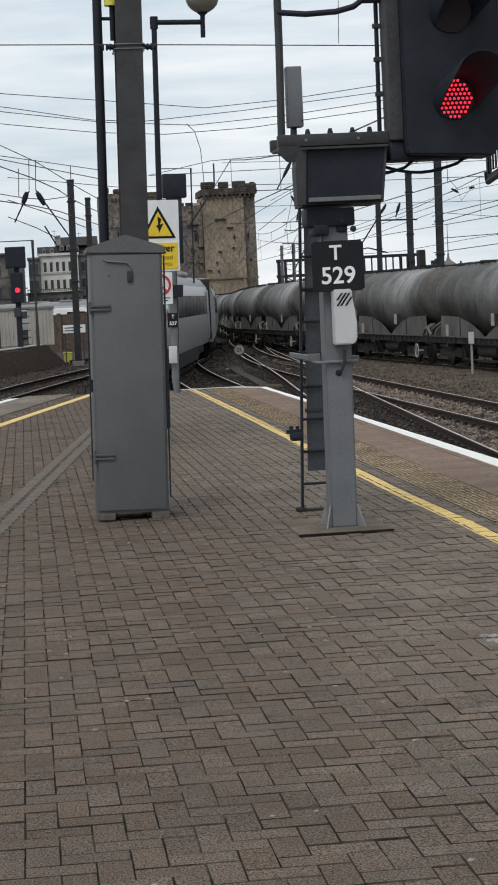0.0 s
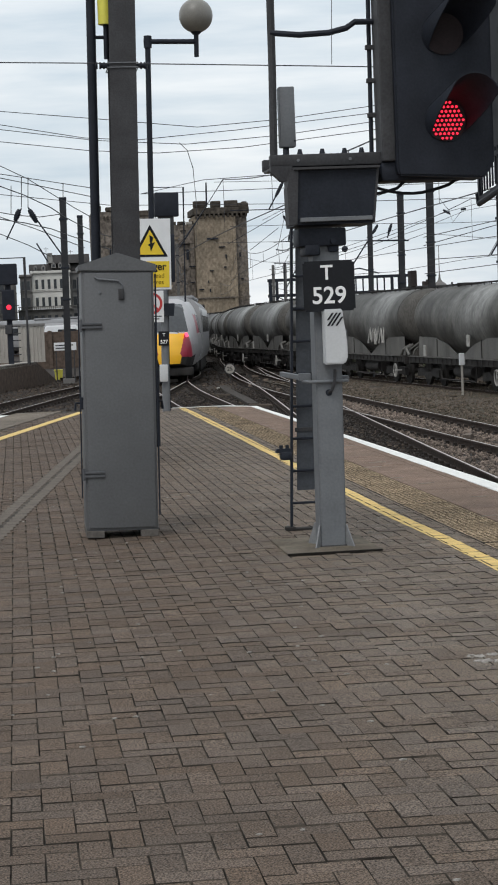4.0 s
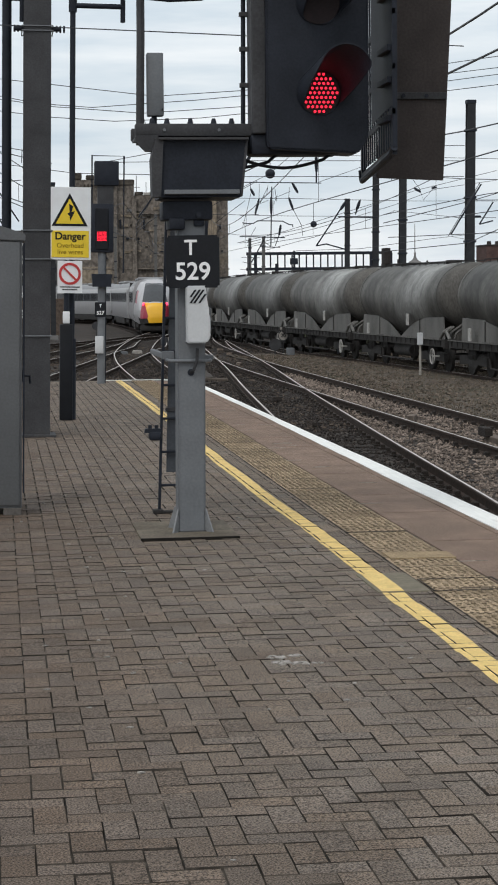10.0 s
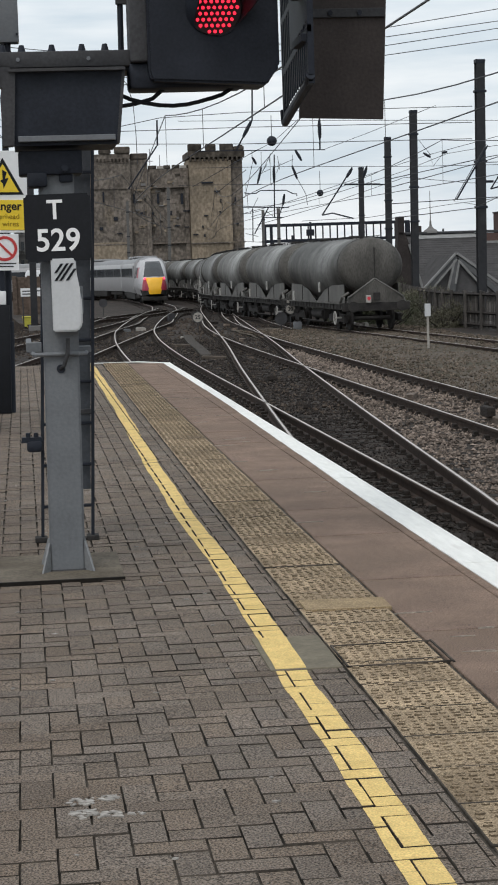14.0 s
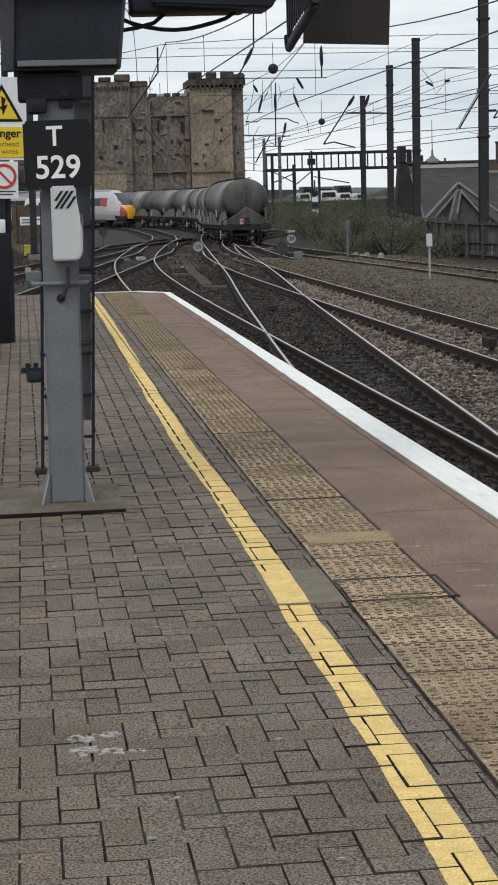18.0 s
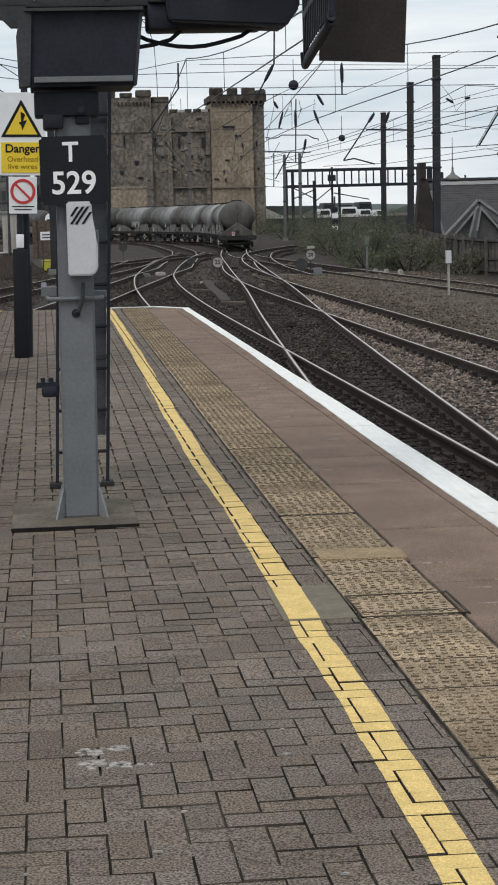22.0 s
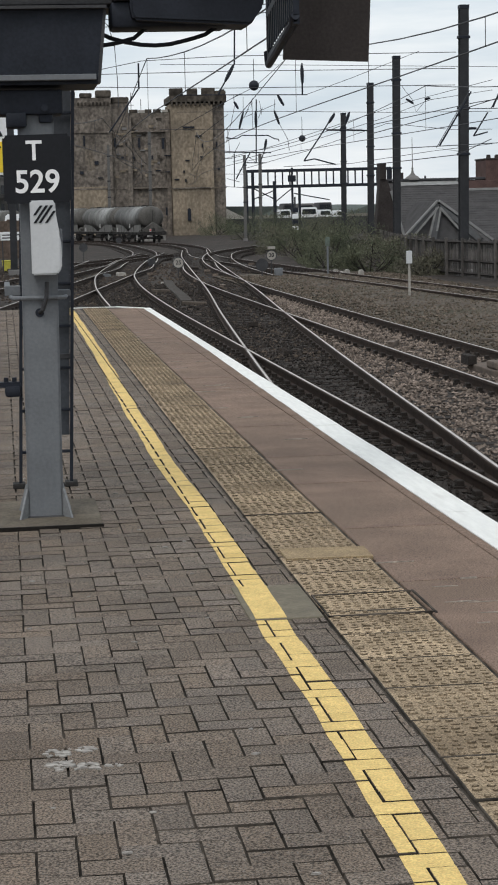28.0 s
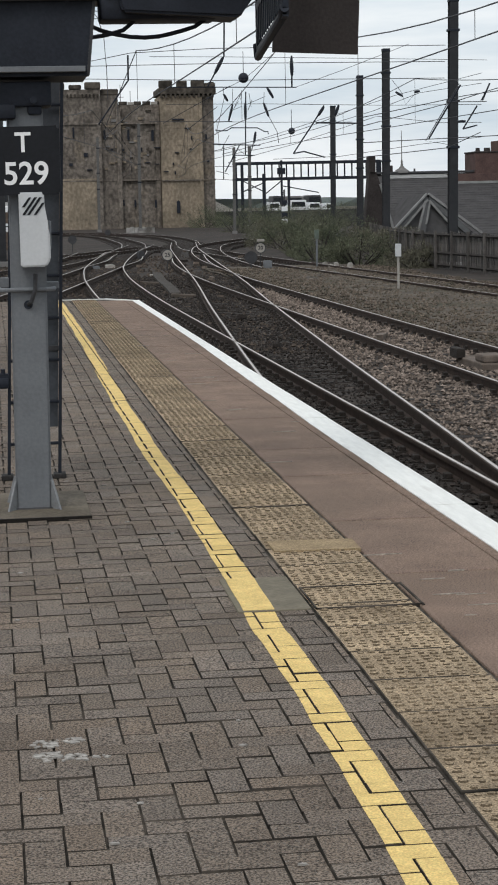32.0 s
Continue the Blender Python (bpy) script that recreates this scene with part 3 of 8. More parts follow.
bm = bm_new()
for y0 in np.arange(-17.6, END_Y - 0.4, 1.3):
    a, b = left_edge(y0), left_edge(y0 + 1.3)
    prism(bm, [(a + 0.18, y0), (a + 1.0, y0), (b + 1.0, y0 + 1.292), (b + 0.18, y0 + 1.292)], "z", -0.05, 0.001)
part("coping_slab", bm, material("grey brown coping", (0.165, 0.138, 0.110), 0.92, spread=0.25, scale=2.0, bump=0.4, bump_scale=150, second=(0.125, 0.105, 0.085), patch=0.5, world=True, speck=0.4), platform, "grey brown coping slabs of the far side")
bm = bm_new()
for y0 in np.arange(-1.0, 16, 0.21):
    a = -2.72 + 0.108 * y0
    for w in (0.0, 0.135):
        box(bm, a + w, a + w + 0.1, y0, y0 + 0.205, -0.03, 0.008, 0.004)
whole("drain_setts", bm, material("worn concrete channel", (0.120, 0.101, 0.084), 0.9, spread=0.2, scale=6, bump=0.3), "pale concrete drainage channel across the paving", "drain channel", kind="structure")

bm = bm_new()
for y0 in np.arange(-1.0, 16, 0.85):
    a = -2.72 + 0.108 * y0
    prism(bm, [(a + 0.095, y0), (a + 0.14, y0), (a + 0.232, y0 + 0.85), (a + 0.187, y0 + 0.85)], "z", -0.02, 0.0065)
whole("drain_slot", bm, JOINT, "dark slot along the drainage channel", "drain channel", kind="structure")
# concrete pad of the signal, and a patch of paler blocks with whitened paint
bm = bm_new()
box(bm, PAD[0] + 0.012, PAD[1] - 0.012, PAD[2] + 0.03, PAD[3] - 0.01, -0.06, 0.012, 0.004)
whole("concrete_pad", bm, material("stained concrete", (0.135, 0.115, 0.09), 0.92, spread=0.3, scale=5, bump=0.5, second=(0.09, 0.075, 0.055), patch=0.5), "stained concrete pad under the signal post", "pad", kind="structure")
bm = bm_new()
box(bm, PAD[0] + 0.01, PAD[1] - 0.01, PAD[2] + 0.008, PAD[2] + 0.026, -0.03, 0.0135)
whole("pad_joint", bm, material("open dirty crack", (0.014, 0.012, 0.010), 0.95, spread=0.3, scale=20), "open dark crack along the front of the concrete pad", "crack", kind="structure")
bm = bm_new()
rng = random.Random(61)
for cx, cy, w, d, n in ((-0.178, -4.335, 0.07, 0.07, 26), (-0.172, -4.47, 0.075, 0.09, 46), (-0.094, -4.315, 0.05, 0.045, 26), (-0.097, -4.485, 0.06, 0.06, 34), (-0.03, -4.49, 0.05, 0.03, 6)):
    for _ in range(n):
        x, y = cx + w * rng.uniform(-0.5, 0.5), cy + d * rng.uniform(-0.5, 0.5)
        s = rng.uniform(0.003, 0.014)
        a0 = rng.uniform(0, 6.3)
        prism(bm, [(x + s * math.cos(a0 + a) * rng.uniform(0.4, 1.3), y + 0.8 * s * math.sin(a0 + a) * rng.uniform(0.4, 1.3)) for a in (0, 1.05, 2.1, 3.15, 4.2, 5.25)], "z", 0.0, 0.0046 + rng.uniform(0, 0.0004))
for _ in range(150):
    x, y = rng.uniform(-2.6, 0.55), rng.uniform(-8, 6)
    s = rng.uniform(0.003, 0.007)
    prism(bm, [(x - s * 2, y), (x, y - s), (x + s * 2, y), (x, y + s)], "z", 0.0, 0.005)
whole("paint_flecks", bm, material("dried white paint", (0.31, 0.29, 0.265), 0.9, spread=0.3, scale=40, bump=0.3), "flaking white paint flecks on the paving blocks", "stain", kind="structure")
bm = bm_new()
box(bm, 0.59, 0.868, -2.70, -2.06, -0.03, 0.006, 0.004)
part("infill_slab", bm, material("grey concrete infill", (0.158, 0.139, 0.104), 0.9, spread=0.15, scale=9, bump=0.3), platform, "smooth grey concrete infill slab")
bm = bm_new()
for k in range(8):
    y0, y1 = -2.69 + k * 0.078, -2.69 + (k + 1) * 0.078
    prism(bm, [(YLINE0 + yline(y0), y0), (YLINE1 + yline(y0), y0), (YLINE1 + yline(y1), y1), (YLINE0 + yline(y1), y1)], "z", 0.0, 0.0078)
part("line_paint", bm, YELLOW, yellow, "yellow paint across the infill slab")

bm = bm_new()
prism(bm, [(0.905, -1.50), (1.285, -1.52), (1.29, -1.27), (0.905, -1.24)], "z", -0.02, 0.0085)
part("plain_slab", bm, material("yellowish plain slab", (0.275, 0.205, 0.122), 0.92, spread=0.15, scale=8, bump=0.3, speck=0.3, world=True), platform, "plain yellowish repair slab between tactile slabs")
cover = bm_new()
for x0, x1, y0, y1 in ((0.885, 1.30, -2.294, -2.286), (0.885, 1.30, -2.70, -2.692), (0.885, 0.891, -2.70, -2.28), (1.292, 1.30, -2.72, -2.28)):
    box(cover, x0, x1, y0, y1, -0.02, 0.005)
part("cover_frame", cover, JOINT, platform, "dark iron frame of a cover in the tactile strip")
bm = bm_new()
rng = random.Random(44)
for _ in range(34):
    x, y = rng.uniform(1.32, 1.78), rng.uniform(-3.5, 16)
    w, d = rng.uniform(0.015, 0.09), rng.uniform(0.003, 0.008)
    prism(bm, [(x - w, y), (x, y - d), (x + w, y + d * 0.4), (x + w * 0.2, y + d)], "z", -0.004, 0.0035)
whole("paint_flecks", bm, material("pale scuffs", (0.30, 0.26, 0.22), 0.9, spread=0.3, scale=40), "pale scuffs and scratches on the brown coping", "stain", kind="structure")

# ---- tracks ----
G2 = 0.7525
HEAD = [(-0.017, 0.0), (-0.034, -0.004), (-0.036, -0.035), (-0.010, -0.05), (-0.010, -0.13), (-0.07, -0.15), (-0.07, -0.16), (0.07, -0.16), (0.07, -0.15), (0.010, -0.13), (0.010, -0.05), (0.036, -0.035), (0.034, -0.004), (0.017, 0.0)]


def rail_mesh(line, off, s0, s1, step=1.5):
    bm = bm_new()
    rings = []
    for s in np.arange(s0, s1 + 0.01, step):
        p, w = line.at(s), line.way(s)
        side = np.array([w[1], -w[0], 0])
        side /= np.linalg.norm(side)
        c = p + side * off
        rings.append([bm.verts.new(c + side * u + np.array([0, 0, h])) for u, h in HEAD])
    n = len(HEAD)
    for a, b in zip(rings, rings[1:]):
        for k in range(n):
            fc = bm.faces.new((a[k], a[(k + 1) % n], b[(k + 1) % n], b[k]))
            fc.material_index = 1 if k in (n - 1,) else 0
    return bm


bm = bm_new()
box(bm, -1.3, 1.3, -0.125, 0.125, -0.13, 0.0, 0.01)
for x in (-G2, G2):
    box(bm, x - 0.17, x + 0.17, -0.09, 0.09, 0.0, 0.025, 0.004)
    for s in (-1, 1):
        box(bm, x + s * 0.10 - 0.035, x + s * 0.10 + 0.035, -0.06, 0.06, 0.02, 0.075, 0.01)
SLEEPER_ME = mesh_of("sleeper", bm, SLEEPER)
SL_V = np.array([vv.co for vv in SLEEPER_ME.vertices])
SL_F = [tuple(p.vertices) for p in SLEEPER_ME.polygons]


def track(name, pts, label, near=(0, 0), sleepers=True, s0=0.0, s1=None):
    line = Line(pts)
    s1 = s1 or line.s[-1]
    tr = thing(name, Matrix(), label, "railway track", kind="structure")
    for off in (-G2, G2):
        part("rail", rail_mesh(line, off, s0, s1), [RAIL_SIDE, RAIL_TOP], tr, "steel rail with a polished head and rusty web")
    if sleepers:
        vs, fs, k = [], [], 0
        for s in np.arange(s0, s1, 0.68):
            p, w = line.at(s), line.way(s)
            m = Matrix.Translation((p[0], p[1], p[2] - 0.165)) @ Matrix.Rotation(math.atan2(-w[0], w[1]), 4, "Z")
            if near[0] < p[1] < near[1]:
                shared("sleeper", SLEEPER_ME, tr, m)
            else:
                a = np.array(m)
                vs.append(SL_V @ a[:3, :3].T + a[:3, 3])
                fs += [tuple(q + k for q in ff) for ff in SL_F]
                k += len(SL_V)
        me = bpy.data.meshes.new("sleepers")
        me.from_pydata(np.concatenate(vs).tolist(), [], fs)
        me.materials.append(SLEEPER)
        ob = new("sleepers", me)
        ob.parent = tr
        tagged(ob, "dark timber sleepers", kind="stuff")
    return line


T1 = [(3.20, -40), (3.20, 0), (3.20, 25), (3.24, 40), (3.45, 52), (3.75, 60), (4.15, 67), (4.95, 76), (6.1, 87), (7.3, 97), (8.9, 108)]
T2 = [(3.20, -4), (3.35, 5), (3.75, 11), (4.25, 18), (4.62, 23), (5.62, 36), (6.85, 51), (8.25, 70), (9.75, 90), (10.6, 100), (11.8, 112)]
T3 = [(7.2, -40), (7.15, 0), (7.1, 25), (7.12, 40), (7.2, 52), (7.5, 62), (8.1, 72), (9.2, 84)]
WAGON_LINE = [(14.5, -60), (14.35, -30), (14.0, 0), (13.6, 26), (13.2, 36), (12.9, 42), (12.45, 50), (11.95, 58), (11.55, 66), (11.2, 77, -0.93), (11.05, 86, -0.97), (11.05, 94.5, -1.02), (11.35, 102, -1.06), (11.95, 110, -1.1), (12.6, 117.5, -1.12), (13.3, 125, -1.15), (13.85, 132.5, -1.18), (14.15, 140, -1.2), (14.2, 148, -1.2), (13.75, 158, -1.22), (12.05, 169, -1.22), (10.6, 177, -1.22), (8.75, 184, -1.22), (5.5, 190, -1.22), (0, 196, -1.22), (-8, 201, -1.22), (-25, 207, -1.22), (-110, 226, -1.22), (-330, 266, -1.22)]
TRAIN_LINE = [(-20, -70), (-14.0, -30), (-8.3, 0), (-4.9, 18), (-1.75, 29), (-0.65, 35.5), (0.64, 44), (1.38, 49), (2.2, 54.5), (3.04, 60), (4.4, 69), (5.6, 77, -0.96), (6.35, 85, -0.99), (7.05, 92, -1.03), (7.7, 99.5, -1.06), (8.25, 107, -1.08), (9.05, 118, -1.12), (9.42, 126, -1.15), (9.68, 138, -1.19), (9.8, 150, -1.2), (9.65, 160, -1.22), (9.2, 167, -1.22), (8.35, 172, -1.22), (7.1, 178, -1.22), (4.8, 183, -1.22), (0, 188, -1.22), (-8, 193, -1.22), (-25, 199, -1.22), (-150, 222, -1.22), (-330, 254, -1.22)]
track("track", T1, "running line beside the platform edge", near=(4, 40))
track("track", T2, "crossover track leading away from the platform line", near=(12, 40), s0=2)
track("track", T3, "running line with shining rails beyond the crossover", near=(10, 40))
L_WAGON = track("track", WAGON_LINE, "goods line curving away towards the castle", s0=40)
L_TRAIN = track("track", TRAIN_LINE, "departure line curving across the junction", s0=30)
track("track", [(-24, -70), (-17.6, -30), (-11.9, 0), (-8.5, 18), (-6.2, 29), (-3.7, 42), (-1.5, 54), (1.2, 67), (3.6, 80), (5.0, 92)], "second departure line beyond the island platform", s0=50)
track("track", [(0.6, 80), (3.3, 85.5), (6.2, 94), (9.0, 103)], "crossing track of the junction")
track("track", [(9.0, 62), (9.6, 76), (11.0, 92), (13.2, 106), (18, 122)], "siding at the foot of the scrub")


# ---- things on the platform ----
def letters(text, size, mat, parent, m, name="lettering", bold=0.0, align="CENTER"):
    cu = bpy.data.curves.new(name, "FONT")
    cu.body, cu.size, cu.align_x, cu.align_y, cu.extrude, cu.offset = text, size, align, "CENTER", 0.0012, bold
    tmp = new("tmp", cu)
    bpy.context.view_layer.update()
    me = bpy.data.meshes.new_from_object(tmp)
    bpy.data.objects.remove(tmp)
    bpy.data.curves.remove(cu)
    me.materials.clear()
    me.materials.append(mat)
    ob = new(name, me)
    ob.parent = parent
    ob.matrix_basis = m @ pose(0, 0, 0, 90, 0, 0)
    ob["label"] = "lettering " + text
    return ob


def platform_signal():
    sg = thing("railway_signal", pose(-0.105, 0.05, 0), "grey railway signal post with black head showing a lit red aspect", "signal")
    bm = bm_new()
    prism(bm, [(-0.095, 0.0), (0.083, 0.0), (0.105, 2.05), (-0.073, 2.05)], "y", -0.1, 0.1)
    bmesh.ops.bevel(bm, geom=bm.edges[:], offset=0.01, segments=2, affect="EDGES")
    part("post", bm, GALV, sg, "galvanised square steel post", True)
    for ang, sx in ((-35, -1), (35, 1), (35, -1.01), (-35, 1.01)):
        front = abs(sx) == 1
        bm = bm_new()
        prism(bm, [(0.0, 0.0), (0.09, 0.0), (0.014, 0.15), (0.0, 0.15)], "y", -0.005, 0.005)
        s = 1 if sx > 0 else -1
        part("gusset", bm, GUSSET, sg, "thin bright gusset plate", at=pose(-0.005 + s * 0.085, -0.085 if front else 0.085, 0.006) @ Matrix.Diagonal((s, 1, 1, 1)) @ pose(0, 0, 0, 0, 0, -58 if front else 58))
    bm = bm_new()
    box(bm, -0.10, 0.09, -0.105, 0.105, 0.002, 0.02, 0.006)
    part("base_collar", bm, DARK2, sg)
    # clamp ring and bracket to the ladder
    bm = bm_new()
    pipe(bm, [(-0.14, 0.1, 1.12), (-0.13, -0.09, 1.12), (-0.09, -0.118, 1.12), (0.09, -0.118, 1.12), (0.13, -0.09, 1.12), (0.14, 0.1, 1.12)], 0.011)
    box(bm, -0.17, -0.09, 0.08, 0.14, 1.125, 1.175, 0.004)
    box(bm, -0.17, -0.14, 0.12, 1.05, 1.13, 1.165, 0.004)
    box(bm, 0.09, 0.16, 0.0, 0.12, 1.12, 1.15, 0.003)
    part("clamp", bm, GALV, sg, "steel clamp and standoff bracket")
    bm = bm_new()
    disc(bm, (0.0, -0.1, 1.045), 0.022, 0.012)
    part("cable_hole", bm, DARK, sg)
    bm = bm_new()
    pipe(bm, [(0.0, -0.1, 1.045), (0.015, -0.135, 1.06), (0.035, -0.15, 1.12), (0.04, -0.15, 1.2)], 0.011)
    part("cable", bm, DARK2, sg)
    # pale box with striped label
    bm = bm_new()
    prism(bm, [(-0.062, 1.235), (0.062, 1.235), (0.085, 1.27), (0.085, 1.40), (0.068, 1.45), (0.06, 1.60), (-0.062, 1.60)], "y", -0.235, -0.102)
    bmesh.ops.bevel(bm, geom=bm.edges[:], offset=0.008, segments=2, affect="EDGES")
    bx = part("equipment_box", bm, WHITEPLASTIC, sg, "pale grey plastic equipment box", True, at=pose(0.031, 0, 0))
    bm = bm_new()
    for a, z0, z1 in ((-0.048, 1.528, 1.575), (-0.048, 1.49, 1.575), (-0.024, 1.49, 1.575), (0.008, 1.49, 1.548)):
        h = z1 - z0
        prism(bm, [(a, z0), (a + 0.014, z0), (a + 0.014 + h * 0.72, z1), (a + h * 0.72, z1)], "y", -0.2385, -0.236)
    part("striped_label", bm, BLACKPLATE, bx)
    bm = bm_new()
    box(bm, 0.075, 0.092, -0.2, -0.14, 1.32, 1.46, 0.004)
    part("latch", bm, GALV, bx)
    # identification plate
    m = pose(0.012, -0.20, 1.755, 0, 0, -17)
    bm = bm_new()
    box(bm, -0.172, 0.172, -0.004, 0.004, -0.168, 0.165)
    bmesh.ops.bevel(bm, geom=[e for e in bm.edges if abs((e.verts[0].co - e.verts[1].co).y) > 0.005], offset=0.014, segments=3, affect="EDGES")
    pl = part("identification_plate", bm, BLACKPLATE, sg, "black plate with white letters T 529", at=m)
    letters("T", 0.135, WHITEPAINT, pl, pose(-0.012, -0.0065, 0.083), bold=0.0022)
    letters("529", 0.155, WHITEPAINT, pl, pose(0.0, -0.0065, -0.068), bold=0.0024)
    for z in (1.66, 1.85):
        bm = bm_new()
        box(bm, -0.05, 0.09, -0.165, -0.098, z - 0.015, z + 0.015, 0.003)
        part("plate_bracket", bm, GALV, sg)
    # gearbox-like head mount under the canopy
    bm = bm_new()
    box(bm, -0.17, 0.15, -0.14, 0.12, 2.02, 2.14, 0.012)
    box(bm, -0.13, -0.03, -0.15, 0.1, 1.96, 2.03, 0.01)
    box(bm, 0.03, 0.10, -0.12, 0.1, 1.98, 2.03, 0.01)
    tube(bm, (0.06, -0.16, 2.05), (0.06, -0.14, 2.05), 0.018)
    part("mount", bm, DARK, sg, "dark steel mounting head", True)
    # canopy box (route indicator with hood)
    bm = bm_new()
    prism(bm, [(-0.185, 2.16), (0.325, 2.16), (0.362, 2.50), (0.362, 2.53), (-0.19, 2.53)], "y", -0.195, 0.30)
    part("indicator_case", bm, DARK, sg, "black route indicator case", True)
    bm = bm_new()
    prism(bm, [(-0.24, 2.16), (-0.185, 2.165), (-0.165, 2.53), (-0.215, 2.53), (-0.245, 2.40)], "y", -0.22, -0.06)
    prism(bm, [(-0.20, 2.52), (0.375, 2.52), (0.375, 2.535), (-0.20, 2.535)], "y", -0.24, -0.06)
    prism(bm, [(0.322, 2.165), (0.337, 2.165), (0.377, 2.53), (0.362, 2.53)], "y", -0.2, -0.06)
    part("hood", bm, DARK2, sg, "steel hood round the indicator")
    bm = bm_new()
    box(bm, -0.165, 0.315, -0.235, -0.19, 2.178, 2.206, 0.003)
    part("drip_rail", bm, GALV, sg, "pale worn drip rail")
    # beam and working platform
    bm = bm_new()
    box(bm, -0.335, 0.46, -0.12, -0.04, 2.55, 2.63, 0.008)
    box(bm, -0.335, 0.46, 0.25, 0.33, 2.55, 2.63, 0.008)
    prism(bm, [(-0.335, 2.56), (-0.335, 2.52), (-0.27, 2.455), (-0.19, 2.455), (-0.19, 2.56)], "y", -0.12, -0.05)
    box(bm, -0.33, 0.46, -0.05, 0.26, 2.535, 2.552)
    part("beam", bm, DARK2, sg, "dark steel carrying beam", True)
    for x in (-0.225, -0.13, 0.02, 0.17, 0.285):
        bm = bm_new()
        tube(bm, (x, -0.08, 2.625), (x, -0.08, 2.665), 0.022, 0.012, sides=8)
        part("bolt", bm, DARK, sg)
    for x in (-0.15, 0.2):
        bm = bm_new()
        disc(bm, (x, -0.122, 2.59), 0.010, 0.012, sides=10)
        part("rivet", bm, GALV, sg)
    # rails of the cage
    bm = bm_new()
    pipe(bm, [(-0.30, -0.02, 2.5), (-0.285, -0.02, 3.2), (-0.275, -0.02, 4.4)], 0.026)
    part("upright", bm, DARK2, sg, "dark tubular cage upright")
    for x in (0.372,):
        bm = bm_new()
        pipe(bm, [(x, 0.02, 2.6), (x + 0.02, 0.02, 4.4)], 0.015)
        part("upright", bm, DARK, sg)
    bm = bm_new()
    pipe(bm, [(-0.29, -0.03, 3.44), (-0.1, -0.05, 3.42), (0.1, -0.05, 3.43), (0.22, -0.04, 3.46), (0.28, -0.03, 3.50), (0.48, -0.02, 3.50)], 0.02)
    part("cage_rail", bm, DARK, sg, "bent tubular cage rail")
    bm = bm_new()
    pipe(bm, [(-0.285, -0.02, 3.95), (0.48, -0.02, 3.97)], 0.02)
    part("cage_rail", bm, DARK, sg, "bent tubular cage rail")
    for z in (2.87, 3.1, 3.32):
        bm = bm_new()
        box(bm, 0.352, 0.44, -0.005, 0.03, z, z + 0.03, 0.004)
        part("rail_clip", bm, DARK2, sg)
    bm = bm_new()
    box(bm, -0.245, -0.14, 0.0, 0.10, 2.69, 3.09, 0.008)
    jb = part("junction_box", bm, GALV, sg, "galvanised steel junction box", True)
    bm = bm_new()
    tube(bm, (-0.2, 0.05, 2.63), (-0.2, 0.05, 2.69), 0.018)
    part("gland", bm, DARK, jb)
    bm = bm_new()
    disc(bm, (-0.15, -0.004, 2.73), 0.006, 0.01, sides=8)
    part("screw", bm, DARK, jb)
    # head, with three deep hooded aspects
    bm = bm_new()
    prism(bm, [(0.505, 2.46), (1.08, 2.43), (1.105, 2.47), (1.145, 2.52), (1.145, 4.6), (0.49, 4.6), (0.49, 2.50)], "y", -0.25, 0.06)
    bmesh.ops.bevel(bm, geom=bm.edges[:], offset=0.012, segments=2, affect="EDGES")
    head = part("signal_head", bm, DARK, sg, "flat black signal head", True)
    bm = bm_new()
    box(bm, 0.405, 0.505, -0.19, 0.04, 2.56, 4.6, 0.01)
    part("side_flange", bm, DARK2, sg, "dark grey side flange")
    bm = bm_new()
    box(bm, 0.40, 0.98, -0.16, 0.1, 2.43, 2.56, 0.02)
    part("lower_box", bm, DARK, sg, "black box under the head", True)
    bm = bm_new()
    pipe(bm, [(0.30, -0.09, 2.345), (0.35, -0.08, 2.352), (0.43, -0.08, 2.364), (0.515, -0.08, 2.387), (0.58, -0.07, 2.44)], 0.0105)
    part("cable", bm, BLACKPLATE, sg, "slack black cable")
    bm = bm_new()
    pipe(bm, [(0.30, -0.07, 2.44), (0.357, -0.08, 2.408), (0.40, -0.08, 2.388), (0.47, -0.08, 2.368), (0.55, -0.08, 2.354), (0.62, -0.08, 2.350), (0.69, -0.08, 2.355), (0.749, -0.08, 2.367), (0.82, -0.08, 2.385), (0.871, -0.08, 2.401), (0.93, -0.07, 2.44)], 0.0105)
    part("cable", bm, BLACKPLATE, sg, "slack black cable")
    for z, lit in ((2.81, True), (3.375, False), (3.94, False)):
        cx = 0.825
        bm = bm_new()
        disc(bm, (cx, -0.255, z), 0.135, 0.02, sides=28)
        lens = part("lens", bm, LENS, head, "dark round signal lens")
        # hood: a cut cylinder, long at the top
        bm = bm_new()
        a_of = [radians(a) for a in range(-85, 236, 8)]
        rings = [[], [], [], []]
        for a in a_of:
            reach = 0.36 * max(0.04, min(1.0, 0.75 + 1.1 * math.sin(a)))
            c, s = math.cos(a), math.sin(a)
            for ring, (r, y) in zip(rings, ((0.142, -0.25), (0.142 + reach * 0.07, -0.25 - reach), (0.135 + reach * 0.07, -0.25 - reach), (0.135, -0.25))):
                lean = (-0.25 - y) * 0.32
                ring.append(bm.verts.new((cx + r * c + lean, y, z + r * s + lean * 0.9)))
        for a, b in zip(rings, rings[1:] + rings[:1]):
            for k in range(len(a_of) - 1):
                bm.faces.new((a[k], a[k + 1], b[k + 1], b[k]))
        part("aspect_hood", bm, DARK, head, "long dark hood over the aspect", True)
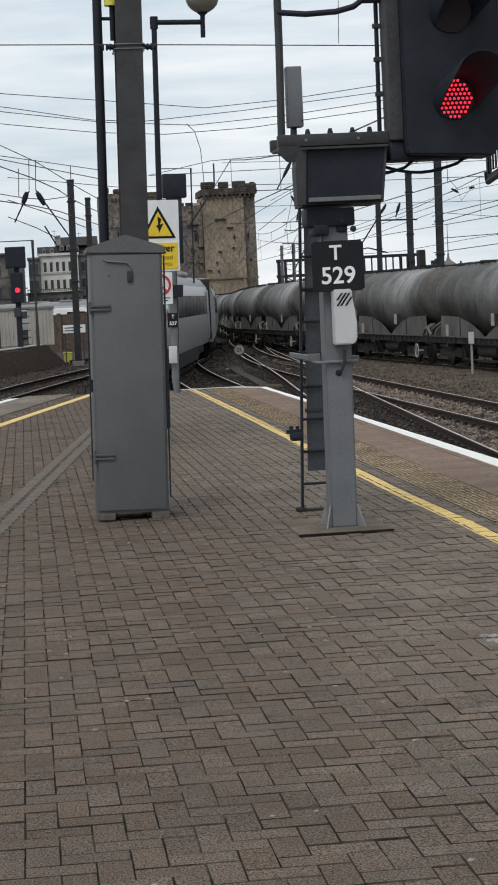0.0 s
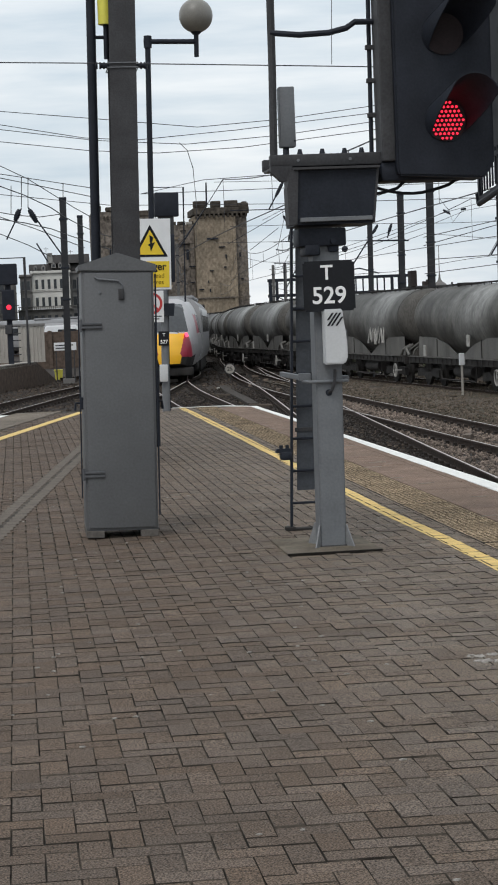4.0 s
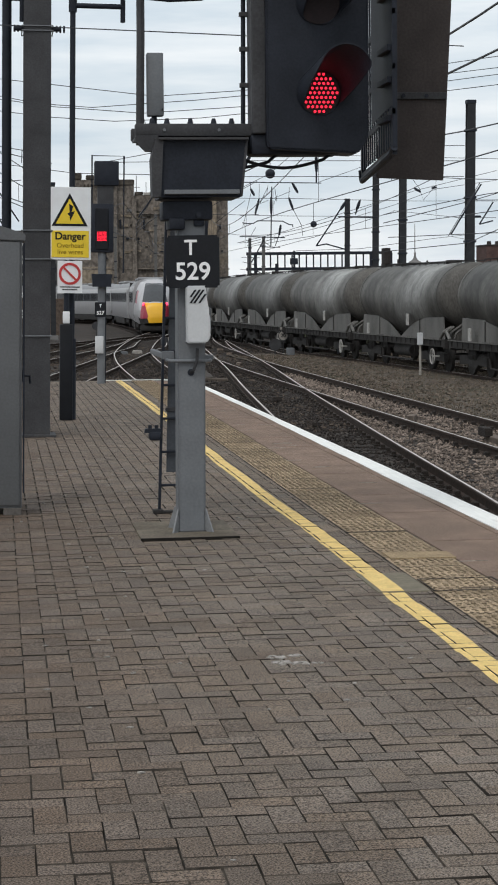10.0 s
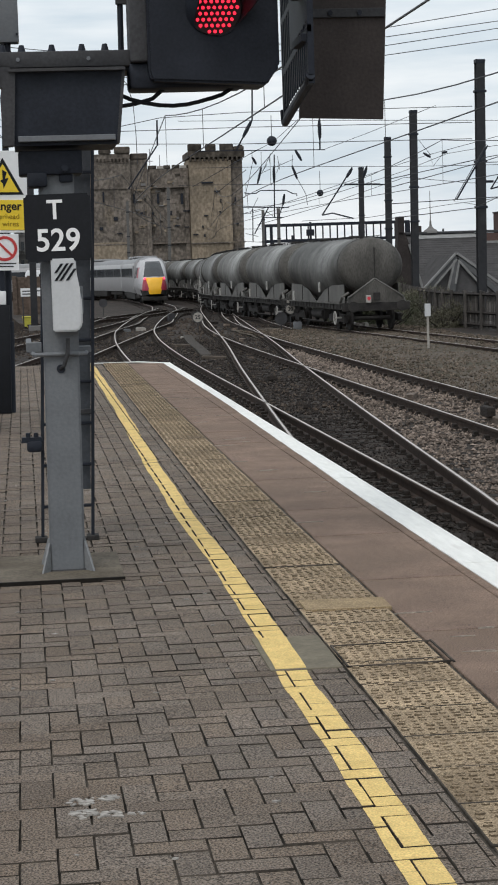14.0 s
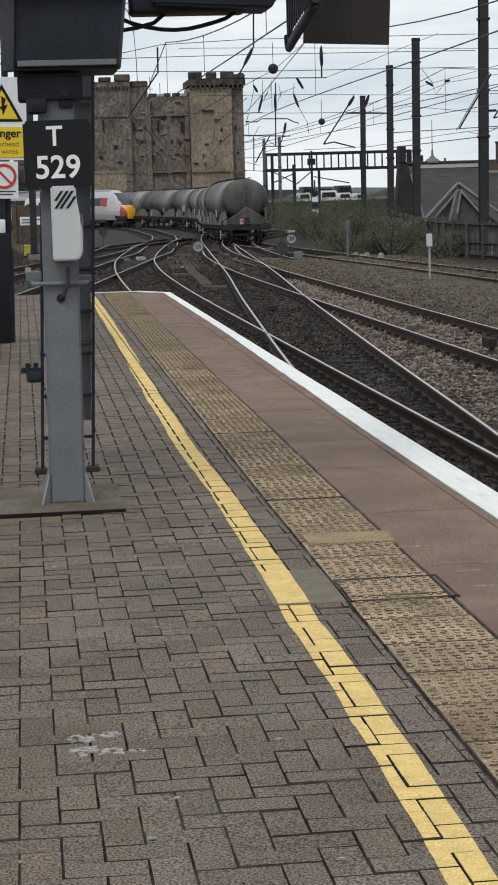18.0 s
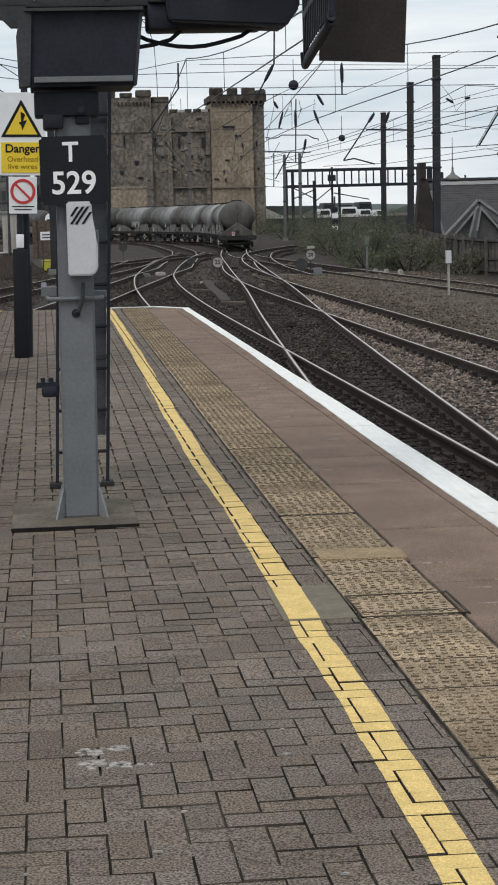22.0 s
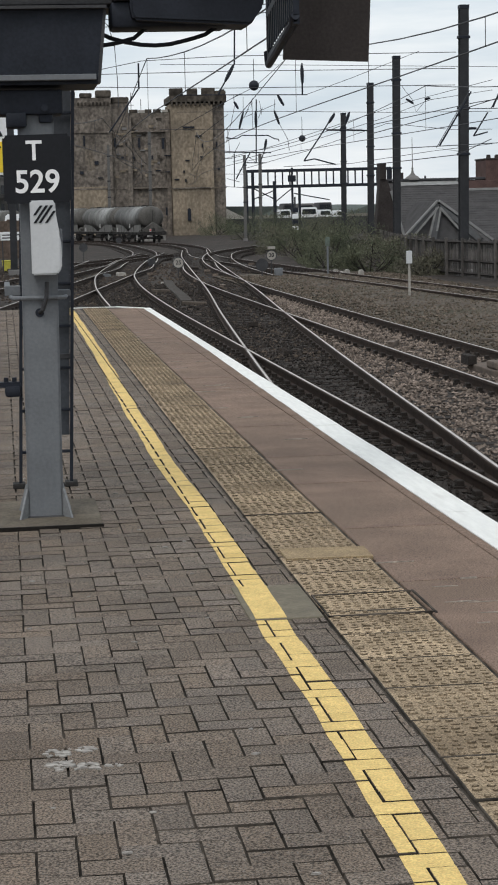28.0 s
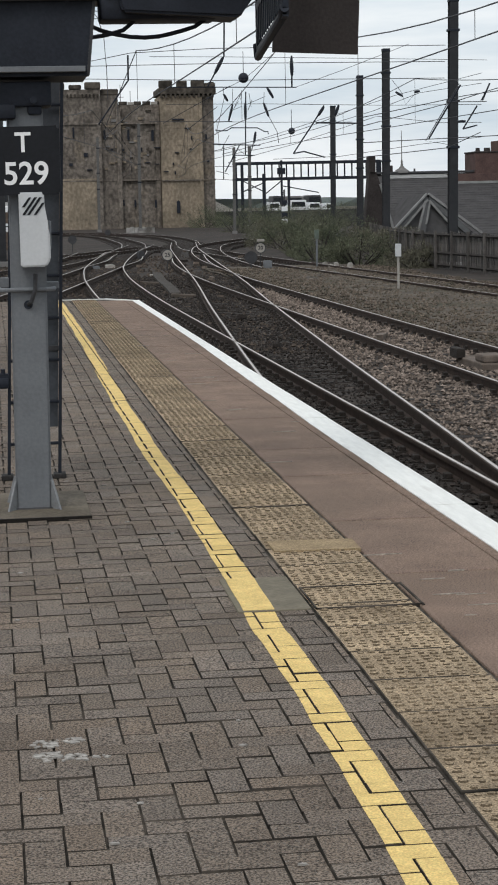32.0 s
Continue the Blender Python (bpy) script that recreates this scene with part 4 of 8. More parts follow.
        if lit:
            bm = bm_new()
            for j in range(-4, 5):
                for i in range(-5, 6):
                    x, zz = (i + (0.5 if j % 2 else 0.0)) * 0.0285, j * 0.0292
                    if math.hypot(x, zz) < 0.125:
                        tube(bm, (cx + x, -0.262, z + zz), (cx + x, -0.275, z + zz), 0.0098, 0.007, sides=8)
            tagged(part("red_light", bm, RED_LED, lens, "glowing red cluster of small lamps"), "glowing red cluster of small lamps", kind="stuff")
    return sg


platform_signal()


def signal_ladder():
    ld = thing("signal_ladder", pose(-0.07, 1.13, 0), "dark steel access ladder with blue grey guard sheet behind the signal", "ladder")
    for sx in (-0.135, 0.15):
        bm = bm_new()
        prism(bm, [(sx - 0.030, 0.02), (sx - 0.012, 0.02), (sx + 0.083, 2.5), (sx + 0.065, 2.5)], "y", -0.02, 0.02)
        part("stringer", bm, DARK, ld)
    for k in range(10):
        z = 0.20 + k * 0.236
        bm = bm_new()
        tube(bm, (-0.156 + z * 0.038, 0, z), (0.129 + z * 0.038, 0, z), 0.0095, sides=6)
        part("rung", bm, DARK, ld)
    bm = bm_new()
    prism(bm, [(-0.100, 0.29), (0.128, 0.29), (0.208, 2.35), (-0.035, 2.35)], "y", 0.026, 0.038)
    part("guard_sheet", bm, BLUEGREY, ld, "blue grey anti climb sheet")
    for z in (0.72, 1.6):
        bm = bm_new()
        box(bm, -0.10, 0.15, 0.018, 0.025, z, z + 0.03, 0.003)
        part("guard_strap", bm, DARK2, ld)
    bm = bm_new()
    box(bm, -0.225, -0.135, -0.06, 0.02, 0.52, 0.585, 0.018)
    prism(bm, [(-0.255, 0.575), (-0.13, 0.575), (-0.14, 0.605), (-0.25, 0.605)], "y", -0.05, 0.01)
    tube(bm, (-0.215, -0.03, 0.60), (-0.215, -0.03, 0.63), 0.014)
    tube(bm, (-0.17, -0.03, 0.60), (-0.17, -0.03, 0.63), 0.014)
    part("padlock", bm, DARK, ld, "black hasp and padlock", True)
    for x in (-0.165, 0.13):
        bm = bm_new()
        box(bm, x - 0.035, x + 0.035, -0.05, 0.05, 0.0, 0.03, 0.006)
        part("foot_block", bm, TANKDARK, ld, "dark timber foot block")
    bm = bm_new()
    box(bm, -0.2, 0.16, -0.035, 0.035, 0.0, 0.018, 0.004)
    part("foot_bar", bm, TANKDARK, ld, "dark bar across the foot")


signal_ladder()


def side_panel():
    pn = thing("ladder_cage", pose(1.47, 0.55, 0), "brown black steel screen with a barred side beside the signal", "cage")
    bm = bm_new()
    prism(bm, [(-0.228, 2.318), (0.23, 2.30), (0.262, 2.95), (0.295, 3.6), (0.32, 4.6), (-0.15, 4.6), (-0.19, 3.0)], "y", 0.0, 0.03)
    part("screen_sheet", bm, BROWNSHEET, pn, "rusty brown black screen")
    bm = bm_new()
    box(bm, -0.17, 0.25, -0.02, 0.0, 2.845, 2.892, 0.003)
    part("stiffener", bm, DARK2, pn)
    for x in (-0.05, 0.11):
        bm = bm_new()
        disc(bm, (x, -0.025, 2.868), 0.014, 0.014, sides=8)
        part("bolt", bm, DARK, pn)

    def side(u):
        """Along the barred side, from the end beside the head to the far end."""
        return -0.32 + 0.065 * u, -0.97 + 1.42 * u, 2.42 - 0.085 * u

    def slab(name, u0, u1, z0, z1, mat, label="", thick=0.012):
        (xa, ya, za), (xb, yb, zb) = side(u0), side(u1)
        bm = bm_new()
        q = [bm.verts.new(p) for p in ((xa, ya, za + z0), (xb, yb, zb + z0), (xb, yb, zb + z1), (xa, ya, za + z1), (xa + thick, ya, za + z0), (xb + thick, yb, zb + z0), (xb + thick, yb, zb + z1), (xa + thick, ya, za + z1))]
        for k in ((0, 1, 2, 3), (7, 6, 5, 4), (0, 4, 5, 1), (1, 5, 6, 2), (2, 6, 7, 3), (3, 7, 4, 0)):
            bm.faces.new([q[i] for i in k])
        part(name, bm, mat, pn, label)

    for k in range(1, 14):
        slab("flank_bar", k / 14.5, k / 14.5 + 0.018, 0.05, 2.2, DARK, "thin upright bar of the cage side", 0.01)
    slab("flank_post", 0.0, 0.05, -0.01, 2.2, DARK, "upright of the cage side", 0.03)
    slab("flank_post", 0.96, 1.0, -0.02, 2.25, DARK, "upright of the cage side", 0.03)
    slab("flank_plate", 0.05, 0.62, 0.3, 2.2, DARK, "dark plate of the cage side", 0.008)
    for z in (0.0, 0.24, 0.52, 0.86, 1.2, 1.55):
        slab("flank_hoop", 0.0, 1.0, z, z + 0.035, DARK, "flat rail of the cage side", 0.02)
    bm = bm_new()
    (xa, ya, za), (xb, yb, zb) = side(0.0), side(1.0)
    pipe(bm, [(xa + 0.01, ya, za + 0.03), (xa + 0.012, ya + 0.1, za - 0.005), (xb + 0.01, yb, zb - 0.01), (xb + 0.008, yb + 0.02, zb + 0.06)], 0.022)
    part("brace_tube", bm, DARK, pn, "tube along the foot of the cage", True)
    for z in (2.62, 2.86, 3.06, 3.4):
        bm = bm_new()
        box(bm, xa - 0.02, xa + 0.02, ya + 0.06, ya + 0.40, z, z + 0.04, 0.004)
        part("clamp", bm, DARK, pn, "clamp that holds the cage to the head")
    for x in (-0.1, 0.16):
        bm = bm_new()
        box(bm, x - 0.02, x + 0.02, 0.03, 0.07, 2.36, 4.6, 0.004)
        part("back_rail", bm, DARK2, pn)
    bm = bm_new()
    box(bm, -0.95, 0.2, 0.03, 0.08, 3.9, 3.98, 0.004)
    part("bracket", bm, DARK2, pn, "bracket that hangs the cage from the head")


side_panel()


def equipment_cabinet():
    cb = thing("equipment_cabinet", pose(-1.455, 1.5, 0, 0, 1.3, 0), "tall grey steel equipment cabinet with a pitched lid", "cabinet")
    w, d = 0.262, 0.26
    bm = bm_new()
    box(bm, -w, w, -d + 0.01, d, 0.055, 1.955, 0.006)
    body = part("body", bm, CAB, cb, "grey painted steel body", True)
    bm = bm_new()
    prism(bm, [(-w - 0.022, 1.945), (w + 0.022, 1.935), (w + 0.022, 1.985), (0.0, 2.075), (-w - 0.022, 1.985)], "y", -d - 0.012, d + 0.03)
    bmesh.ops.bevel(bm, geom=bm.edges[:], offset=0.006, segments=2, affect="EDGES")
    part("lid", bm, CAB, cb, "low pitched steel lid with turned down rim", True)
    bm = bm_new()
    box(bm, -w + 0.018, w - 0.016, -d - 0.006, -d + 0.016, 0.075, 1.93, 0.006)
    door = part("door", bm, CAB, cb, "plain flush steel door", True)
    for z in (0.47, 1.55):
        bm = bm_new()
        for dz in (-0.014, 0.014):
            box(bm, -w - 0.022, -w + 0.14, -d - 0.02, -d - 0.003, z + dz - 0.008, z + dz + 0.008, 0.002)
        tube(bm, (-w - 0.012, -d - 0.012, z - 0.045), (-w - 0.012, -d - 0.012, z + 0.045), 0.011, sides=8)
        part("strap_hinge", bm, HINGE, door, "", True)
    bm = bm_new()
    box(bm, 0.005, 0.045, -d - 0.022, -d - 0.004, 1.735, 1.815, 0.005)
    part("lock_cover", bm, DARK2, door, "dark hooded lock cover", True)
    bm = bm_new()
    pipe(bm, [(-0.165, -d - 0.012, 1.90), (-0.14, -d - 0.016, 1.885), (0.005, -d - 0.016, 1.872), (0.03, -d - 0.014, 1.845), (0.032, -d - 0.012, 1.81)], 0.0065)
    part("retaining_chain", bm, GALV, door, "thin retaining bar")
    bm = bm_new()
    disc(bm, (-0.13, -d - 0.008, 1.79), 0.011, 0.008, sides=12)
    part("rivet", bm, GALV, door)
    bm = bm_new()
    tube(bm, (-w - 0.026, -d + 0.0, 0.30), (-w - 0.026, -d + 0.0, 1.90), 0.006, sides=6)
    part("seal_rod", bm, DARK, cb)
    bm = bm_new()
    tube(bm, (w + 0.012, -d + 0.012, 0.16), (w + 0.012, -d + 0.012, 1.92), 0.007, sides=6)
    part("seal_rod", bm, DARK, cb)
    for sx in (-1, 1):
        bm = bm_new()
        box(bm, sx * (w + 0.006) - 0.012, sx * (w + 0.006) + 0.012, -0.14, 0.0, 0.94, 1.03, 0.006)
        pipe(bm, [(sx * (w + 0.015), -0.1, 0.985), (sx * (w + 0.055), -0.1, 0.985), (sx * (w + 0.06), -0.1, 0.93)], 0.009)
        part("handle", bm, DARK, cb, "dark swing handle")
    for x0, x1 in ((-w, -w + 0.13), (w - 0.13, w)):
        bm = bm_new()
        box(bm, x0, x1, -d + 0.0, d, 0.004, 0.056, 0.006)
        part("plinth", bm, material("plinth concrete", (0.11, 0.10, 0.092), 0.9, spread=0.2, scale=8, bump=0.3), cb, "low concrete plinth block")


equipment_cabinet()


def station_column():
    co = thing("overhead_line_column", pose(-0.96, 8.8, 0, 0, 1.3, 0), "dark steel column carrying the overhead line over the platform", "column")
    bm = bm_new()
    z1 = 9.0
    for y in (-0.17, 0.23):
        box(bm, -0.132, 0.162, y - 0.011, y + 0.011, 0.0, z1, 0.003)
    box(bm, 0.007, 0.023, -0.165, 0.225, 0.0, z1)
    part("shaft", bm, DARK2, co, "dark painted steel beam shaft")
    for z in (1.10, 1.93, 2.24, 4.37, 4.42):
        bm = bm_new()
        for y in (-0.19, 0.25):
            tube(bm, (-0.15, y, z), (0.18, y, z + 0.004), 0.007, sides=6)
        for x in (-0.15, 0.18):
            tube(bm, (x, -0.19, z), (x, 0.25, z), 0.007, sides=6)
        part("band", bm, GALV, co, "thin steel band round the column")
    bm = bm_new()
    box(bm, -0.23, 0.23, -0.23, 0.23, 0.0, 0.03, 0.005)
    part("base_plate", bm, DARK2, co)
    bm = bm_new()
    tube(bm, (-0.24, -0.1, 4.40), (0.27, -0.1, 4.40), 0.026, sides=10)
    for x in (0.22, 0.26, 0.30):
        disc(bm, (x, -0.1, 4.40), 0.038, 0.02, axis="x", sides=12)
        disc(bm, (0.03 - x, -0.1, 4.40), 0.038, 0.02, axis="x", sides=12)
    part("insulator", bm, DARK, co, "ribbed dark insulator", True)


station_column()


def lamp_column(x, y, label, z=5.12, r=0.038):
    lc = thing("platform_lamp", pose(x, y, 0, 0, 1.3, 0), label, "street lamp")
    bm = bm_new()
    tube(bm, (0, 0, 0), (0, 0, 1.0), r * 1.5, sides=14)
    tube(bm, (0, 0, 1.0), (0, 0, z), r, r * 0.9, sides=14)
    part("pole", bm, DARK, lc, "slim dark pole", True)
    return lc


lc = lamp_column(-0.46, 11.5, "slim black lamp column with a smoky globe on a cross arm")
bm = bm_new()
tube(bm, (-0.05, 0, 5.06), (0.61, 0, 5.06), 0.032, sides=10)
tube(bm, (0, 0, 4.98), (0, 0, 5.13), 0.05, sides=12)
part("cross_arm", bm, DARK, lc, "black cross arm", True)
bm = bm_new()
tube(bm, (0.61, 0, 4.87), (0.61, 0, 5.17), 0.03, sides=12)
tube(bm, (0.61, 0, 5.15), (0.61, 0, 5.21), 0.045, 0.10, sides=14)
part("lamp_holder", bm, DARK, lc, "", True)
bm = bm_new()
bmesh.ops.create_uvsphere(bm, u_segments=28, v_segments=16, radius=0.213, matrix=pose(0.61, 0, 5.38))
part("globe", bm, GLOBE, lc, "smoky grey glass globe", True)
lc = lamp_column(-1.27, 9.0, "slim black lamp column with a yellow lamp beside the steel column", z=9.0, r=0.055)
bm = bm_new()
tube(bm, (0, 0, 4.76), (0.165, 0, 4.76), 0.02, sides=8)
tube(bm, (0.165, 0, 4.52), (0.165, 0, 4.94), 0.03, sides=10)
part("lamp_holder", bm, DARK, lc, "short black arm", True)
bm = bm_new()
tube(bm, (0.165, 0, 4.90), (0.165, 0, 5.5), 0.085, 0.1, sides=18)
tube(bm, (0.165, 0, 5.5), (0.165, 0, 5.56), 0.1, 0.04, sides=18)
part("globe", bm, LAMPYELLOW, lc, "yellow lamp shade", True)


def warning_sign():
    ws = thing("warning_sign", pose(-0.526, 11.4, 0.11, 0, 1.3, 0) @ Matrix.Diagonal((0.93, 0.93, 0.93, 1)), "overhead wires danger sign on a black post", "sign")
    bm = bm_new()
    box(bm, -0.085, 0.085, -0.085, 0.085, -0.118, 1.15, 0.012)
    part("post", bm, BLACKPLATE, ws, "stout black post sleeve", True)
    bm = bm_new()
    tube(bm, (0, 0, 1.15), (0, 0, 2.9), 0.035, sides=12)
    part("pole", bm, DARK, ws, "", True)
    bm = bm_new()
    box(bm, -0.045, 0.045, -0.05, 0.05, 1.16, 1.32, 0.01)
    part("collar", bm, SIGNWHITE, ws, "white collar on the pole", True)

    def plate(name, x0, x1, z0, z1, mat, label, y=-0.05):
        bm = bm_new()
        box(bm, x0, x1, y, y + 0.008, z0, z1, 0.003)
        return part(name, bm, mat, ws, label)

    top = plate("danger_plate", -0.235, 0.315, 2.0, 2.95, SIGNWHITE, "white plate with yellow danger triangle")
    bm = bm_new()
    prism(bm, [(-0.20, 2.44), (0.275, 2.44), (0.0375, 2.87)], "y", -0.0545, -0.051)
    part("triangle_border", bm, BLACKPLATE, top)
    bm = bm_new()
    prism(bm, [(-0.145, 2.47), (0.22, 2.47), (0.0375, 2.80)], "y", -0.058, -0.055)
    part("triangle", bm, SIGNYELLOW, top, "yellow triangle")
    bm = bm_new()
    prism(bm, [(0.03, 2.73), (0.085, 2.70), (0.06, 2.625), (0.105, 2.635), (0.045, 2.51), (0.035, 2.575), (0.005, 2.60), (0.035, 2.62)][::-1], "y", -0.061, -0.0585)
    part("bolt_symbol", bm, BLACKPLATE, top, "black lightning bolt")
    yel = plate("text_panel", -0.20, 0.29, 2.03, 2.38, SIGNYELLOW, "yellow panel with black words", y=-0.058)
    letters("Danger", 0.135, BLACKPLATE, yel, pose(0.045, -0.0605, 2.305), bold=0.003)
    letters("Overhead", 0.088, material("brown lettering", (0.25, 0.16, 0.01), 0.6), yel, pose(0.045, -0.0605, 2.185))
    letters("live wires", 0.088, material("brown lettering", (0.25, 0.16, 0.01), 0.6), yel, pose(0.045, -0.0605, 2.10))
    low = plate("no_entry_plate", -0.12, 0.205, 1.56, 1.985, SIGNWHITE, "white plate with red prohibition ring")
    bm = bm_new()
    rings = []
    for r, y in ((0.145, -0.051), (0.145, -0.056), (0.112, -0.056), (0.112, -0.051)):
        rings.append([bm.verts.new((0.0425 + r * math.cos(a), y, 1.815 + r * math.sin(a))) for a in np.arange(0, 2 * math.pi, math.pi / 16)])
    for a, b in zip(rings, rings[1:] + rings[:1]):
        for k in range(32):
            bm.faces.new((a[k], a[(k + 1) % 32], b[(k + 1) % 32], b[k]))
    box(bm, -0.118, 0.118, -0.0565, -0.0525, -0.013, 0.013, 0, pose(0.0425, 0, 1.815, 0, 45, 0))
    part("ring", bm, SIGNRED, low, "red ring with a slash")
    for z, w in ((1.635, 0.13), (1.60, 0.10)):
        bm = bm_new()
        box(bm, 0.0425 - w, 0.0425 + w, -0.0535, -0.051, z, z + 0.014)
        part("text_bar", bm, DARK2, low)


warning_sign()


def end_signal():
    sg = thing("railway_signal", pose(0.41, 20.8, 0.342, 0, 1.3, 0) @ Matrix.Diagonal((0.781, 0.781, 0.781, 1)), "smaller railway signal at the platform end showing red", "signal")
    bm = bm_new()
    tube(bm, (0, 0, -0.45), (0, 0, 2.5), 0.085, sides=14)
    part("post", bm, GALV, sg, "round grey signal post", True)
    bm = bm_new()
    box(bm, -0.24, 0.25, -0.14, 0.12, 2.44, 3.5, 0.02)
    hd = part("signal_head", bm, DARK, sg, "black signal head", True)
    bm = bm_new()
    box(bm, -0.15, 0.14, -0.16, -0.13, 2.5, 3.4, 0.02)
    part("lens_panel", bm, BLACKPLATE, hd)
    bm = bm_new()
    for i in range(-3, 4):
        for j in range(-3, 4):
            tube(bm, (-0.01 + i * 0.03, -0.165, 2.79 + j * 0.03), (-0.01 + i * 0.03, -0.175, 2.79 + j * 0.03), 0.013, 0.01, sides=6)
    part("red_light", bm, RED_LED, hd, "glowing red cluster")
    tagged(hd.children[-1], "glowing red cluster", kind="stuff")
    bm = bm_new()
    box(bm, -0.17, 0.36, -0.1, 0.2, 3.9, 4.43, 0.02)
    part("indicator_case", bm, DARK, sg, "square black indicator case", True)
    bm = bm_new()
    box(bm, -0.1, 0.25, -0.05, 0.1, 3.48, 3.92, 0.01)
    part("mount", bm, DARK2, sg)
    bm = bm_new()
    pipe(bm, [(-0.22, 0.05, 3.5), (-0.22, 0.05, 4.55), (0.48, 0.05, 4.55), (0.48, 0.05, 2.0)], 0.02)
    part("cage_rail", bm, DARK, sg)
    bm = bm_new()
    for k in range(22):
        z = -0.3 + k * 0.21
        tube(bm, (-0.05, 0.15, z), (0.10, 0.15, z), 0.009, sides=5)
    pipe(bm, [(-0.05, 0.15, -0.45), (-0.05, 0.15, 4.2)], 0.012)
    pipe(bm, [(0.10, 0.15, -0.45), (0.10, 0.15, 4.2)], 0.012)
    part("ladder", bm, DARK, sg, "thin dark ladder")
    bm = bm_new()
    prism(bm, [(-0.2, 1.69), (0.2, 1.69), (0.22, 1.97), (-0.22, 1.97)], "y", -0.2, 0.1)
    part("hooded_box", bm, DARK, sg, "small hooded box")
    bm = bm_new()
    box(bm, -0.15, 0.09, -0.12, -0.105, 1.03, 1.35, 0.004)
    pl = part("identification_plate", bm, BLACKPLATE, sg, "black plate with white letters T 527")
    letters("T", 0.10, WHITEPAINT, pl, pose(-0.03, -0.1225, 1.27), bold=0.002)
    letters("527", 0.11, WHITEPAINT, pl, pose(-0.03, -0.1225, 1.115), bold=0.002)
    bm = bm_new()
    box(bm, -0.14, 0.04, -0.17, -0.085, 0.23, 0.61, 0.012)
    part("equipment_box", bm, WHITEPLASTIC, sg, "pale plastic box", True)


end_signal()


# ---- trains ----
WAGON = 11.6
COACH = 26.0


def lathe(bm, profile, segs=22):
    """profile: rows of (y, radius x, z top, z bottom): rings of an ellipse-like section along y."""
    rings = []
    for y, rx, zt, zb in profile:
        zc, rz = (zt + zb) / 2, (zt - zb) / 2
        ring = []
        for k in range(segs):
            a = 2 * math.pi * k / segs
            ring.append(bm.verts.new((rx * math.cos(a), y, zc + rz * math.sin(a))))
        rings.append(ring)
    for a, b in zip(rings, rings[1:]):
        for k in range(segs):
            bm.faces.new((a[k], a[(k + 1) % segs], b[(k + 1) % segs], b[k]))
    bm.faces.new(rings[0])
    bm.faces.new(rings[-1][::-1])


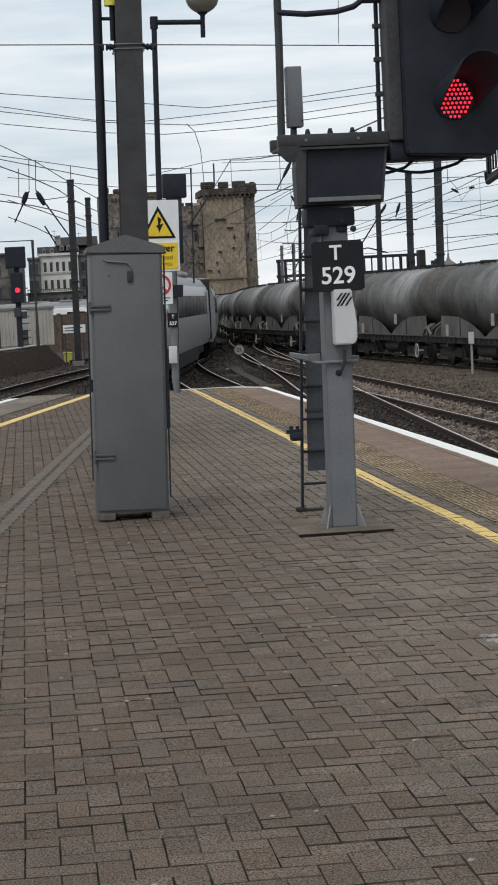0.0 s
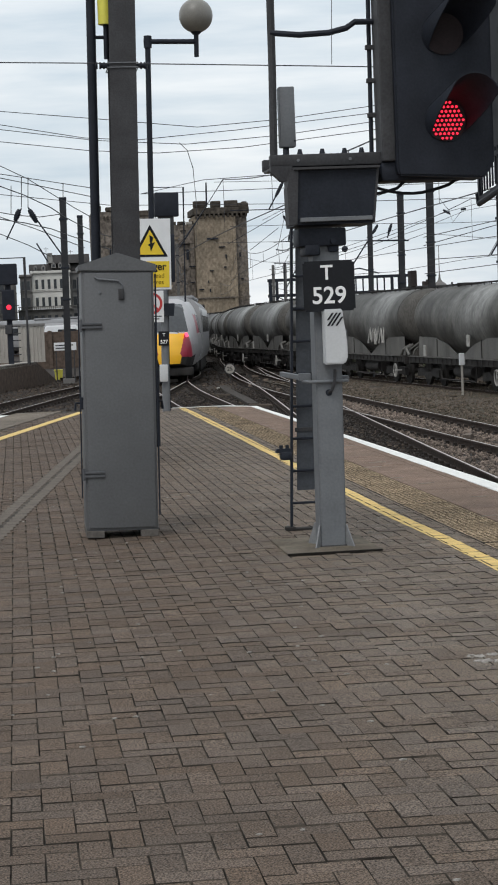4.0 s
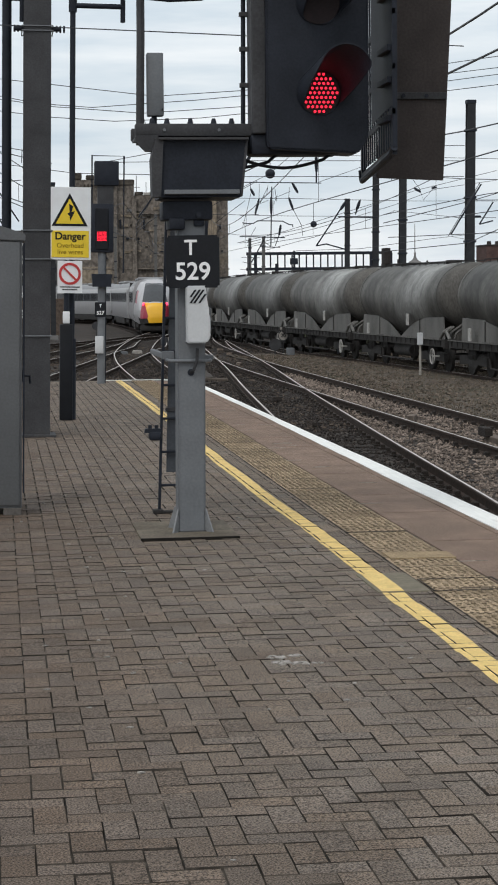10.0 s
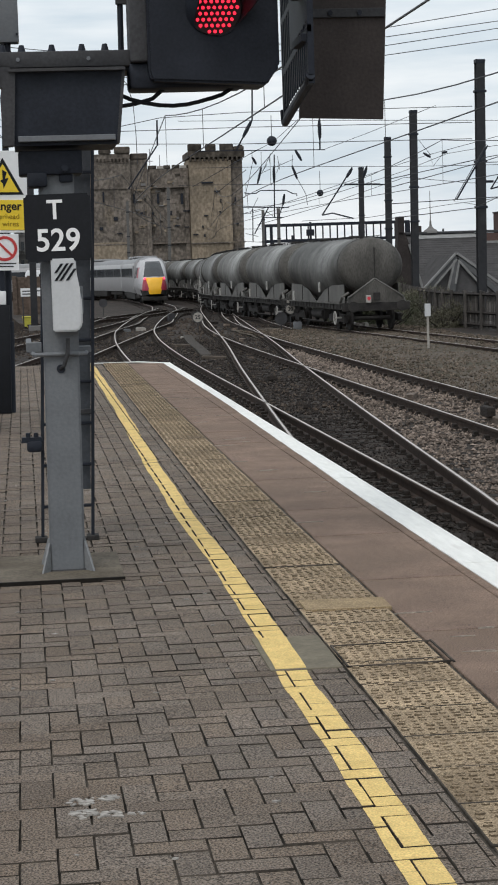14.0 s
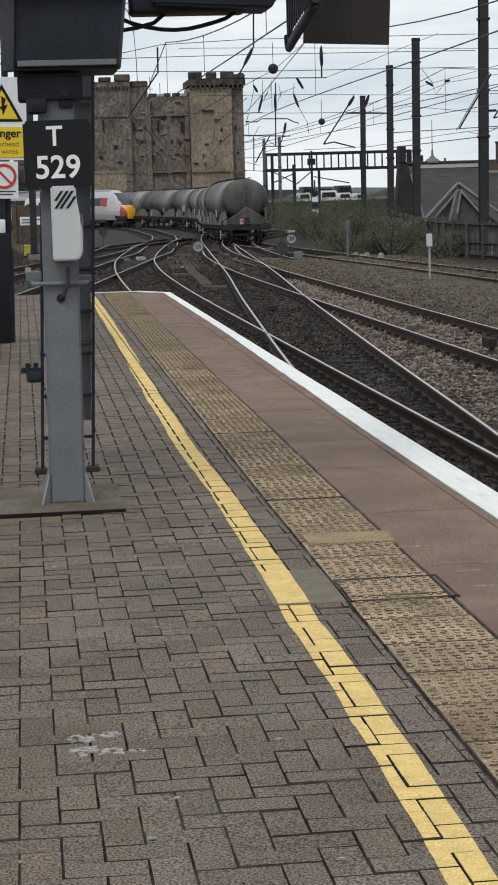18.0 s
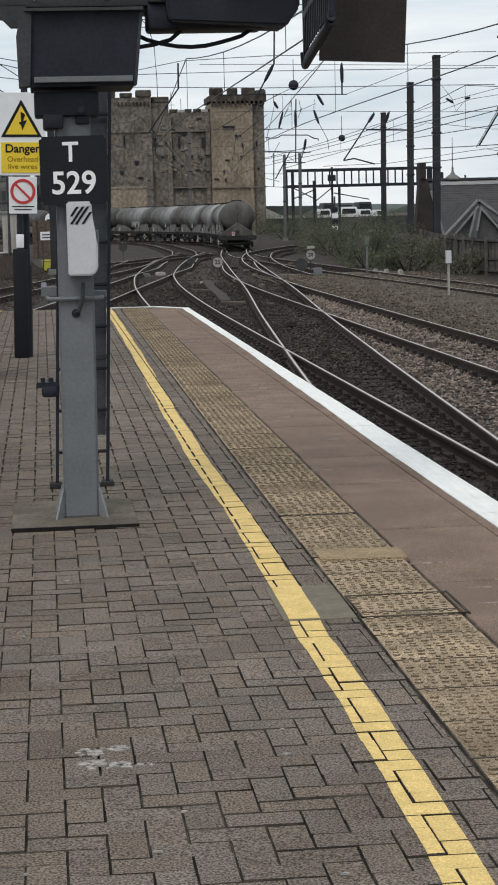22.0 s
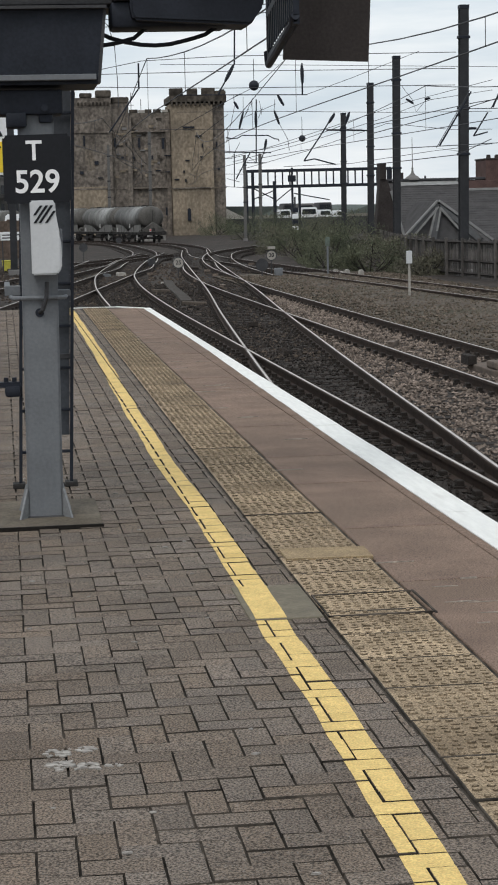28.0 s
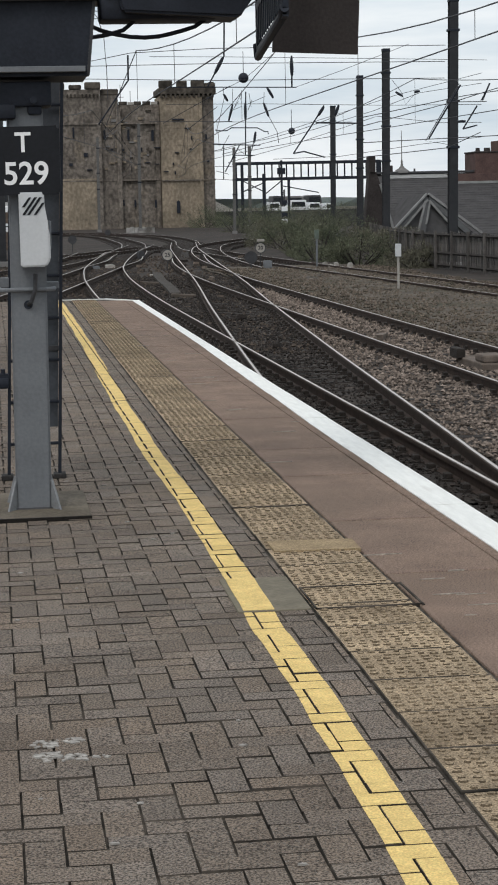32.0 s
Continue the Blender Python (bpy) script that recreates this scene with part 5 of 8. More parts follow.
def tank_wagon():
    wg = thing("tank_wagon", Matrix(), "grimy grey cement tank wagon on a dark underframe", "wagon", "goods train wagons")
    L = WAGON
    top = 3.27
    R = 1.17
    A, B = 0.62, L - 0.62

    def belly(u):
        """The barrel's lowest line along its length: a shallow trough, deepest at the middle."""
        v = 1 - abs(2 * u - 1)
        return 1.30 - 0.42 * min(1.0, v * 1.25) ** 1.3

    bm = bm_new()
    prof = []
    for u in (0, 0.004, 0.012, 0.024, 0.04, 0.06, 0.1, 0.16, 0.24, 0.32, 0.4, 0.46, 0.5, 0.54, 0.6, 0.68, 0.76, 0.84, 0.9, 0.94, 0.96, 0.976, 0.988, 0.996, 1.0):
        e = min(u, 1 - u) * (B - A)
        dome = math.sqrt(max(0.0, 1 - max(0.0, 1 - e / 0.42) ** 2))
        zb = belly(u)
        mid = (top + 1.35) / 2
        k = 0.25 + 0.75 * dome
        prof.append((A + u * (B - A), R * k, mid + (top - mid) * k, mid + (zb - mid) * k))
    lathe(bm, prof, 30)
    for fc in bm.faces:
        yc = fc.calc_center_median().y
        fc.material_index = 1 if yc < A + 0.5 else 0
    barrel = part("barrel", bm, [TANK, TANKEND], wg, "grimy grey tank barrel with a dropped belly and brown ends", True)
    for u in (0.055, 0.945):
        bm = bm_new()
        y = A + u * (B - A)
        zb = belly(u)
        rings = []
        zc, rz = (top + zb) / 2, (top - zb) / 2
        for yy, g in ((y - 0.035, -0.01), (y - 0.035, 0.014), (y + 0.035, 0.014), (y + 0.035, -0.01)):
            rings.append([bm.verts.new(((R + g) * math.cos(a), yy, zc + (rz + g) * math.sin(a))) for a in np.arange(0, 2 * math.pi, math.pi / 15)])
        for a, b in zip(rings, rings[1:]):
            for k in range(30):
                bm.faces.new((a[k], a[(k + 1) % 30], b[(k + 1) % 30], b[k]))
        part("strap", bm, TANK, barrel, "welded strap round the barrel", True)
    # pale side skirts that taper to the middle
    for sx in (-1, 1):
        for y0, yc in ((A + 0.25, L / 2 - 0.02), (B - 0.25, L / 2 + 0.02)):
            bm = bm_new()
            d = 1 if yc > y0 else -1
            prism(bm, [(y0, 0.98), (yc, 0.98), (yc - 1.5 * d, 1.42), (y0 + 2.3 * d, 1.56), (y0 + 2.2 * d, 1.6), (y0 + 0.1 * d, 1.64)], "x", sx * 0.99 - 0.012, sx * 0.99 + 0.012)
            part("skirt", bm, SKIRT, wg, "dusty side skirt of the saddle")
        for k in range(2):
            bm = bm_new()
            y = L - 3.2 - k * 4.9
            box(bm, sx * 1.01 - 0.012, sx * 1.01 + 0.012, y, y + 0.05, 1.0, 1.55)
            part("skirt_rib", bm, TANKDARK, wg)
    bm = bm_new()
    for sx in (-1, 1):
        box(bm, sx * 1.17 - 0.05, sx * 1.17 + 0.05, 0.3, L - 0.3, 0.76, 0.98, 0.01)
    for y in (0.3, 2.6, L / 2, L - 2.7, L - 0.42):
        box(bm, -1.17, 1.17, y, y + 0.12, 0.76, 0.97, 0.01)
    part("underframe", bm, TANKDARK, wg, "sooty channel section underframe")
    for sx in (-1, 1):
        bm = bm_new()
        box(bm, sx * 1.235 - 0.03, sx * 1.235 + 0.03, 0.35, L - 0.35, 0.965, 0.995)
        part("top_flange", bm, SKIRT, wg, "dusty top flange of the frame")
        for k in range(20):
            bm = bm_new()
            y = 0.55 + k * (L - 1.2) / 19
            box(bm, sx * 1.235 - 0.012, sx * 1.235 + 0.012, y, y + 0.06, 0.80, 0.96)
            part("frame_bracket", bm, TANKDARK, wg)
    for y in (2.1, L - 2.1):
        for dy in (-0.9, 0.9):
            bm = bm_new()
            for sx in (-1, 1):
                tube(bm, (sx * 0.70, y + dy, 0.42), (sx * 0.79, y + dy, 0.42), 0.42, sides=22)
                tube(bm, (sx * 0.79, y + dy, 0.42), (sx * 0.83, y + dy, 0.42), 0.15, sides=12)
            tube(bm, (-0.7, y + dy, 0.42), (0.7, y + dy, 0.42), 0.075, sides=8)
            part("wheelset", bm, TANKDARK, wg, "dark steel wheelset", True)
        for sx in (-1, 1):
            bm = bm_new()
            prism(bm, [(y - 1.3, 0.30), (y - 1.3, 0.56), (y - 0.6, 0.60), (y - 0.35, 0.46), (y + 0.35, 0.46), (y + 0.6, 0.60), (y + 1.3, 0.56), (y + 1.3, 0.30), (y + 0.5, 0.34), (y + 0.3, 0.22), (y - 0.3, 0.22), (y - 0.5, 0.34)], "x", sx * 0.98 - 0.06, sx * 0.98 + 0.06)
            part("bogie_frame", bm, TANKDARK, wg, "cast bogie side frame")
    for y in (1.25,):
        bm = bm_new()
        rings = []
        for r, x in ((0.24, 1.26), (0.24, 1.29), (0.213, 1.29), (0.213, 1.26)):
            rings.append([bm.verts.new((-x, y + r * math.cos(a), 0.47 + r * math.sin(a))) for a in np.arange(0, 2 * math.pi, math.pi / 12)])
        for a, b in zip(rings, rings[1:] + rings[:1]):
            for k in range(24):
                bm.faces.new((a[k], a[(k + 1) % 24], b[(k + 1) % 24], b[k]))
        box(bm, -1.285, -1.265, y - 0.02, y + 0.02, 0.27, 0.68)
        tube(bm, (-1.27, y, 0.47), (-0.95, y, 0.47), 0.03, sides=6)
        part("brake_wheel", bm, WHEELRIM, wg, "white handbrake wheel")
    bm = bm_new()
    box(bm, -0.6, 0.5, 4.6, 6.2, 0.40, 0.78, 0.03)
    part("brake_cylinder_box", bm, TANKDARK, wg)
    bm = bm_new()
    tube(bm, (-0.95, 4.3, 0.55), (-0.95, 6.2, 0.55), 0.19, sides=12)
    part("air_tank", bm, TANKDARK, wg, "dark air tank", True)
    bm = bm_new()
    pipe(bm, [(-1.1, 3.7, 0.78), (-1.1, 3.9, 0.28), (-1.1, 7.6, 0.28), (-1.1, 7.8, 0.78)], 0.03, 6)
    part("truss_bar", bm, TANKDARK, wg)
    for y in (0.30, L - 0.30):
        sg = -1 if y < 1 else 1
        bm = bm_new()
        box(bm, -1.2, 1.2, y - 0.06, y + 0.06, 0.70, 0.99, 0.01)
        part("headstock", bm, TANKDARK, wg, "dark headstock beam")
        for x in (-0.87, 0.87):
            bm = bm_new()
            tube(bm, (x, y, 0.86), (x, y + sg * 0.24, 0.86), 0.085, sides=12)
            tube(bm, (x, y + sg * 0.24, 0.86), (x, y + sg * 0.29, 0.86), 0.19, sides=16)
            part("buffer", bm, TANKDARK, wg, "round steel buffer", True)
        bm = bm_new()
        prism(bm, [(-1.0, 0.97), (1.0, 0.97), (0.96, 1.16), (0, 1.78), (-0.96, 1.16)], "y", min(y, y - sg * 0.06), max(y, y - sg * 0.06))
        part("end_plate", bm, TANKEND, wg, "brown end plate below the slanting struts")
        for sx in (-1, 1):
            bm = bm_new()
            pipe(bm, [(0, y - sg * 0.10, 1.82), (sx * 0.98, y + sg * 0.02, 1.18), (sx * 1.03, y + sg * 0.02, 1.0)], 0.042, 6)
            part("end_strut", bm, SKIRT, wg, "slanting strut against the tank end")
        bm = bm_new()
        box(bm, -0.014, 0.014, y - sg * 0.12, y - sg * 0.06, 1.8, 2.9)
        part("end_seam", bm, TANKDARK, wg)
        bm = bm_new()
        pipe(bm, [(-1.24, y - sg * 0.2, 1.0), (-1.24, y + sg * 0.15, 1.22), (-1.0, y + sg * 0.18, 1.36)], 0.05, 6)
        part("end_pipe", bm, SKIRT, wg, "pale slanting discharge pipe")
    bm = bm_new()
    box(bm, -0.12, 0.12, 0.10, 0.14, 1.06, 1.34, 0.01)
    part("number_board", bm, TANKDARK, wg, "small dark board")
    for x in (-0.30, 0.30):
        bm = bm_new()
        for u in np.arange(1.1, L - 1.0, 0.7):
            tube(bm, (x, u, 3.2), (x, u, 3.31), 0.014, sides=5)
        box(bm, x - 0.035, x + 0.035, 0.9, L - 0.9, 3.305, 3.33)
        part("roof_walk", bm, TANKDARK, wg, "dark roof walkway rail")
    for y in (3.2, 8.4):
        bm = bm_new()
        tube(bm, (0, y, 3.2), (0, y, 3.36), 0.26, sides=16)
        part("hatch", bm, TANKDARK, wg, "round filling hatch", True)
    for y, z in ((4.2, 1.55), (9.2, 1.2)):
        bm = bm_new()
        box(bm, -1.205, -1.165, y, y + 0.24, z - 0.2, z + 0.16, 0.004)
        part("label_plate", bm, WHEELRIM, wg, "small white data plate")
    return wg


first = tank_wagon()
WAGONS = [first] + [copy_thing(first, Matrix()) for _ in range(17)]
# pale scrawl, too worn to read, along the flank of one wagon
rng = random.Random(8)
for k in range(9):
    bm = bm_new()
    y, z = 3.2 + k * 0.27, 1.62 + rng.uniform(-0.08, 0.08)
    box(bm, -0.02, 0.02, -0.035, 0.035, -0.3, 0.3, 0.01, pose(-1.155, y, z + 0.12, rng.choice((-24, 18, 32, -12)), 5, 0))
    part("scrawl_bar", bm, WHEELRIM, WAGONS[5], "pale painted bar")
bm = bm_new()
box(bm, -0.38, -0.20, 0.13, 0.23, 0.98, 1.25, 0.02)
lamp = part("tail_lamp", bm, WHEELRIM, WAGONS[0], "white portable tail lamp")
bm = bm_new()
disc(bm, (-0.29, 0.12, 1.14), 0.06, 0.02, sides=16)
part("lit_lens", bm, RED_DIM, lamp, "glowing red lens")


def section(w, z0=0.75, top=3.54):
    """Half of a coach's outline: rows of (x, z) from the sill up over the roof."""
    return [(w * 0.90, z0), (w, z0 + 0.45), (w, z0 + 1.2), (w * 0.985, top - 0.95), (w * 0.93, top - 0.45), (w * 0.74, top - 0.14), (w * 0.42, top - 0.02), (0.0, top)]


def skin(bm, rows, mat_of):
    """Rows of (y, outline) joined into a closed skin. mat_of(ring, k) names the material."""
    rings = []
    for y, half in rows:
        full = half + [(-x, z) for x, z in half[-2::-1]]
        rings.append([bm.verts.new((x, y, z)) for x, z in full])
    n = len(rings[0])
    for r, (a, b) in enumerate(zip(rings, rings[1:])):
        for k in range(n - 1):
            f = bm.faces.new((a[k], a[k + 1], b[k + 1], b[k]))
            f.material_index = mat_of(r, min(k, n - 2 - k))
        f = bm.faces.new((a[n - 1], a[0], b[0], b[n - 1]))
    bm.faces.new(rings[0])
    bm.faces.new(rings[-1][::-1])


TRAIN_MATS = [TRAINGREY, TRAINWHITE, TRAINRED, TRAINYELLOW, GLASS_D, TANKDARK, TRAINROOF, SCREEN]


def coach(cab):
    name = "train_rear_car" if cab else "train_coach"
    ch = thing(name, Matrix(), "white and silver express train car with yellow nose, red tail lamps" if cab else "silver grey express train coach with dark windows", "train car", "passenger train cars")
    w = 1.27
    y0 = 5.2 if cab else 0.15
    bm = bm_new()
    rows = [(y, section(w)) for y in (y0, COACH - 0.15)]
    skin(bm, rows, lambda r, k: 0 if k < 4 else 6)
    part("body", bm, TRAIN_MATS, ch, "silver grey coach body", True)
    bm = bm_new()
    for sx in (-1, 1):
        box(bm, sx * 1.265 - 0.012, sx * 1.265 + 0.012, y0 + 0.5, COACH - 0.5, 1.98, 2.72)
    band = part("window_band", bm, GLASS_D, ch, "dark glazed window band")
    for k in range(9):
        y = y0 + 1.4 + k * (COACH - y0 - 2.8) / 8.6
        for sx in (-1, 1):
            bm = bm_new()
            box(bm, sx * 1.272 - 0.012, sx * 1.272 + 0.012, y, y + 0.14, 1.98, 2.72)
            part("pillar", bm, DARK2, band)
    for y in (y0 + 0.35, COACH - 1.9):
        for sx in (-1, 1):
            bm = bm_new()
            box(bm, sx * 1.276 - 0.012, sx * 1.276 + 0.012, y, y + 0.95, 0.95, 2.95, 0.01)
            part("door", bm, TRAINGREY, ch, "passenger door")
    for y in (4.2, COACH - 4.2):
        bm = bm_new()
        for sx in (-1, 1):
            for dy in (-1.3, 1.3):
                tube(bm, (sx * 0.68, y + dy, 0.43), (sx * 0.82, y + dy, 0.43), 0.43, sides=18)
            box(bm, sx * 1.0 - 0.08, sx * 1.0 + 0.08, y - 1.75, y + 1.75, 0.4, 0.72, 0.05)
        box(bm, -1.0, 1.0, y - 0.4, y + 0.4, 0.4, 0.8, 0.05)
        part("bogie", bm, TANKDARK, ch, "dark bogie", True)
    bm = bm_new()
    box(bm, -1.15, 1.15, 7.0, COACH - 7.0, 0.25, 0.85, 0.06)
    part("underfloor_gear", bm, TANKDARK, ch, "dark underfloor equipment")
    for y in (COACH * 0.35, COACH * 0.6):
        bm = bm_new()
        box(bm, -0.9, 0.9, y, y + 3.0, 3.45, 3.66, 0.08)
        part("roof_unit", bm, TRAINROOF, ch, "roof equipment")
    if cab:
        # a rounded nose: full sections that swell quickly to the coach's own
        ys = [0.0, 0.03, 0.06, 0.1] + list(np.arange(0.15, 2.5, 0.05)) + [2.6, 2.8, 3.0, 3.3, 3.6, 4.0, 4.6, 5.2]
        tops = np.interp(ys, [0, 0.16, 0.5, 0.95, 1.5, 2.3, 3.5, 5.2], [1.25, 1.80, 2.22, 2.70, 3.12, 3.42, 3.52, 3.54])
        wides = np.interp(ys, [0, 0.16, 0.5, 0.95, 1.5, 2.3, 3.5, 5.2], [0.50, 0.76, 0.92, 1.02, 1.09, 1.16, 1.24, 1.27])
        sills = np.interp(ys, [0, 0.3, 1.0, 5.2], [0.72, 0.60, 0.62, 0.75])
        rows = []
        for y, top, ww, sill in zip(ys, tops, wides, sills):
            half = [(ww * 0.86, sill)]
            for a in np.linspace(4, 90, 44):
                c, s = math.cos(radians(a)), math.sin(radians(a))
                half.append((ww * c ** 0.62, sill + 0.25 + (top - sill - 0.25) * s ** 0.85))
            half[-1] = (0.0, top)
            rows.append((y, half))
        bm = bm_new()
        skin(bm, rows, lambda r, k: 0)
        for fc in bm.faces:
            c = fc.calc_center_median()
            x, y, z = abs(c.x), c.y, c.z
            if z < 0.86:
                fc.material_index = 5
            elif y > 2.3 and 1.95 < z < 2.75 and x > 0.8:
                fc.material_index = 2 if y < 3.2 else 4
            elif y > 2.5:
                fc.material_index = 6 if z > 3.3 else 1 if z > 1.9 else 0
            elif z > 1.97:
                glass = 2.02 < z < 3.2 and x < 0.80 - 0.20 * (z - 2.0) and y < 1.9
                fc.material_index = 7 if glass else 1
            elif x < 0.66 - 0.24 * (2.0 - z) and y < 0.9:
                fc.material_index = 3
            elif y < 0.62 and z < 2.0:
                fc.material_index = 2
            else:
                fc.material_index = 1 if z > 1.5 else 0
        nose = part("nose", bm, TRAIN_MATS, ch, "rounded cab end, yellow below and white round the windscreen", True)
        for sx in (-1, 1):
            bm = bm_new()
            box(bm, -0.06, 0.06, -0.03, 0.05, -0.09, 0.09, 0.025, pose(sx * 0.74, 0.33, 1.90, -28, 0, sx * 38))
            part("tail_light", bm, RED_TAIL, nose, "glowing red tail lamp", True)
        bm = bm_new()
        box(bm, -0.95, 0.95, 0.15, 1.6, 0.22, 0.56, 0.08)
        part("lower_valance", bm, TANKDARK, ch, "dark valance under the nose", True)
    else:
        bm = bm_new()
        box(bm, -1.1, 1.1, -0.12, 0.2, 0.9, 3.45, 0.05)
        part("gangway", bm, TANKDARK, ch, "dark gangway bellows")
    return ch


rear = coach(True)
mid = coach(False)
COACHES = [rear, mid] + [copy_thing(mid, Matrix()) for _ in range(5)]
# rows of seconds and how far up the line the rear end stands
TRAIN_ROWS = [(0, 44), (1, 49), (2, 54.5), (3, 60), (4.5, 69), (6, 78.5), (7, 85), (8, 92), (9, 99.5), (10, 107), (11, 114.5), (12, 121.5), (13, 128), (14, 134.5), (14.5, 138.5), (16.5, 159), (17, 164), (18, 171.5), (19, 179.5), (20, 188), (22, 206), (32, 310)]
WAGON_ROWS = [(0, -30.6), (3, -12), (6, 6.5), (9, 25), (12, 43.7), (13.5, 52.5), (14, 56), (17, 79), (18, 87), (19, 94.5), (20, 102), (21, 110), (23, 125), (25, 140), (27.5, 158), (29, 170.3), (31, 185.5), (32, 193.5)]


# ---- the castle keep ----
def castle():
    kp = thing("castle_keep", pose(0, 0, 0), "old sandstone castle keep with battlemented corner turrets", "castle")
    Y = 225.0
    base = -2.2

    def wall(name, x0, x1, y0, y1, z0, z1, mat, label, h=0.62, seed=1):
        bm = bm_new()
        box(bm, x0 + 0.02, x1 - 0.02, y0 + 0.02, y1, z0, z1)
        w = part(name, bm, mat, kp, label)
        vs, fs = [], []
        rng = random.Random(seed)
        z = z0
        while z < z1 - 0.05:
            hh = min(h * rng.uniform(0.8, 1.25), z1 - z)
            x = x0
            while x < x1 - 0.05:
                ww = min(h * rng.uniform(1.0, 2.8), x1 - x)
                p = rng.uniform(0.0, 0.035)
                k = len(vs)
                vs += [(x + 0.008, y0 - p, z + 0.008), (x + ww - 0.008, y0 - p, z + 0.008), (x + ww - 0.008, y0 - p, z + hh - 0.008), (x + 0.008, y0 - p, z + hh - 0.008)]
                vs += [(x, y0 + 0.05, z), (x + ww, y0 + 0.05, z), (x + ww, y0 + 0.05, z + hh), (x, y0 + 0.05, z + hh)]
                fs += [(k, k + 1, k + 2, k + 3)] + [(k + 4 + a, k + 4 + (a + 1) % 4, k + (a + 1) % 4, k + a) for a in range(4)]
                x += ww
            z += hh
        me = bpy.data.meshes.new("masonry")
        me.from_pydata(vs, [], fs)
        me.materials.append(mat)
        st = new("masonry", me)
        st.parent = w
        tagged(st, "uneven courses of squared stone", kind="stuff")
        return w

    tx0, tx1 = 20.48, 27.0

    def block(name, x0, x1, y0, y1, z0, z1, mat, label="", bevel=0.05):
        bm = bm_new()
        box(bm, x0, x1, y0, y1, z0, z1, bevel)
        return part(name, bm, mat, kp, label)

    wall("turret", tx0, 25.2, Y - 0.8, Y + 7, base, 14.4, STONE, "south corner turret of golden sandstone", 0.4, 3)
    # the flank's darker stone colour paints the shade on the turret's right face
    wall("turret_flank", 25.2, tx1, Y - 0.35, Y + 6.9, base, 14.4, STONE_D, "turret flank in darker stone that paints its shaded side", 0.36, 13)
    block("quoin", 25.12, 25.55, Y - 0.92, Y - 0.2, base, 14.2, STONE, "pale strip of corner stones")
    # parapet that oversails the turret on corbels
    block("parapet", tx0 - 0.12, tx1 + 0.25, Y - 1.05, Y + 7.1, 14.55, 15.35, SOOTSTONE, "dark weathered parapet")
    for k in range(12):
        x = tx0 + 0.05 + k * (tx1 - tx0 - 0.3) / 11
        block("corbel", x, x + 0.24, Y - 1.2, Y - 0.8, 14.12, 14.6, SOOTSTONE, "", 0.04)
    for x0, x1, h in ((tx0 - 0.12, 22.02, 0.85), (22.5, 23.78, 0.8), (24.25, 25.9, 0.82), (25.9, tx1 + 0.2, 0.5)):
        block("merlon", x0, x1, Y - 1.05, Y - 0.5, 15.35, 15.35 + h, SOOTSTONE, "", 0.12)
    for y0 in (Y + 0.8, Y + 3.0, Y + 5.4):
        block("merlon", tx1 - 0.3, tx1 + 0.25, y0, y0 + 1.4, 15.35, 16.1, SOOTSTONE)
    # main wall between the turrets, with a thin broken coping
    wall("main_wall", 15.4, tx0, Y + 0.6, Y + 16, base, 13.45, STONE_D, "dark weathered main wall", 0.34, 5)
    for x0, x1 in ((15.6, 16.62), (17.5, 18.3), (18.5, 19.45), (20.25, tx0)):
        block("merlon", x0, x1, Y + 0.5, Y + 1.1, 13.45, 13.85, SOOTSTONE, "", 0.04)
    for x in (16.68, 19.5):
        block("pale_panel", x, x + 0.78, Y + 0.5, Y + 0.8, 13.45, 13.78, PALESTONE, "pale panel between the battlements", 0.02)
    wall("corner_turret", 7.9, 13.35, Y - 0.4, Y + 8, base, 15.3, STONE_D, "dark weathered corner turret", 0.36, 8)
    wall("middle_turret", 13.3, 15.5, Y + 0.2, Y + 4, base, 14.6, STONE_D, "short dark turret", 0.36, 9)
    for x0, x1, y0, z, h in ((7.9, 9.1, -0.6, 15.3, 0.8), (9.6, 11.1, -0.6, 15.3, 0.55), (11.5, 13.4, -0.6, 15.3, 0.85), (13.4, 15.55, 0.1, 14.6, 0.75)):
        block("merlon", x0, x1, Y + y0, Y + y0 + 0.9, z, z + h, SOOTSTONE, "", 0.16)
    for k in range(9):
        x = 9.3 + k * 0.45
        block("corbel", x, x + 0.22, Y - 0.7, Y - 0.4, 14.35, 14.75, SOOTSTONE, "", 0.04)
    block("buttress", 15.2, 15.75, Y + 0.0, Y + 0.8, base, 13.0, STONE_D, "flat stone buttress")
    block("buttress", 19.9, 20.45, Y + 0.2, Y + 0.8, base, 12.6, STONE_D, "flat stone buttress")
    for z in (4.35, 11.1):
        block("string_course", 7.9, 13.4, Y - 0.55, Y - 0.38, z, z + 0.16, STONE_D, "projecting string course", 0.02)
        block("string_course", 13.4, tx0, Y + 0.14, Y + 0.62, z, z + 0.14, STONE_D, "", 0.02)
    block("string_course", tx0 - 0.05, tx1 + 0.05, Y - 1.0, Y - 0.78, 4.2, 4.36, STONE_D, "", 0.02)
    block("patched_wall", 8.2, 12.6, Y - 0.52, Y - 0.3, base, 4.7, STONE, "paler patched stretch of wall", 0.03)
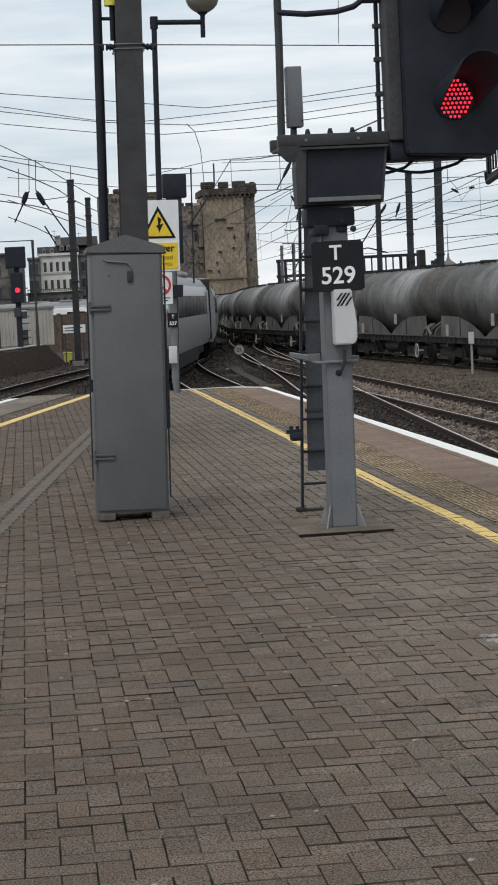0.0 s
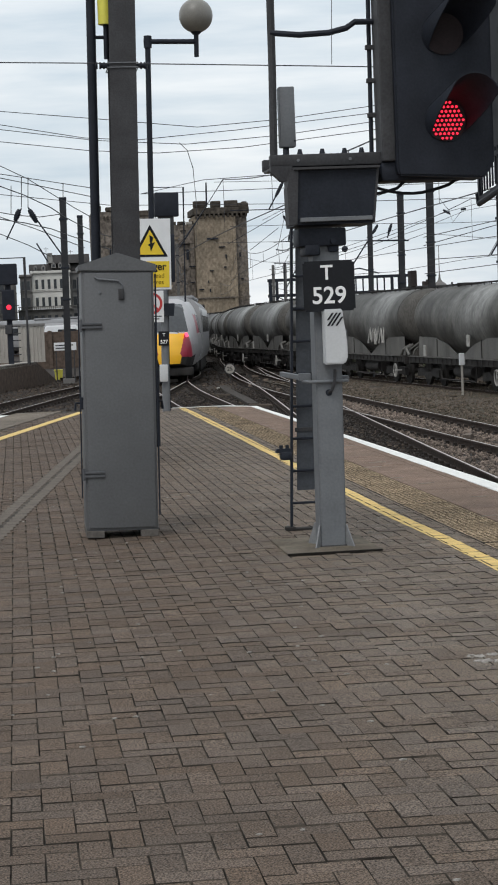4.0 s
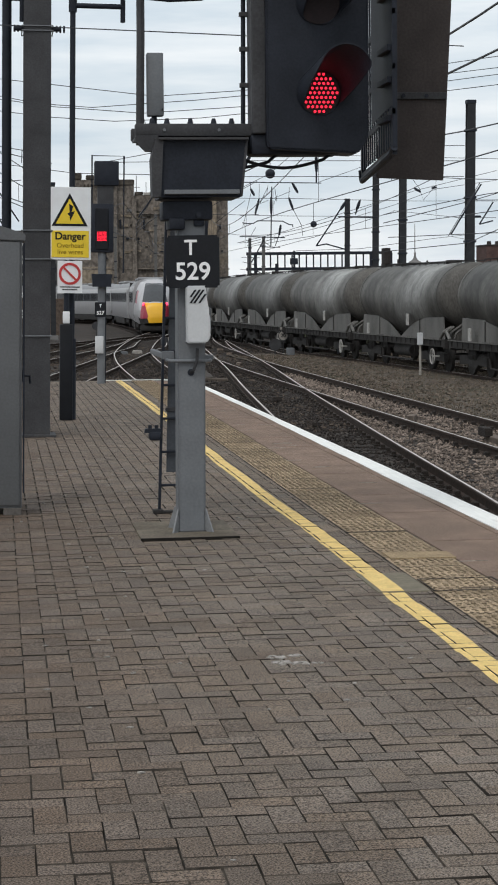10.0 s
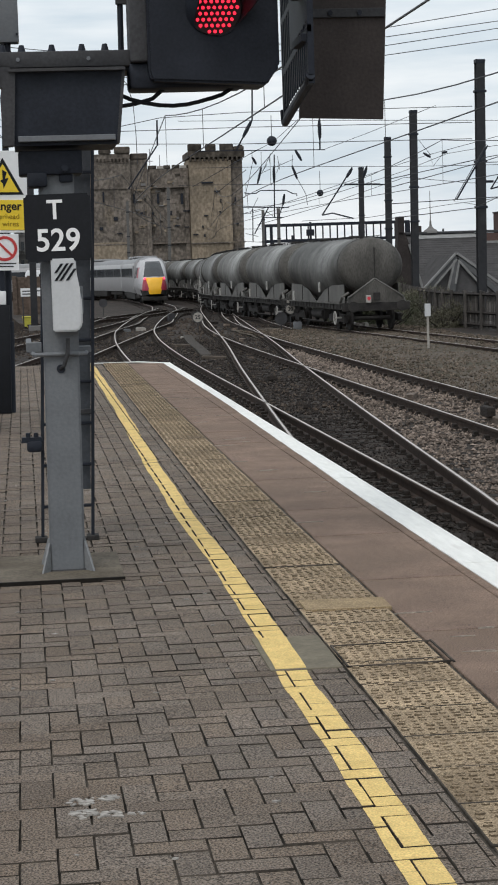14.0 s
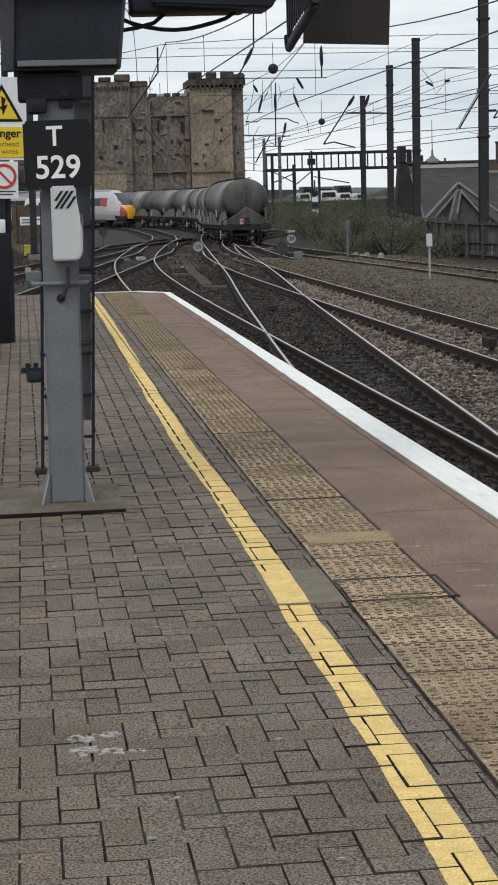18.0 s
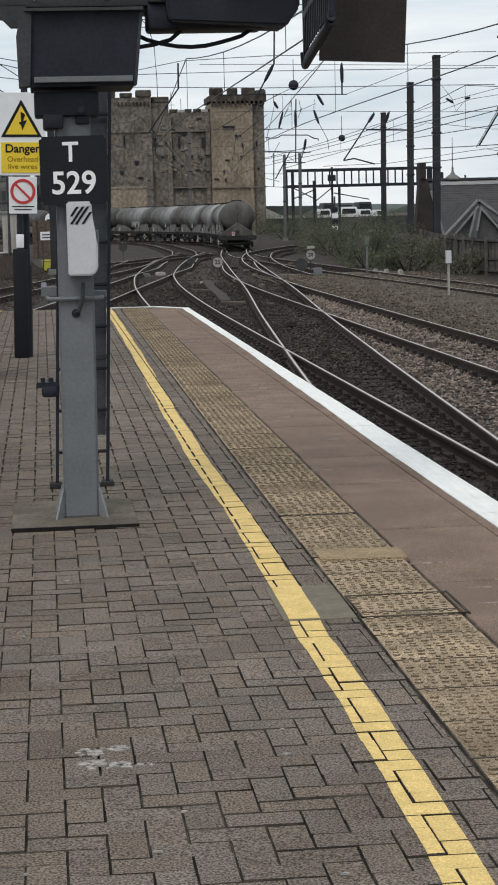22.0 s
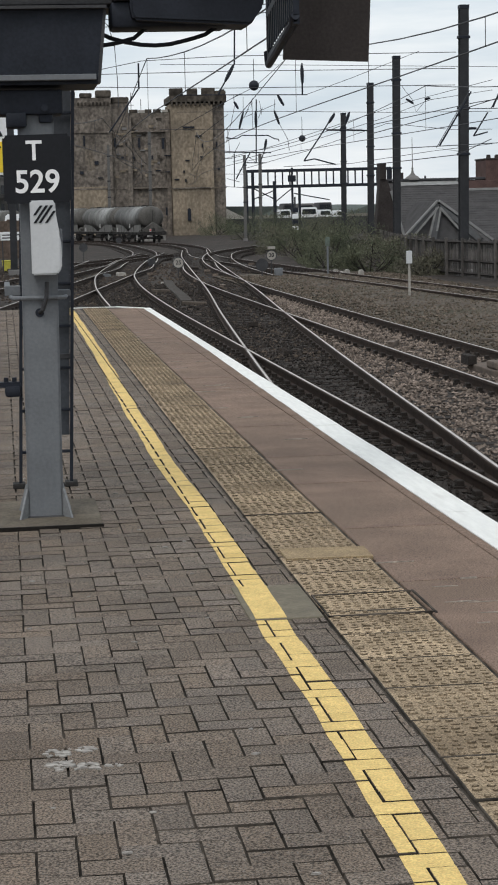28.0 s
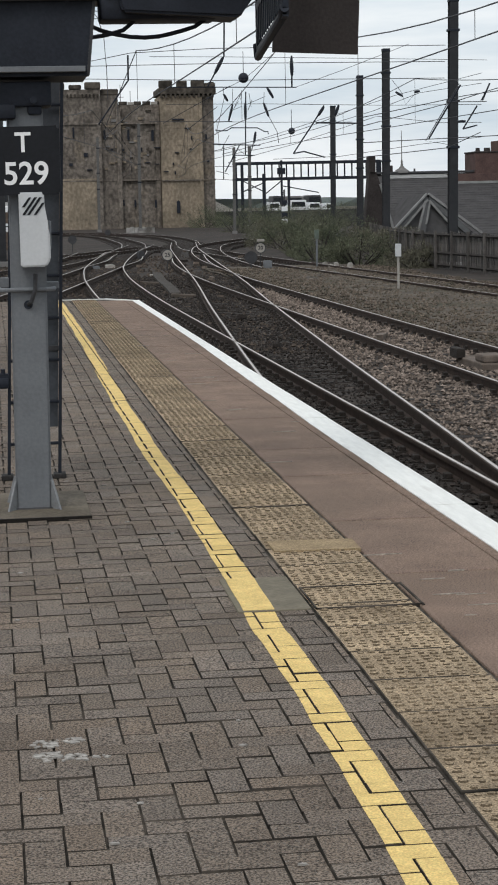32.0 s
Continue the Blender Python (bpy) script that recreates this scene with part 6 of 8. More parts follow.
    # slits, ledges and putlog holes: x, z, width, height, how far the wall stands forward
    for x, z, w, h, y in ((13.75, 9.95, 0.24, 1.15, 0.1), (16.66, 9.9, 0.26, 1.25, 0.45), (19.55, 9.75, 0.3, 1.35, 0.1), (10.0, 10.2, 0.2, 1.3, -0.55), (15.87, 1.74, 0.2, 0.75, 0.45), (17.27, 1.66, 0.22, 0.9, 0.45), (19.75, 1.56, 0.22, 1.0, 0.1), (22.4, 1.13, 0.4, 1.55, -0.95), (11.4, 7.55, 0.48, 0.45, -0.55), (9.6, 6.4, 0.42, 0.35, -0.55), (11.8, 5.75, 0.6, 0.12, -0.55), (20.1, 8.25, 0.9, 0.14, 0.05), (20.0, 6.3, 0.6, 0.12, 0.05), (18.9, 6.5, 0.6, 0.14, 0.45), (22.6, 11.55, 1.4, 0.2, -0.95), (23.75, 10.5, 0.8, 0.13, -0.95), (21.0, 5.35, 0.6, 0.14, -0.95), (22.35, 7.6, 0.5, 0.12, -0.95), (24.2, 9.35, 0.16, 0.5, -0.95), (24.05, 8.0, 0.3, 0.16, -0.95), (22.1, 5.2, 0.16, 0.4, -0.95), (21.9, 6.3, 0.16, 0.3, -0.95), (18.2, 8.1, 0.18, 0.5, 0.45), (16.0, 8.1, 0.2, 0.36, 0.45), (14.6, 8.15, 0.34, 0.24, 0.1), (26.0, 9.5, 0.18, 0.6, -0.5), (26.2, 6.5, 0.3, 0.16, -0.5)):
        bm = bm_new()
        if h > w * 1.6:
            pts = [(x - w / 2, z - h / 2), (x + w / 2, z - h / 2), (x + w / 2, z + h / 2 - w * 0.4), (x, z + h / 2), (x - w / 2, z + h / 2 - w * 0.4)]
        else:
            pts = [(x - w / 2, z - h / 2), (x + w / 2, z - h / 2), (x + w / 2, z + h / 2), (x - w / 2, z + h / 2)]
        prism(bm, pts, "y", Y + y - 0.08, Y + y + 0.1)
        part("slit_window", bm, DARK, kp, "deep dark slit window")
    # pale stones that stand out of the weathered wall
    rng = random.Random(31)
    for _ in range(46):
        x, z = rng.uniform(13.6, 20.2), rng.uniform(4.8, 13.0)
        y = 0.12 if x < 15.4 else 0.52
        w = rng.uniform(0.2, 0.75)
        block("odd_stone", x, x + w, Y + y - 0.06, Y + y + 0.15, z, z + rng.uniform(0.12, 0.3), rng.choice((STONE, STONE, GREYSTONE, SOOTSTONE)), "", 0.02)
    bm = bm_new()
    for x, z1 in ((16.0, 16.0), (17.2, 15.2), (15.6, 14.9)):
        tube(bm, (x, Y + 3, 13), (x, Y + 3, z1), 0.04, sides=6)
    tube(bm, (15.6, Y + 3, 14.5), (16.4, Y + 3, 14.5), 0.03, sides=5)
    part("aerial", bm, DARK, kp, "thin roof aerials")


castle()


# ---- overhead line ----
def span(points, r):
    bm = bm_new()
    pipe(bm, points, r * 0.8, 5)
    whole("overhead_wire", bm, WIRE, "thin dark overhead span wire", "wire", group="overhead wires")


def arm(points, r):
    bm = bm_new()
    pipe(bm, points, r, 6)
    whole("registration_arm", bm, DARK, "dark steel arm or dropper of the overhead line", "wire arm", group="overhead arms")


def insulator(points, r):
    a, b = Vector(points[0]), Vector(points[1])
    bm = bm_new()
    way = (b - a).normalized()
    side = way.cross(Vector((0, 1, 0))).normalized()
    up = side.cross(way)
    rings = []
    for k in range(29):
        rr = r * (0.82, 1.0, 1.0, 0.82)[k % 4] * math.sin(math.pi * (0.08 + 0.84 * k / 28)) ** 0.4
        c = a.lerp(b, k / 28)
        rings.append([bm.verts.new(c + rr * (math.cos(t) * side + math.sin(t) * up)) for t in np.arange(0, 6.28, 0.6283)])
    for p, q in zip(rings, rings[1:]):
        for k in range(10):
            bm.faces.new((p[k], p[(k + 1) % 10], q[(k + 1) % 10], q[k]))
    bm.faces.new(rings[0])
    bm.faces.new(rings[-1])
    whole("insulator", bm, DARK, "dark ribbed insulator in the overhead line", "insulator", group="overhead insulators", smooth=True)


def mast(x, y, top, w, label="dark grey steel mast of the overhead line", cap=True, steel=MASTSTEEL):
    ms = thing("overhead_line_mast", pose(x - 0.04, y, BED, 0, 0.6, 0), label, "mast", "overhead line masts")
    h = top - BED
    bm = bm_new()
    for s in (-1, 1):
        box(bm, -w / 2, w / 2, s * w / 2 - 0.012, s * w / 2 + 0.012, 0, h, 0.004)
    box(bm, -0.01, 0.01, -w / 2, w / 2, 0, h)
    part("shaft", bm, steel, ms, "steel beam shaft")
    if cap:
        bm = bm_new()
        box(bm, -w / 2 - 0.015, w / 2 + 0.015, -w / 2 - 0.03, w / 2 + 0.03, h - 0.12, h + 0.02, 0.01)
        part("cap", bm, DARK, ms)
    bm = bm_new()
    box(bm, -w * 0.9, w * 0.9, -w * 0.9, w * 0.9, 0, 0.25, 0.03)
    part("footing", bm, GREYSTONE, ms, "concrete footing")
    for z in (h * 0.62, h * 0.45, h * 0.88):
        bm = bm_new()
        box(bm, -w / 2 - 0.05, w / 2 + 0.05, -w / 2 - 0.03, w / 2 + 0.03, z, z + 0.09, 0.01)
        part("clamp", bm, DARK, ms)
    return ms


for x, y, top, w in ((15.2, 40.0, 8.44, 0.30), (16.64, 60.0, 8.7, 0.32), (18.89, 83.0, 8.7, 0.33), (21.46, 103.0, 8.72, 0.34), (26.09, 138.0, 8.7, 0.36), (0.26, 76.0, 7.4, 0.30), (1.8, 98.0, 7.8, 0.30)):
    mast(x, y, top, w)
for x, y, top, w in ((10.2, 178.0, 8.0, 0.24), (14.5, 182.0, 9.4, 0.27), (19.9, 150.0, 6.0, 0.22), (26.3, 188.0, 7.2, 0.3)):
    mast(x, y, top, w, "distant pale grey mast before the castle", False, FARMAST)
for x, y, z, r in ((8.95, 60.0, 5.96, 0.185), (12.24, 70.0, 4.4, 0.14)):
    bm = bm_new()
    bmesh.ops.create_uvsphere(bm, u_segments=18, v_segments=12, radius=r, matrix=pose(x, y, z))
    tube(bm, (x, y, z + r * 0.9), (x, y, z + r + 0.75), 0.012, sides=6)
    whole("line_weight", bm, DARK, "round dark ball hanging in the overhead line", "ball", group="line balls", smooth=True)


def contact(pts, low=3.78, high=5.1):
    """A contact wire with its catenary and droppers above a track."""
    line = Line(pts)
    ow = thing("overhead_wire", Matrix(), "contact wire hung from a sagging catenary by droppers", "wire", "overhead wires")
    total = line.s[-1]
    lo, hi, drops = [], [], []
    for s in np.arange(0, total, 3.0):
        p = line.at(s)
        u = (s % 48.0) / 48.0
        sag = high - (high - low - 0.35) * 4 * u * (1 - u)
        lo.append((p[0], p[1], low + p[2] - RAIL))
        hi.append((p[0], p[1], sag + p[2] - RAIL))
    bm = bm_new()
    pipe(bm, lo, 0.012, 5)
    part("contact_wire", bm, WIRE, ow)
    bm = bm_new()
    pipe(bm, hi, 0.012, 5)
    part("catenary", bm, WIRE, ow)
    for a, b in list(zip(lo, hi))[1::3]:
        bm = bm_new()
        tube(bm, a, b, 0.006, sides=4, caps=False)
        part("dropper", bm, WIRE, ow)


contact([(3.4, -12), (3.3, 20), (3.3, 40), (3.9, 60), (5.5, 80), (8.5, 104)])
contact([(6.7, -12), (6.8, 20), (6.9, 45), (8.2, 70), (10.6, 100)], 3.8, 5.3)
contact(WAGON_LINE[2:18])
contact(TRAIN_LINE[1:19])
span([(-2.56, 8.8, 4.49), (-1.27, 8.8, 4.45), (-0.13, 8.8, 4.41), (1.98, 8.8, 4.33), (3.87, 8.8, 4.25)], 0.008)
span([(1.55, 8.8, 5.49), (1.51, 8.8, 4.37)], 0.005)
span([(-3.1, 36.0, 7.07), (-2.27, 36.0, 6.96), (0.11, 36.0, 6.71), (2.66, 36.0, 6.43), (4.83, 36.0, 6.57), (7.17, 36.0, 6.84), (11.48, 36.0, 7.46)], 0.012)
span([(-3.12, 36.0, 6.75), (-2.29, 36.0, 6.63), (-0.19, 36.0, 6.24), (1.08, 36.0, 6.15), (3.66, 36.0, 6.33), (7.16, 36.0, 6.66), (11.47, 36.0, 7.17)], 0.012)
span([(-3.12, 36.0, 6.65), (-2.29, 36.0, 6.51), (0.09, 36.0, 6.17), (2.36, 36.0, 6.01), (4.81, 36.0, 6.17), (7.16, 36.0, 6.44), (11.46, 36.0, 7.0)], 0.012)
span([(-3.14, 36.0, 6.36), (-2.31, 36.0, 6.21), (-0.07, 36.0, 5.92), (1.64, 36.0, 5.81), (3.79, 36.0, 5.89), (7.15, 36.0, 6.23), (11.46, 36.0, 6.74)], 0.012)
span([(-3.17, 36.0, 5.56), (-1.79, 36.0, 5.31), (0.04, 36.0, 4.97)], 0.012)
span([(2.19, 36.0, 6.05), (2.38, 36.0, 5.86), (2.51, 36.0, 5.4), (2.55, 36.0, 4.69), (2.56, 36.0, 3.98)], 0.012)
span([(2.12, 50.0, 5.73), (4.17, 50.0, 6.12), (6.77, 50.0, 6.23), (14.01, 50.0, 6.25)], 0.014)
span([(2.12, 50.0, 5.73), (6.76, 50.0, 5.77), (13.99, 50.0, 5.75)], 0.014)
span([(-2.42, 50.0, 5.86), (1.19, 50.0, 5.39), (6.74, 50.0, 5.26), (13.97, 50.0, 5.24)], 0.014)
span([(-3.0, 44.0, 6.61), (-1.56, 44.0, 5.87), (-0.28, 44.0, 5.01), (0.2, 44.0, 4.72)], 0.016)
span([(-3.02, 44.0, 6.08), (-1.41, 44.0, 5.7), (0.3, 44.0, 5.29)], 0.016)
span([(-3.07, 44.0, 5.07), (-1.94, 44.0, 4.83), (-1.28, 44.0, 4.76), (-0.59, 44.0, 4.83)], 0.016)
span([(-2.43, 44.0, 4.8), (-1.46, 44.0, 4.44), (-0.01, 44.0, 3.82)], 0.016)
span([(-2.45, 44.0, 4.31), (-1.65, 44.0, 3.96), (-1.01, 44.0, 3.6)], 0.016)
span([(-1.75, 44.0, 5.92), (-1.79, 44.0, 5.06)], 0.016)
span([(-1.56, 44.0, 5.92), (-1.6, 44.0, 5.05)], 0.016)
span([(-0.55, 44.0, 5.73), (-0.57, 44.0, 5.32)], 0.016)
span([(-2.06, 44.0, 5.69), (-2.1, 44.0, 4.87)], 0.016)
arm([(-1.79, 44.0, 5.03), (-2.26, 44.0, 4.14)], 0.024)
arm([(-1.6, 44.0, 5.05), (-0.68, 44.0, 3.64)], 0.024)
arm([(-1.4, 44.0, 4.0), (-1.09, 44.0, 3.44)], 0.024)
arm([(3.61, 44.0, 4.89), (2.78, 44.0, 3.73)], 0.024)
arm([(3.64, 44.0, 5.6), (3.63, 44.0, 4.89)], 0.024)
insulator([(-1.85, 44.0, 5.0), (-1.99, 44.0, 4.67)], 0.09)
insulator([(-1.57, 44.0, 4.99), (-1.36, 44.0, 4.6)], 0.09)
arm([(6.01, 60.0, 4.39), (8.45, 60.0, 5.68)], 0.012)
arm([(6.86, 60.0, 4.14), (7.98, 60.0, 4.95)], 0.012)
arm([(6.15, 60.0, 5.66), (7.57, 60.0, 5.65), (10.89, 60.0, 5.6)], 0.02)
arm([(7.65, 60.0, 5.67), (8.26, 60.0, 6.74)], 0.03)
arm([(10.72, 60.0, 6.73), (10.71, 60.0, 5.61)], 0.03)
arm([(8.26, 60.0, 6.74), (8.31, 60.0, 8.44)], 0.03)
insulator([(7.91, 60.0, 6.12), (8.23, 60.0, 6.7)], 0.075)
insulator([(10.71, 60.0, 6.65), (10.72, 60.0, 6.01)], 0.075)
span([(5.5, 60.0, 4.46), (7.54, 60.0, 4.43), (9.59, 60.0, 4.37), (12.9, 60.0, 4.33)], 0.012)
span([(5.58, 60.0, 6.75), (8.42, 60.0, 6.71), (13.78, 60.0, 6.59), (17.96, 60.0, 6.49)], 0.012)
span([(6.13, 60.0, 5.06), (9.6, 60.0, 5.03), (14.16, 60.0, 4.91), (17.73, 60.0, 4.89)], 0.012)
span([(8.45, 62.0, 5.76), (8.46, 62.0, 5.47)], 0.014)
insulator([(8.46, 62.0, 5.51), (8.61, 62.0, 5.24)], 0.055)
span([(8.48, 62.0, 5.37), (8.34, 62.0, 4.78), (8.13, 62.0, 4.02)], 0.012)
span([(8.80, 62.0, 5.69), (8.79, 62.0, 5.08)], 0.012)
insulator([(8.79, 62.0, 5.12), (8.63, 62.0, 4.52)], 0.05)
arm([(8.04, 62.0, 4.49), (8.76, 62.0, 4.50)], 0.02)
arm([(8.12, 62.0, 4.20), (8.33, 62.0, 4.16), (8.56, 62.0, 4.17), (8.73, 62.0, 4.27), (9.70, 62.0, 4.25), (9.95, 62.0, 4.12), (10.10, 62.0, 4.10), (10.10, 62.0, 4.02)], 0.022)
arm([(9.29, 62.0, 5.58), (9.23, 62.0, 3.23)], 0.024)
insulator([(9.26, 62.0, 5.17), (9.26, 62.0, 4.53)], 0.06)
insulator([(10.09, 62.0, 5.73), (10.32, 62.0, 5.33)], 0.06)
span([(9.98, 62.0, 5.55), (9.95, 62.0, 5.12)], 0.012)
insulator([(9.95, 62.0, 5.16), (10.13, 62.0, 4.66)], 0.055)
span([(10.13, 62.0, 4.68), (10.44, 62.0, 4.09), (10.49, 62.0, 3.68)], 0.014)
arm([(8.02, 62.0, 3.67), (9.79, 62.0, 3.61)], 0.022)
arm([(8.83, 62.0, 3.26), (9.59, 62.0, 3.24)], 0.02)
arm([(9.01, 62.0, 3.62), (8.46, 62.0, 2.66)], 0.024)
arm([(8.42, 62.0, 3.60), (8.39, 62.0, 2.37)], 0.02)
insulator([(9.63, 62.0, 4.11), (9.56, 62.0, 3.70)], 0.055)
arm([(9.56, 62.0, 3.72), (9.40, 62.0, 3.29)], 0.018)
span([(9.09, 62.0, 5.28), (9.14, 62.0, 5.64)], 0.012)
span([(8.83, 62.0, 4.97), (9.12, 62.0, 5.54)], 0.012)
span([(9.41, 62.0, 5.52), (9.48, 62.0, 5.02)], 0.012)
span([(9.30, 62.0, 5.11), (10.02, 62.0, 5.40)], 0.012)
span([(8.83, 62.0, 4.93), (9.13, 62.0, 5.05)], 0.012)
span([(8.01, 62.0, 3.42), (8.31, 62.0, 3.43), (8.84, 62.0, 3.55)], 0.012)
span([(8.08, 62.0, 2.86), (8.78, 62.0, 2.84)], 0.012)
span([(8.03, 62.0, 2.40), (8.81, 62.0, 2.34)], 0.012)
span([(8.12, 62.0, 2.69), (8.60, 62.0, 2.56)], 0.012)
span([(9.01, 62.0, 5.24), (8.77, 62.0, 4.87)], 0.012)
span([(9.36, 62.0, 4.90), (9.51, 62.0, 5.27)], 0.012)
span([(8.90, 62.0, 3.52), (9.19, 62.0, 3.29)], 0.012)
span([(8.64, 62.0, 4.01), (8.31, 62.0, 3.43)], 0.012)
span([(8.22, 62.0, 4.16), (8.25, 62.0, 3.60)], 0.012)
arm([(12.57, 64.0, 5.13), (12.12, 64.0, 4.44), (11.35, 64.0, 3.33)], 0.03)
arm([(11.35, 64.0, 3.33), (11.76, 64.0, 3.4), (12.57, 64.0, 3.17)], 0.03)
arm([(13.16, 64.0, 5.16), (12.95, 64.0, 4.57)], 0.03)
arm([(12.25, 64.0, 4.48), (13.83, 64.0, 4.44)], 0.03)
insulator([(12.57, 64.0, 5.09), (12.34, 64.0, 4.75)], 0.07)
insulator([(13.14, 64.0, 5.12), (13.0, 64.0, 4.74)], 0.07)
span([(8.9, 70.0, 3.62), (10.98, 70.0, 4.1), (13.84, 70.0, 4.96), (16.72, 70.0, 5.82), (20.34, 70.0, 6.67)], 0.014)
span([(9.32, 70.0, 3.5), (12.4, 70.0, 4.23), (15.75, 70.0, 5.19), (17.68, 70.0, 5.89), (20.33, 70.0, 6.25)], 0.014)
span([(9.55, 70.0, 3.15), (12.4, 70.0, 3.88), (15.75, 70.0, 4.92)], 0.014)
span([(15.75, 70.0, 4.96), (18.62, 70.0, 4.64), (20.31, 70.0, 4.63)], 0.014)
span([(11.44, 70.0, 3.26), (14.29, 70.0, 3.33), (17.65, 70.0, 3.76), (20.3, 70.0, 4.02)], 0.014)
span([(8.69, 70.0, 5.76), (10.35, 70.0, 6.57), (12.03, 70.0, 7.98)], 0.014)
span([(12.45, 70.0, 6.19), (14.36, 70.0, 6.84), (17.23, 70.0, 7.89)], 0.014)
span([(16.49, 70.0, 6.45), (16.91, 70.0, 5.91), (17.07, 70.0, 5.4), (17.56, 70.0, 5.96)], 0.014)
insulator([(16.65, 70.0, 5.94), (16.96, 70.0, 5.75)], 0.06)
insulator([(19.06, 70.0, 4.66), (19.64, 70.0, 4.69)], 0.06)
insulator([(17.44, 70.0, 5.92), (17.68, 70.0, 5.96)], 0.06)
arm([(17.03, 60.0, 4.01), (17.57, 60.0, 4.85)], 0.03)
arm([(17.03, 60.0, 4.01), (17.56, 60.0, 4.14)], 0.03)
span([(9.38, 40.0, 2.99), (13.44, 40.0, 3.13), (14.94, 40.0, 3.29)], 0.014)
span([(9.24, 40.0, 3.38), (11.81, 40.0, 4.0), (16.47, 40.0, 5.35)], 0.014)
span([(9.24, 40.0, 3.61), (12.13, 40.0, 4.16), (16.47, 40.0, 4.72)], 0.014)
span([(11.97, 40.0, 4.47), (11.07, 40.0, 3.01), (11.88, 40.0, 2.87)], 0.014)
span([(12.79, 40.0, 4.47), (12.54, 40.0, 4.0)], 0.014)
span([(11.81, 40.0, 4.0), (12.71, 40.0, 4.0)], 0.014)
span([(12.54, 40.0, 3.21), (11.64, 40.0, 2.82), (9.24, 40.0, 2.6)], 0.014)
arm([(12.01, 40.0, 4.44), (11.15, 40.0, 3.06)], 0.024)
arm([(12.79, 40.0, 4.47), (12.59, 40.0, 4.03)], 0.024)
arm([(13.28, 40.0, 4.47), (13.28, 40.0, 4.0)], 0.024)


def gantry():
    ga = thing("signal_gantry", pose(27.0, 205.0, -2.0), "long dark lattice gantry spanning the tracks", "gantry")
    w, z0, z1 = 16.5, 6.0, 7.75
    for z in (z0, z1):
        bm = bm_new()
        box(bm, -0.3, w, -0.15, 0.15, z - 0.17, z + 0.17, 0.03)
        part("chord", bm, DARK, ga)
    for k in range(21):
        bm = bm_new()
        x = k * w / 20
        box(bm, x - 0.07, x + 0.07, -0.1, 0.1, z0, z1)
        part("lattice_post", bm, DARK, ga)
    for x, ww, zt in ((0.0, 0.35, z1), (0.75, 0.30, z1), (3.2, 0.35, z0 + 0.6), (5.2, 0.2, z1 + 0.3), (6.0, 0.25, z0), (14.1, 0.3, z1), (16.2, 0.4, z1)):
        bm = bm_new()
        box(bm, x - ww / 2, x + ww / 2, -0.2, 0.2, 0.0, zt, 0.02)
        part("leg", bm, DARK, ga)
    bm = bm_new()
    for a, b in (((0.7, 0, 4.6), (3.2, 0, 5.6)), ((3.2, 0, 4.6), (0.9, 0, 5.8)), ((3.4, 0, 4.4), (5.2, 0, 5.8)), ((5.4, 0, 5.2), (9.4, 0, 4.4))):
        tube(bm, a, b, 0.06, sides=6)
    part("brace", bm, DARK, ga)
    for x in (4.9, 5.35):
        bm = bm_new()
        box(bm, x - 0.22, x + 0.22, -0.4, -0.2, 6.5, 7.2, 0.03)
        part("signal_back", bm, DARK, ga, "back of a gantry signal")


gantry()


# ---- right side: fence, scrub, buildings ----
def fence():
    fn = thing("timber_fence", Matrix(), "weathered grey timber fence along the railway boundary", "fence")
    rng = random.Random(11)
    pts = Line([(18.2, 34), (17.15, 44), (16.53, 56), (16.15, 64), (17.4, 76), (19.5, 90)])
    for s in np.arange(0, pts.s[-1] - 2, 0.2):
        p, w = pts.at(s), pts.way(s)
        bm = bm_new()
        h = 1.36 + rng.uniform(-0.05, 0.03)
        if rng.random() < 0.04:
            continue
        box(bm, -0.055, 0.055, -0.012, 0.012, 0.05, h, 0.004)
        part("board", bm, FENCEWOOD, fn, at=pose(p[0], p[1], BED, rng.uniform(-1.5, 1.5), rng.uniform(-1, 1), math.degrees(math.atan2(w[1], w[0]))))
    for z in (0.16, 0.60, 1.27):
        bm = bm_new()
        pipe(bm, [(*(pts.at(s)[:2] + np.array([-0.06, 0.0])), BED + z) for s in np.arange(0, pts.s[-1], 2.5)], 0.05, 4)
        part("fence_rail", bm, FENCEDARK, fn, "darker horizontal rail")
    for s in np.arange(0, pts.s[-1], 1.9):
        p = pts.at(s)
        bm = bm_new()
        box(bm, p[0] - 0.16, p[0] - 0.06, p[1] - 0.06, p[1] + 0.06, BED, BED + 1.42, 0.006)
        part("fence_post", bm, FENCEWOOD, fn)


FENCEDARK = material("damp fence rail", (0.030, 0.026, 0.024), 0.9, spread=0.25, scale=4, bump=0.3)
fence()


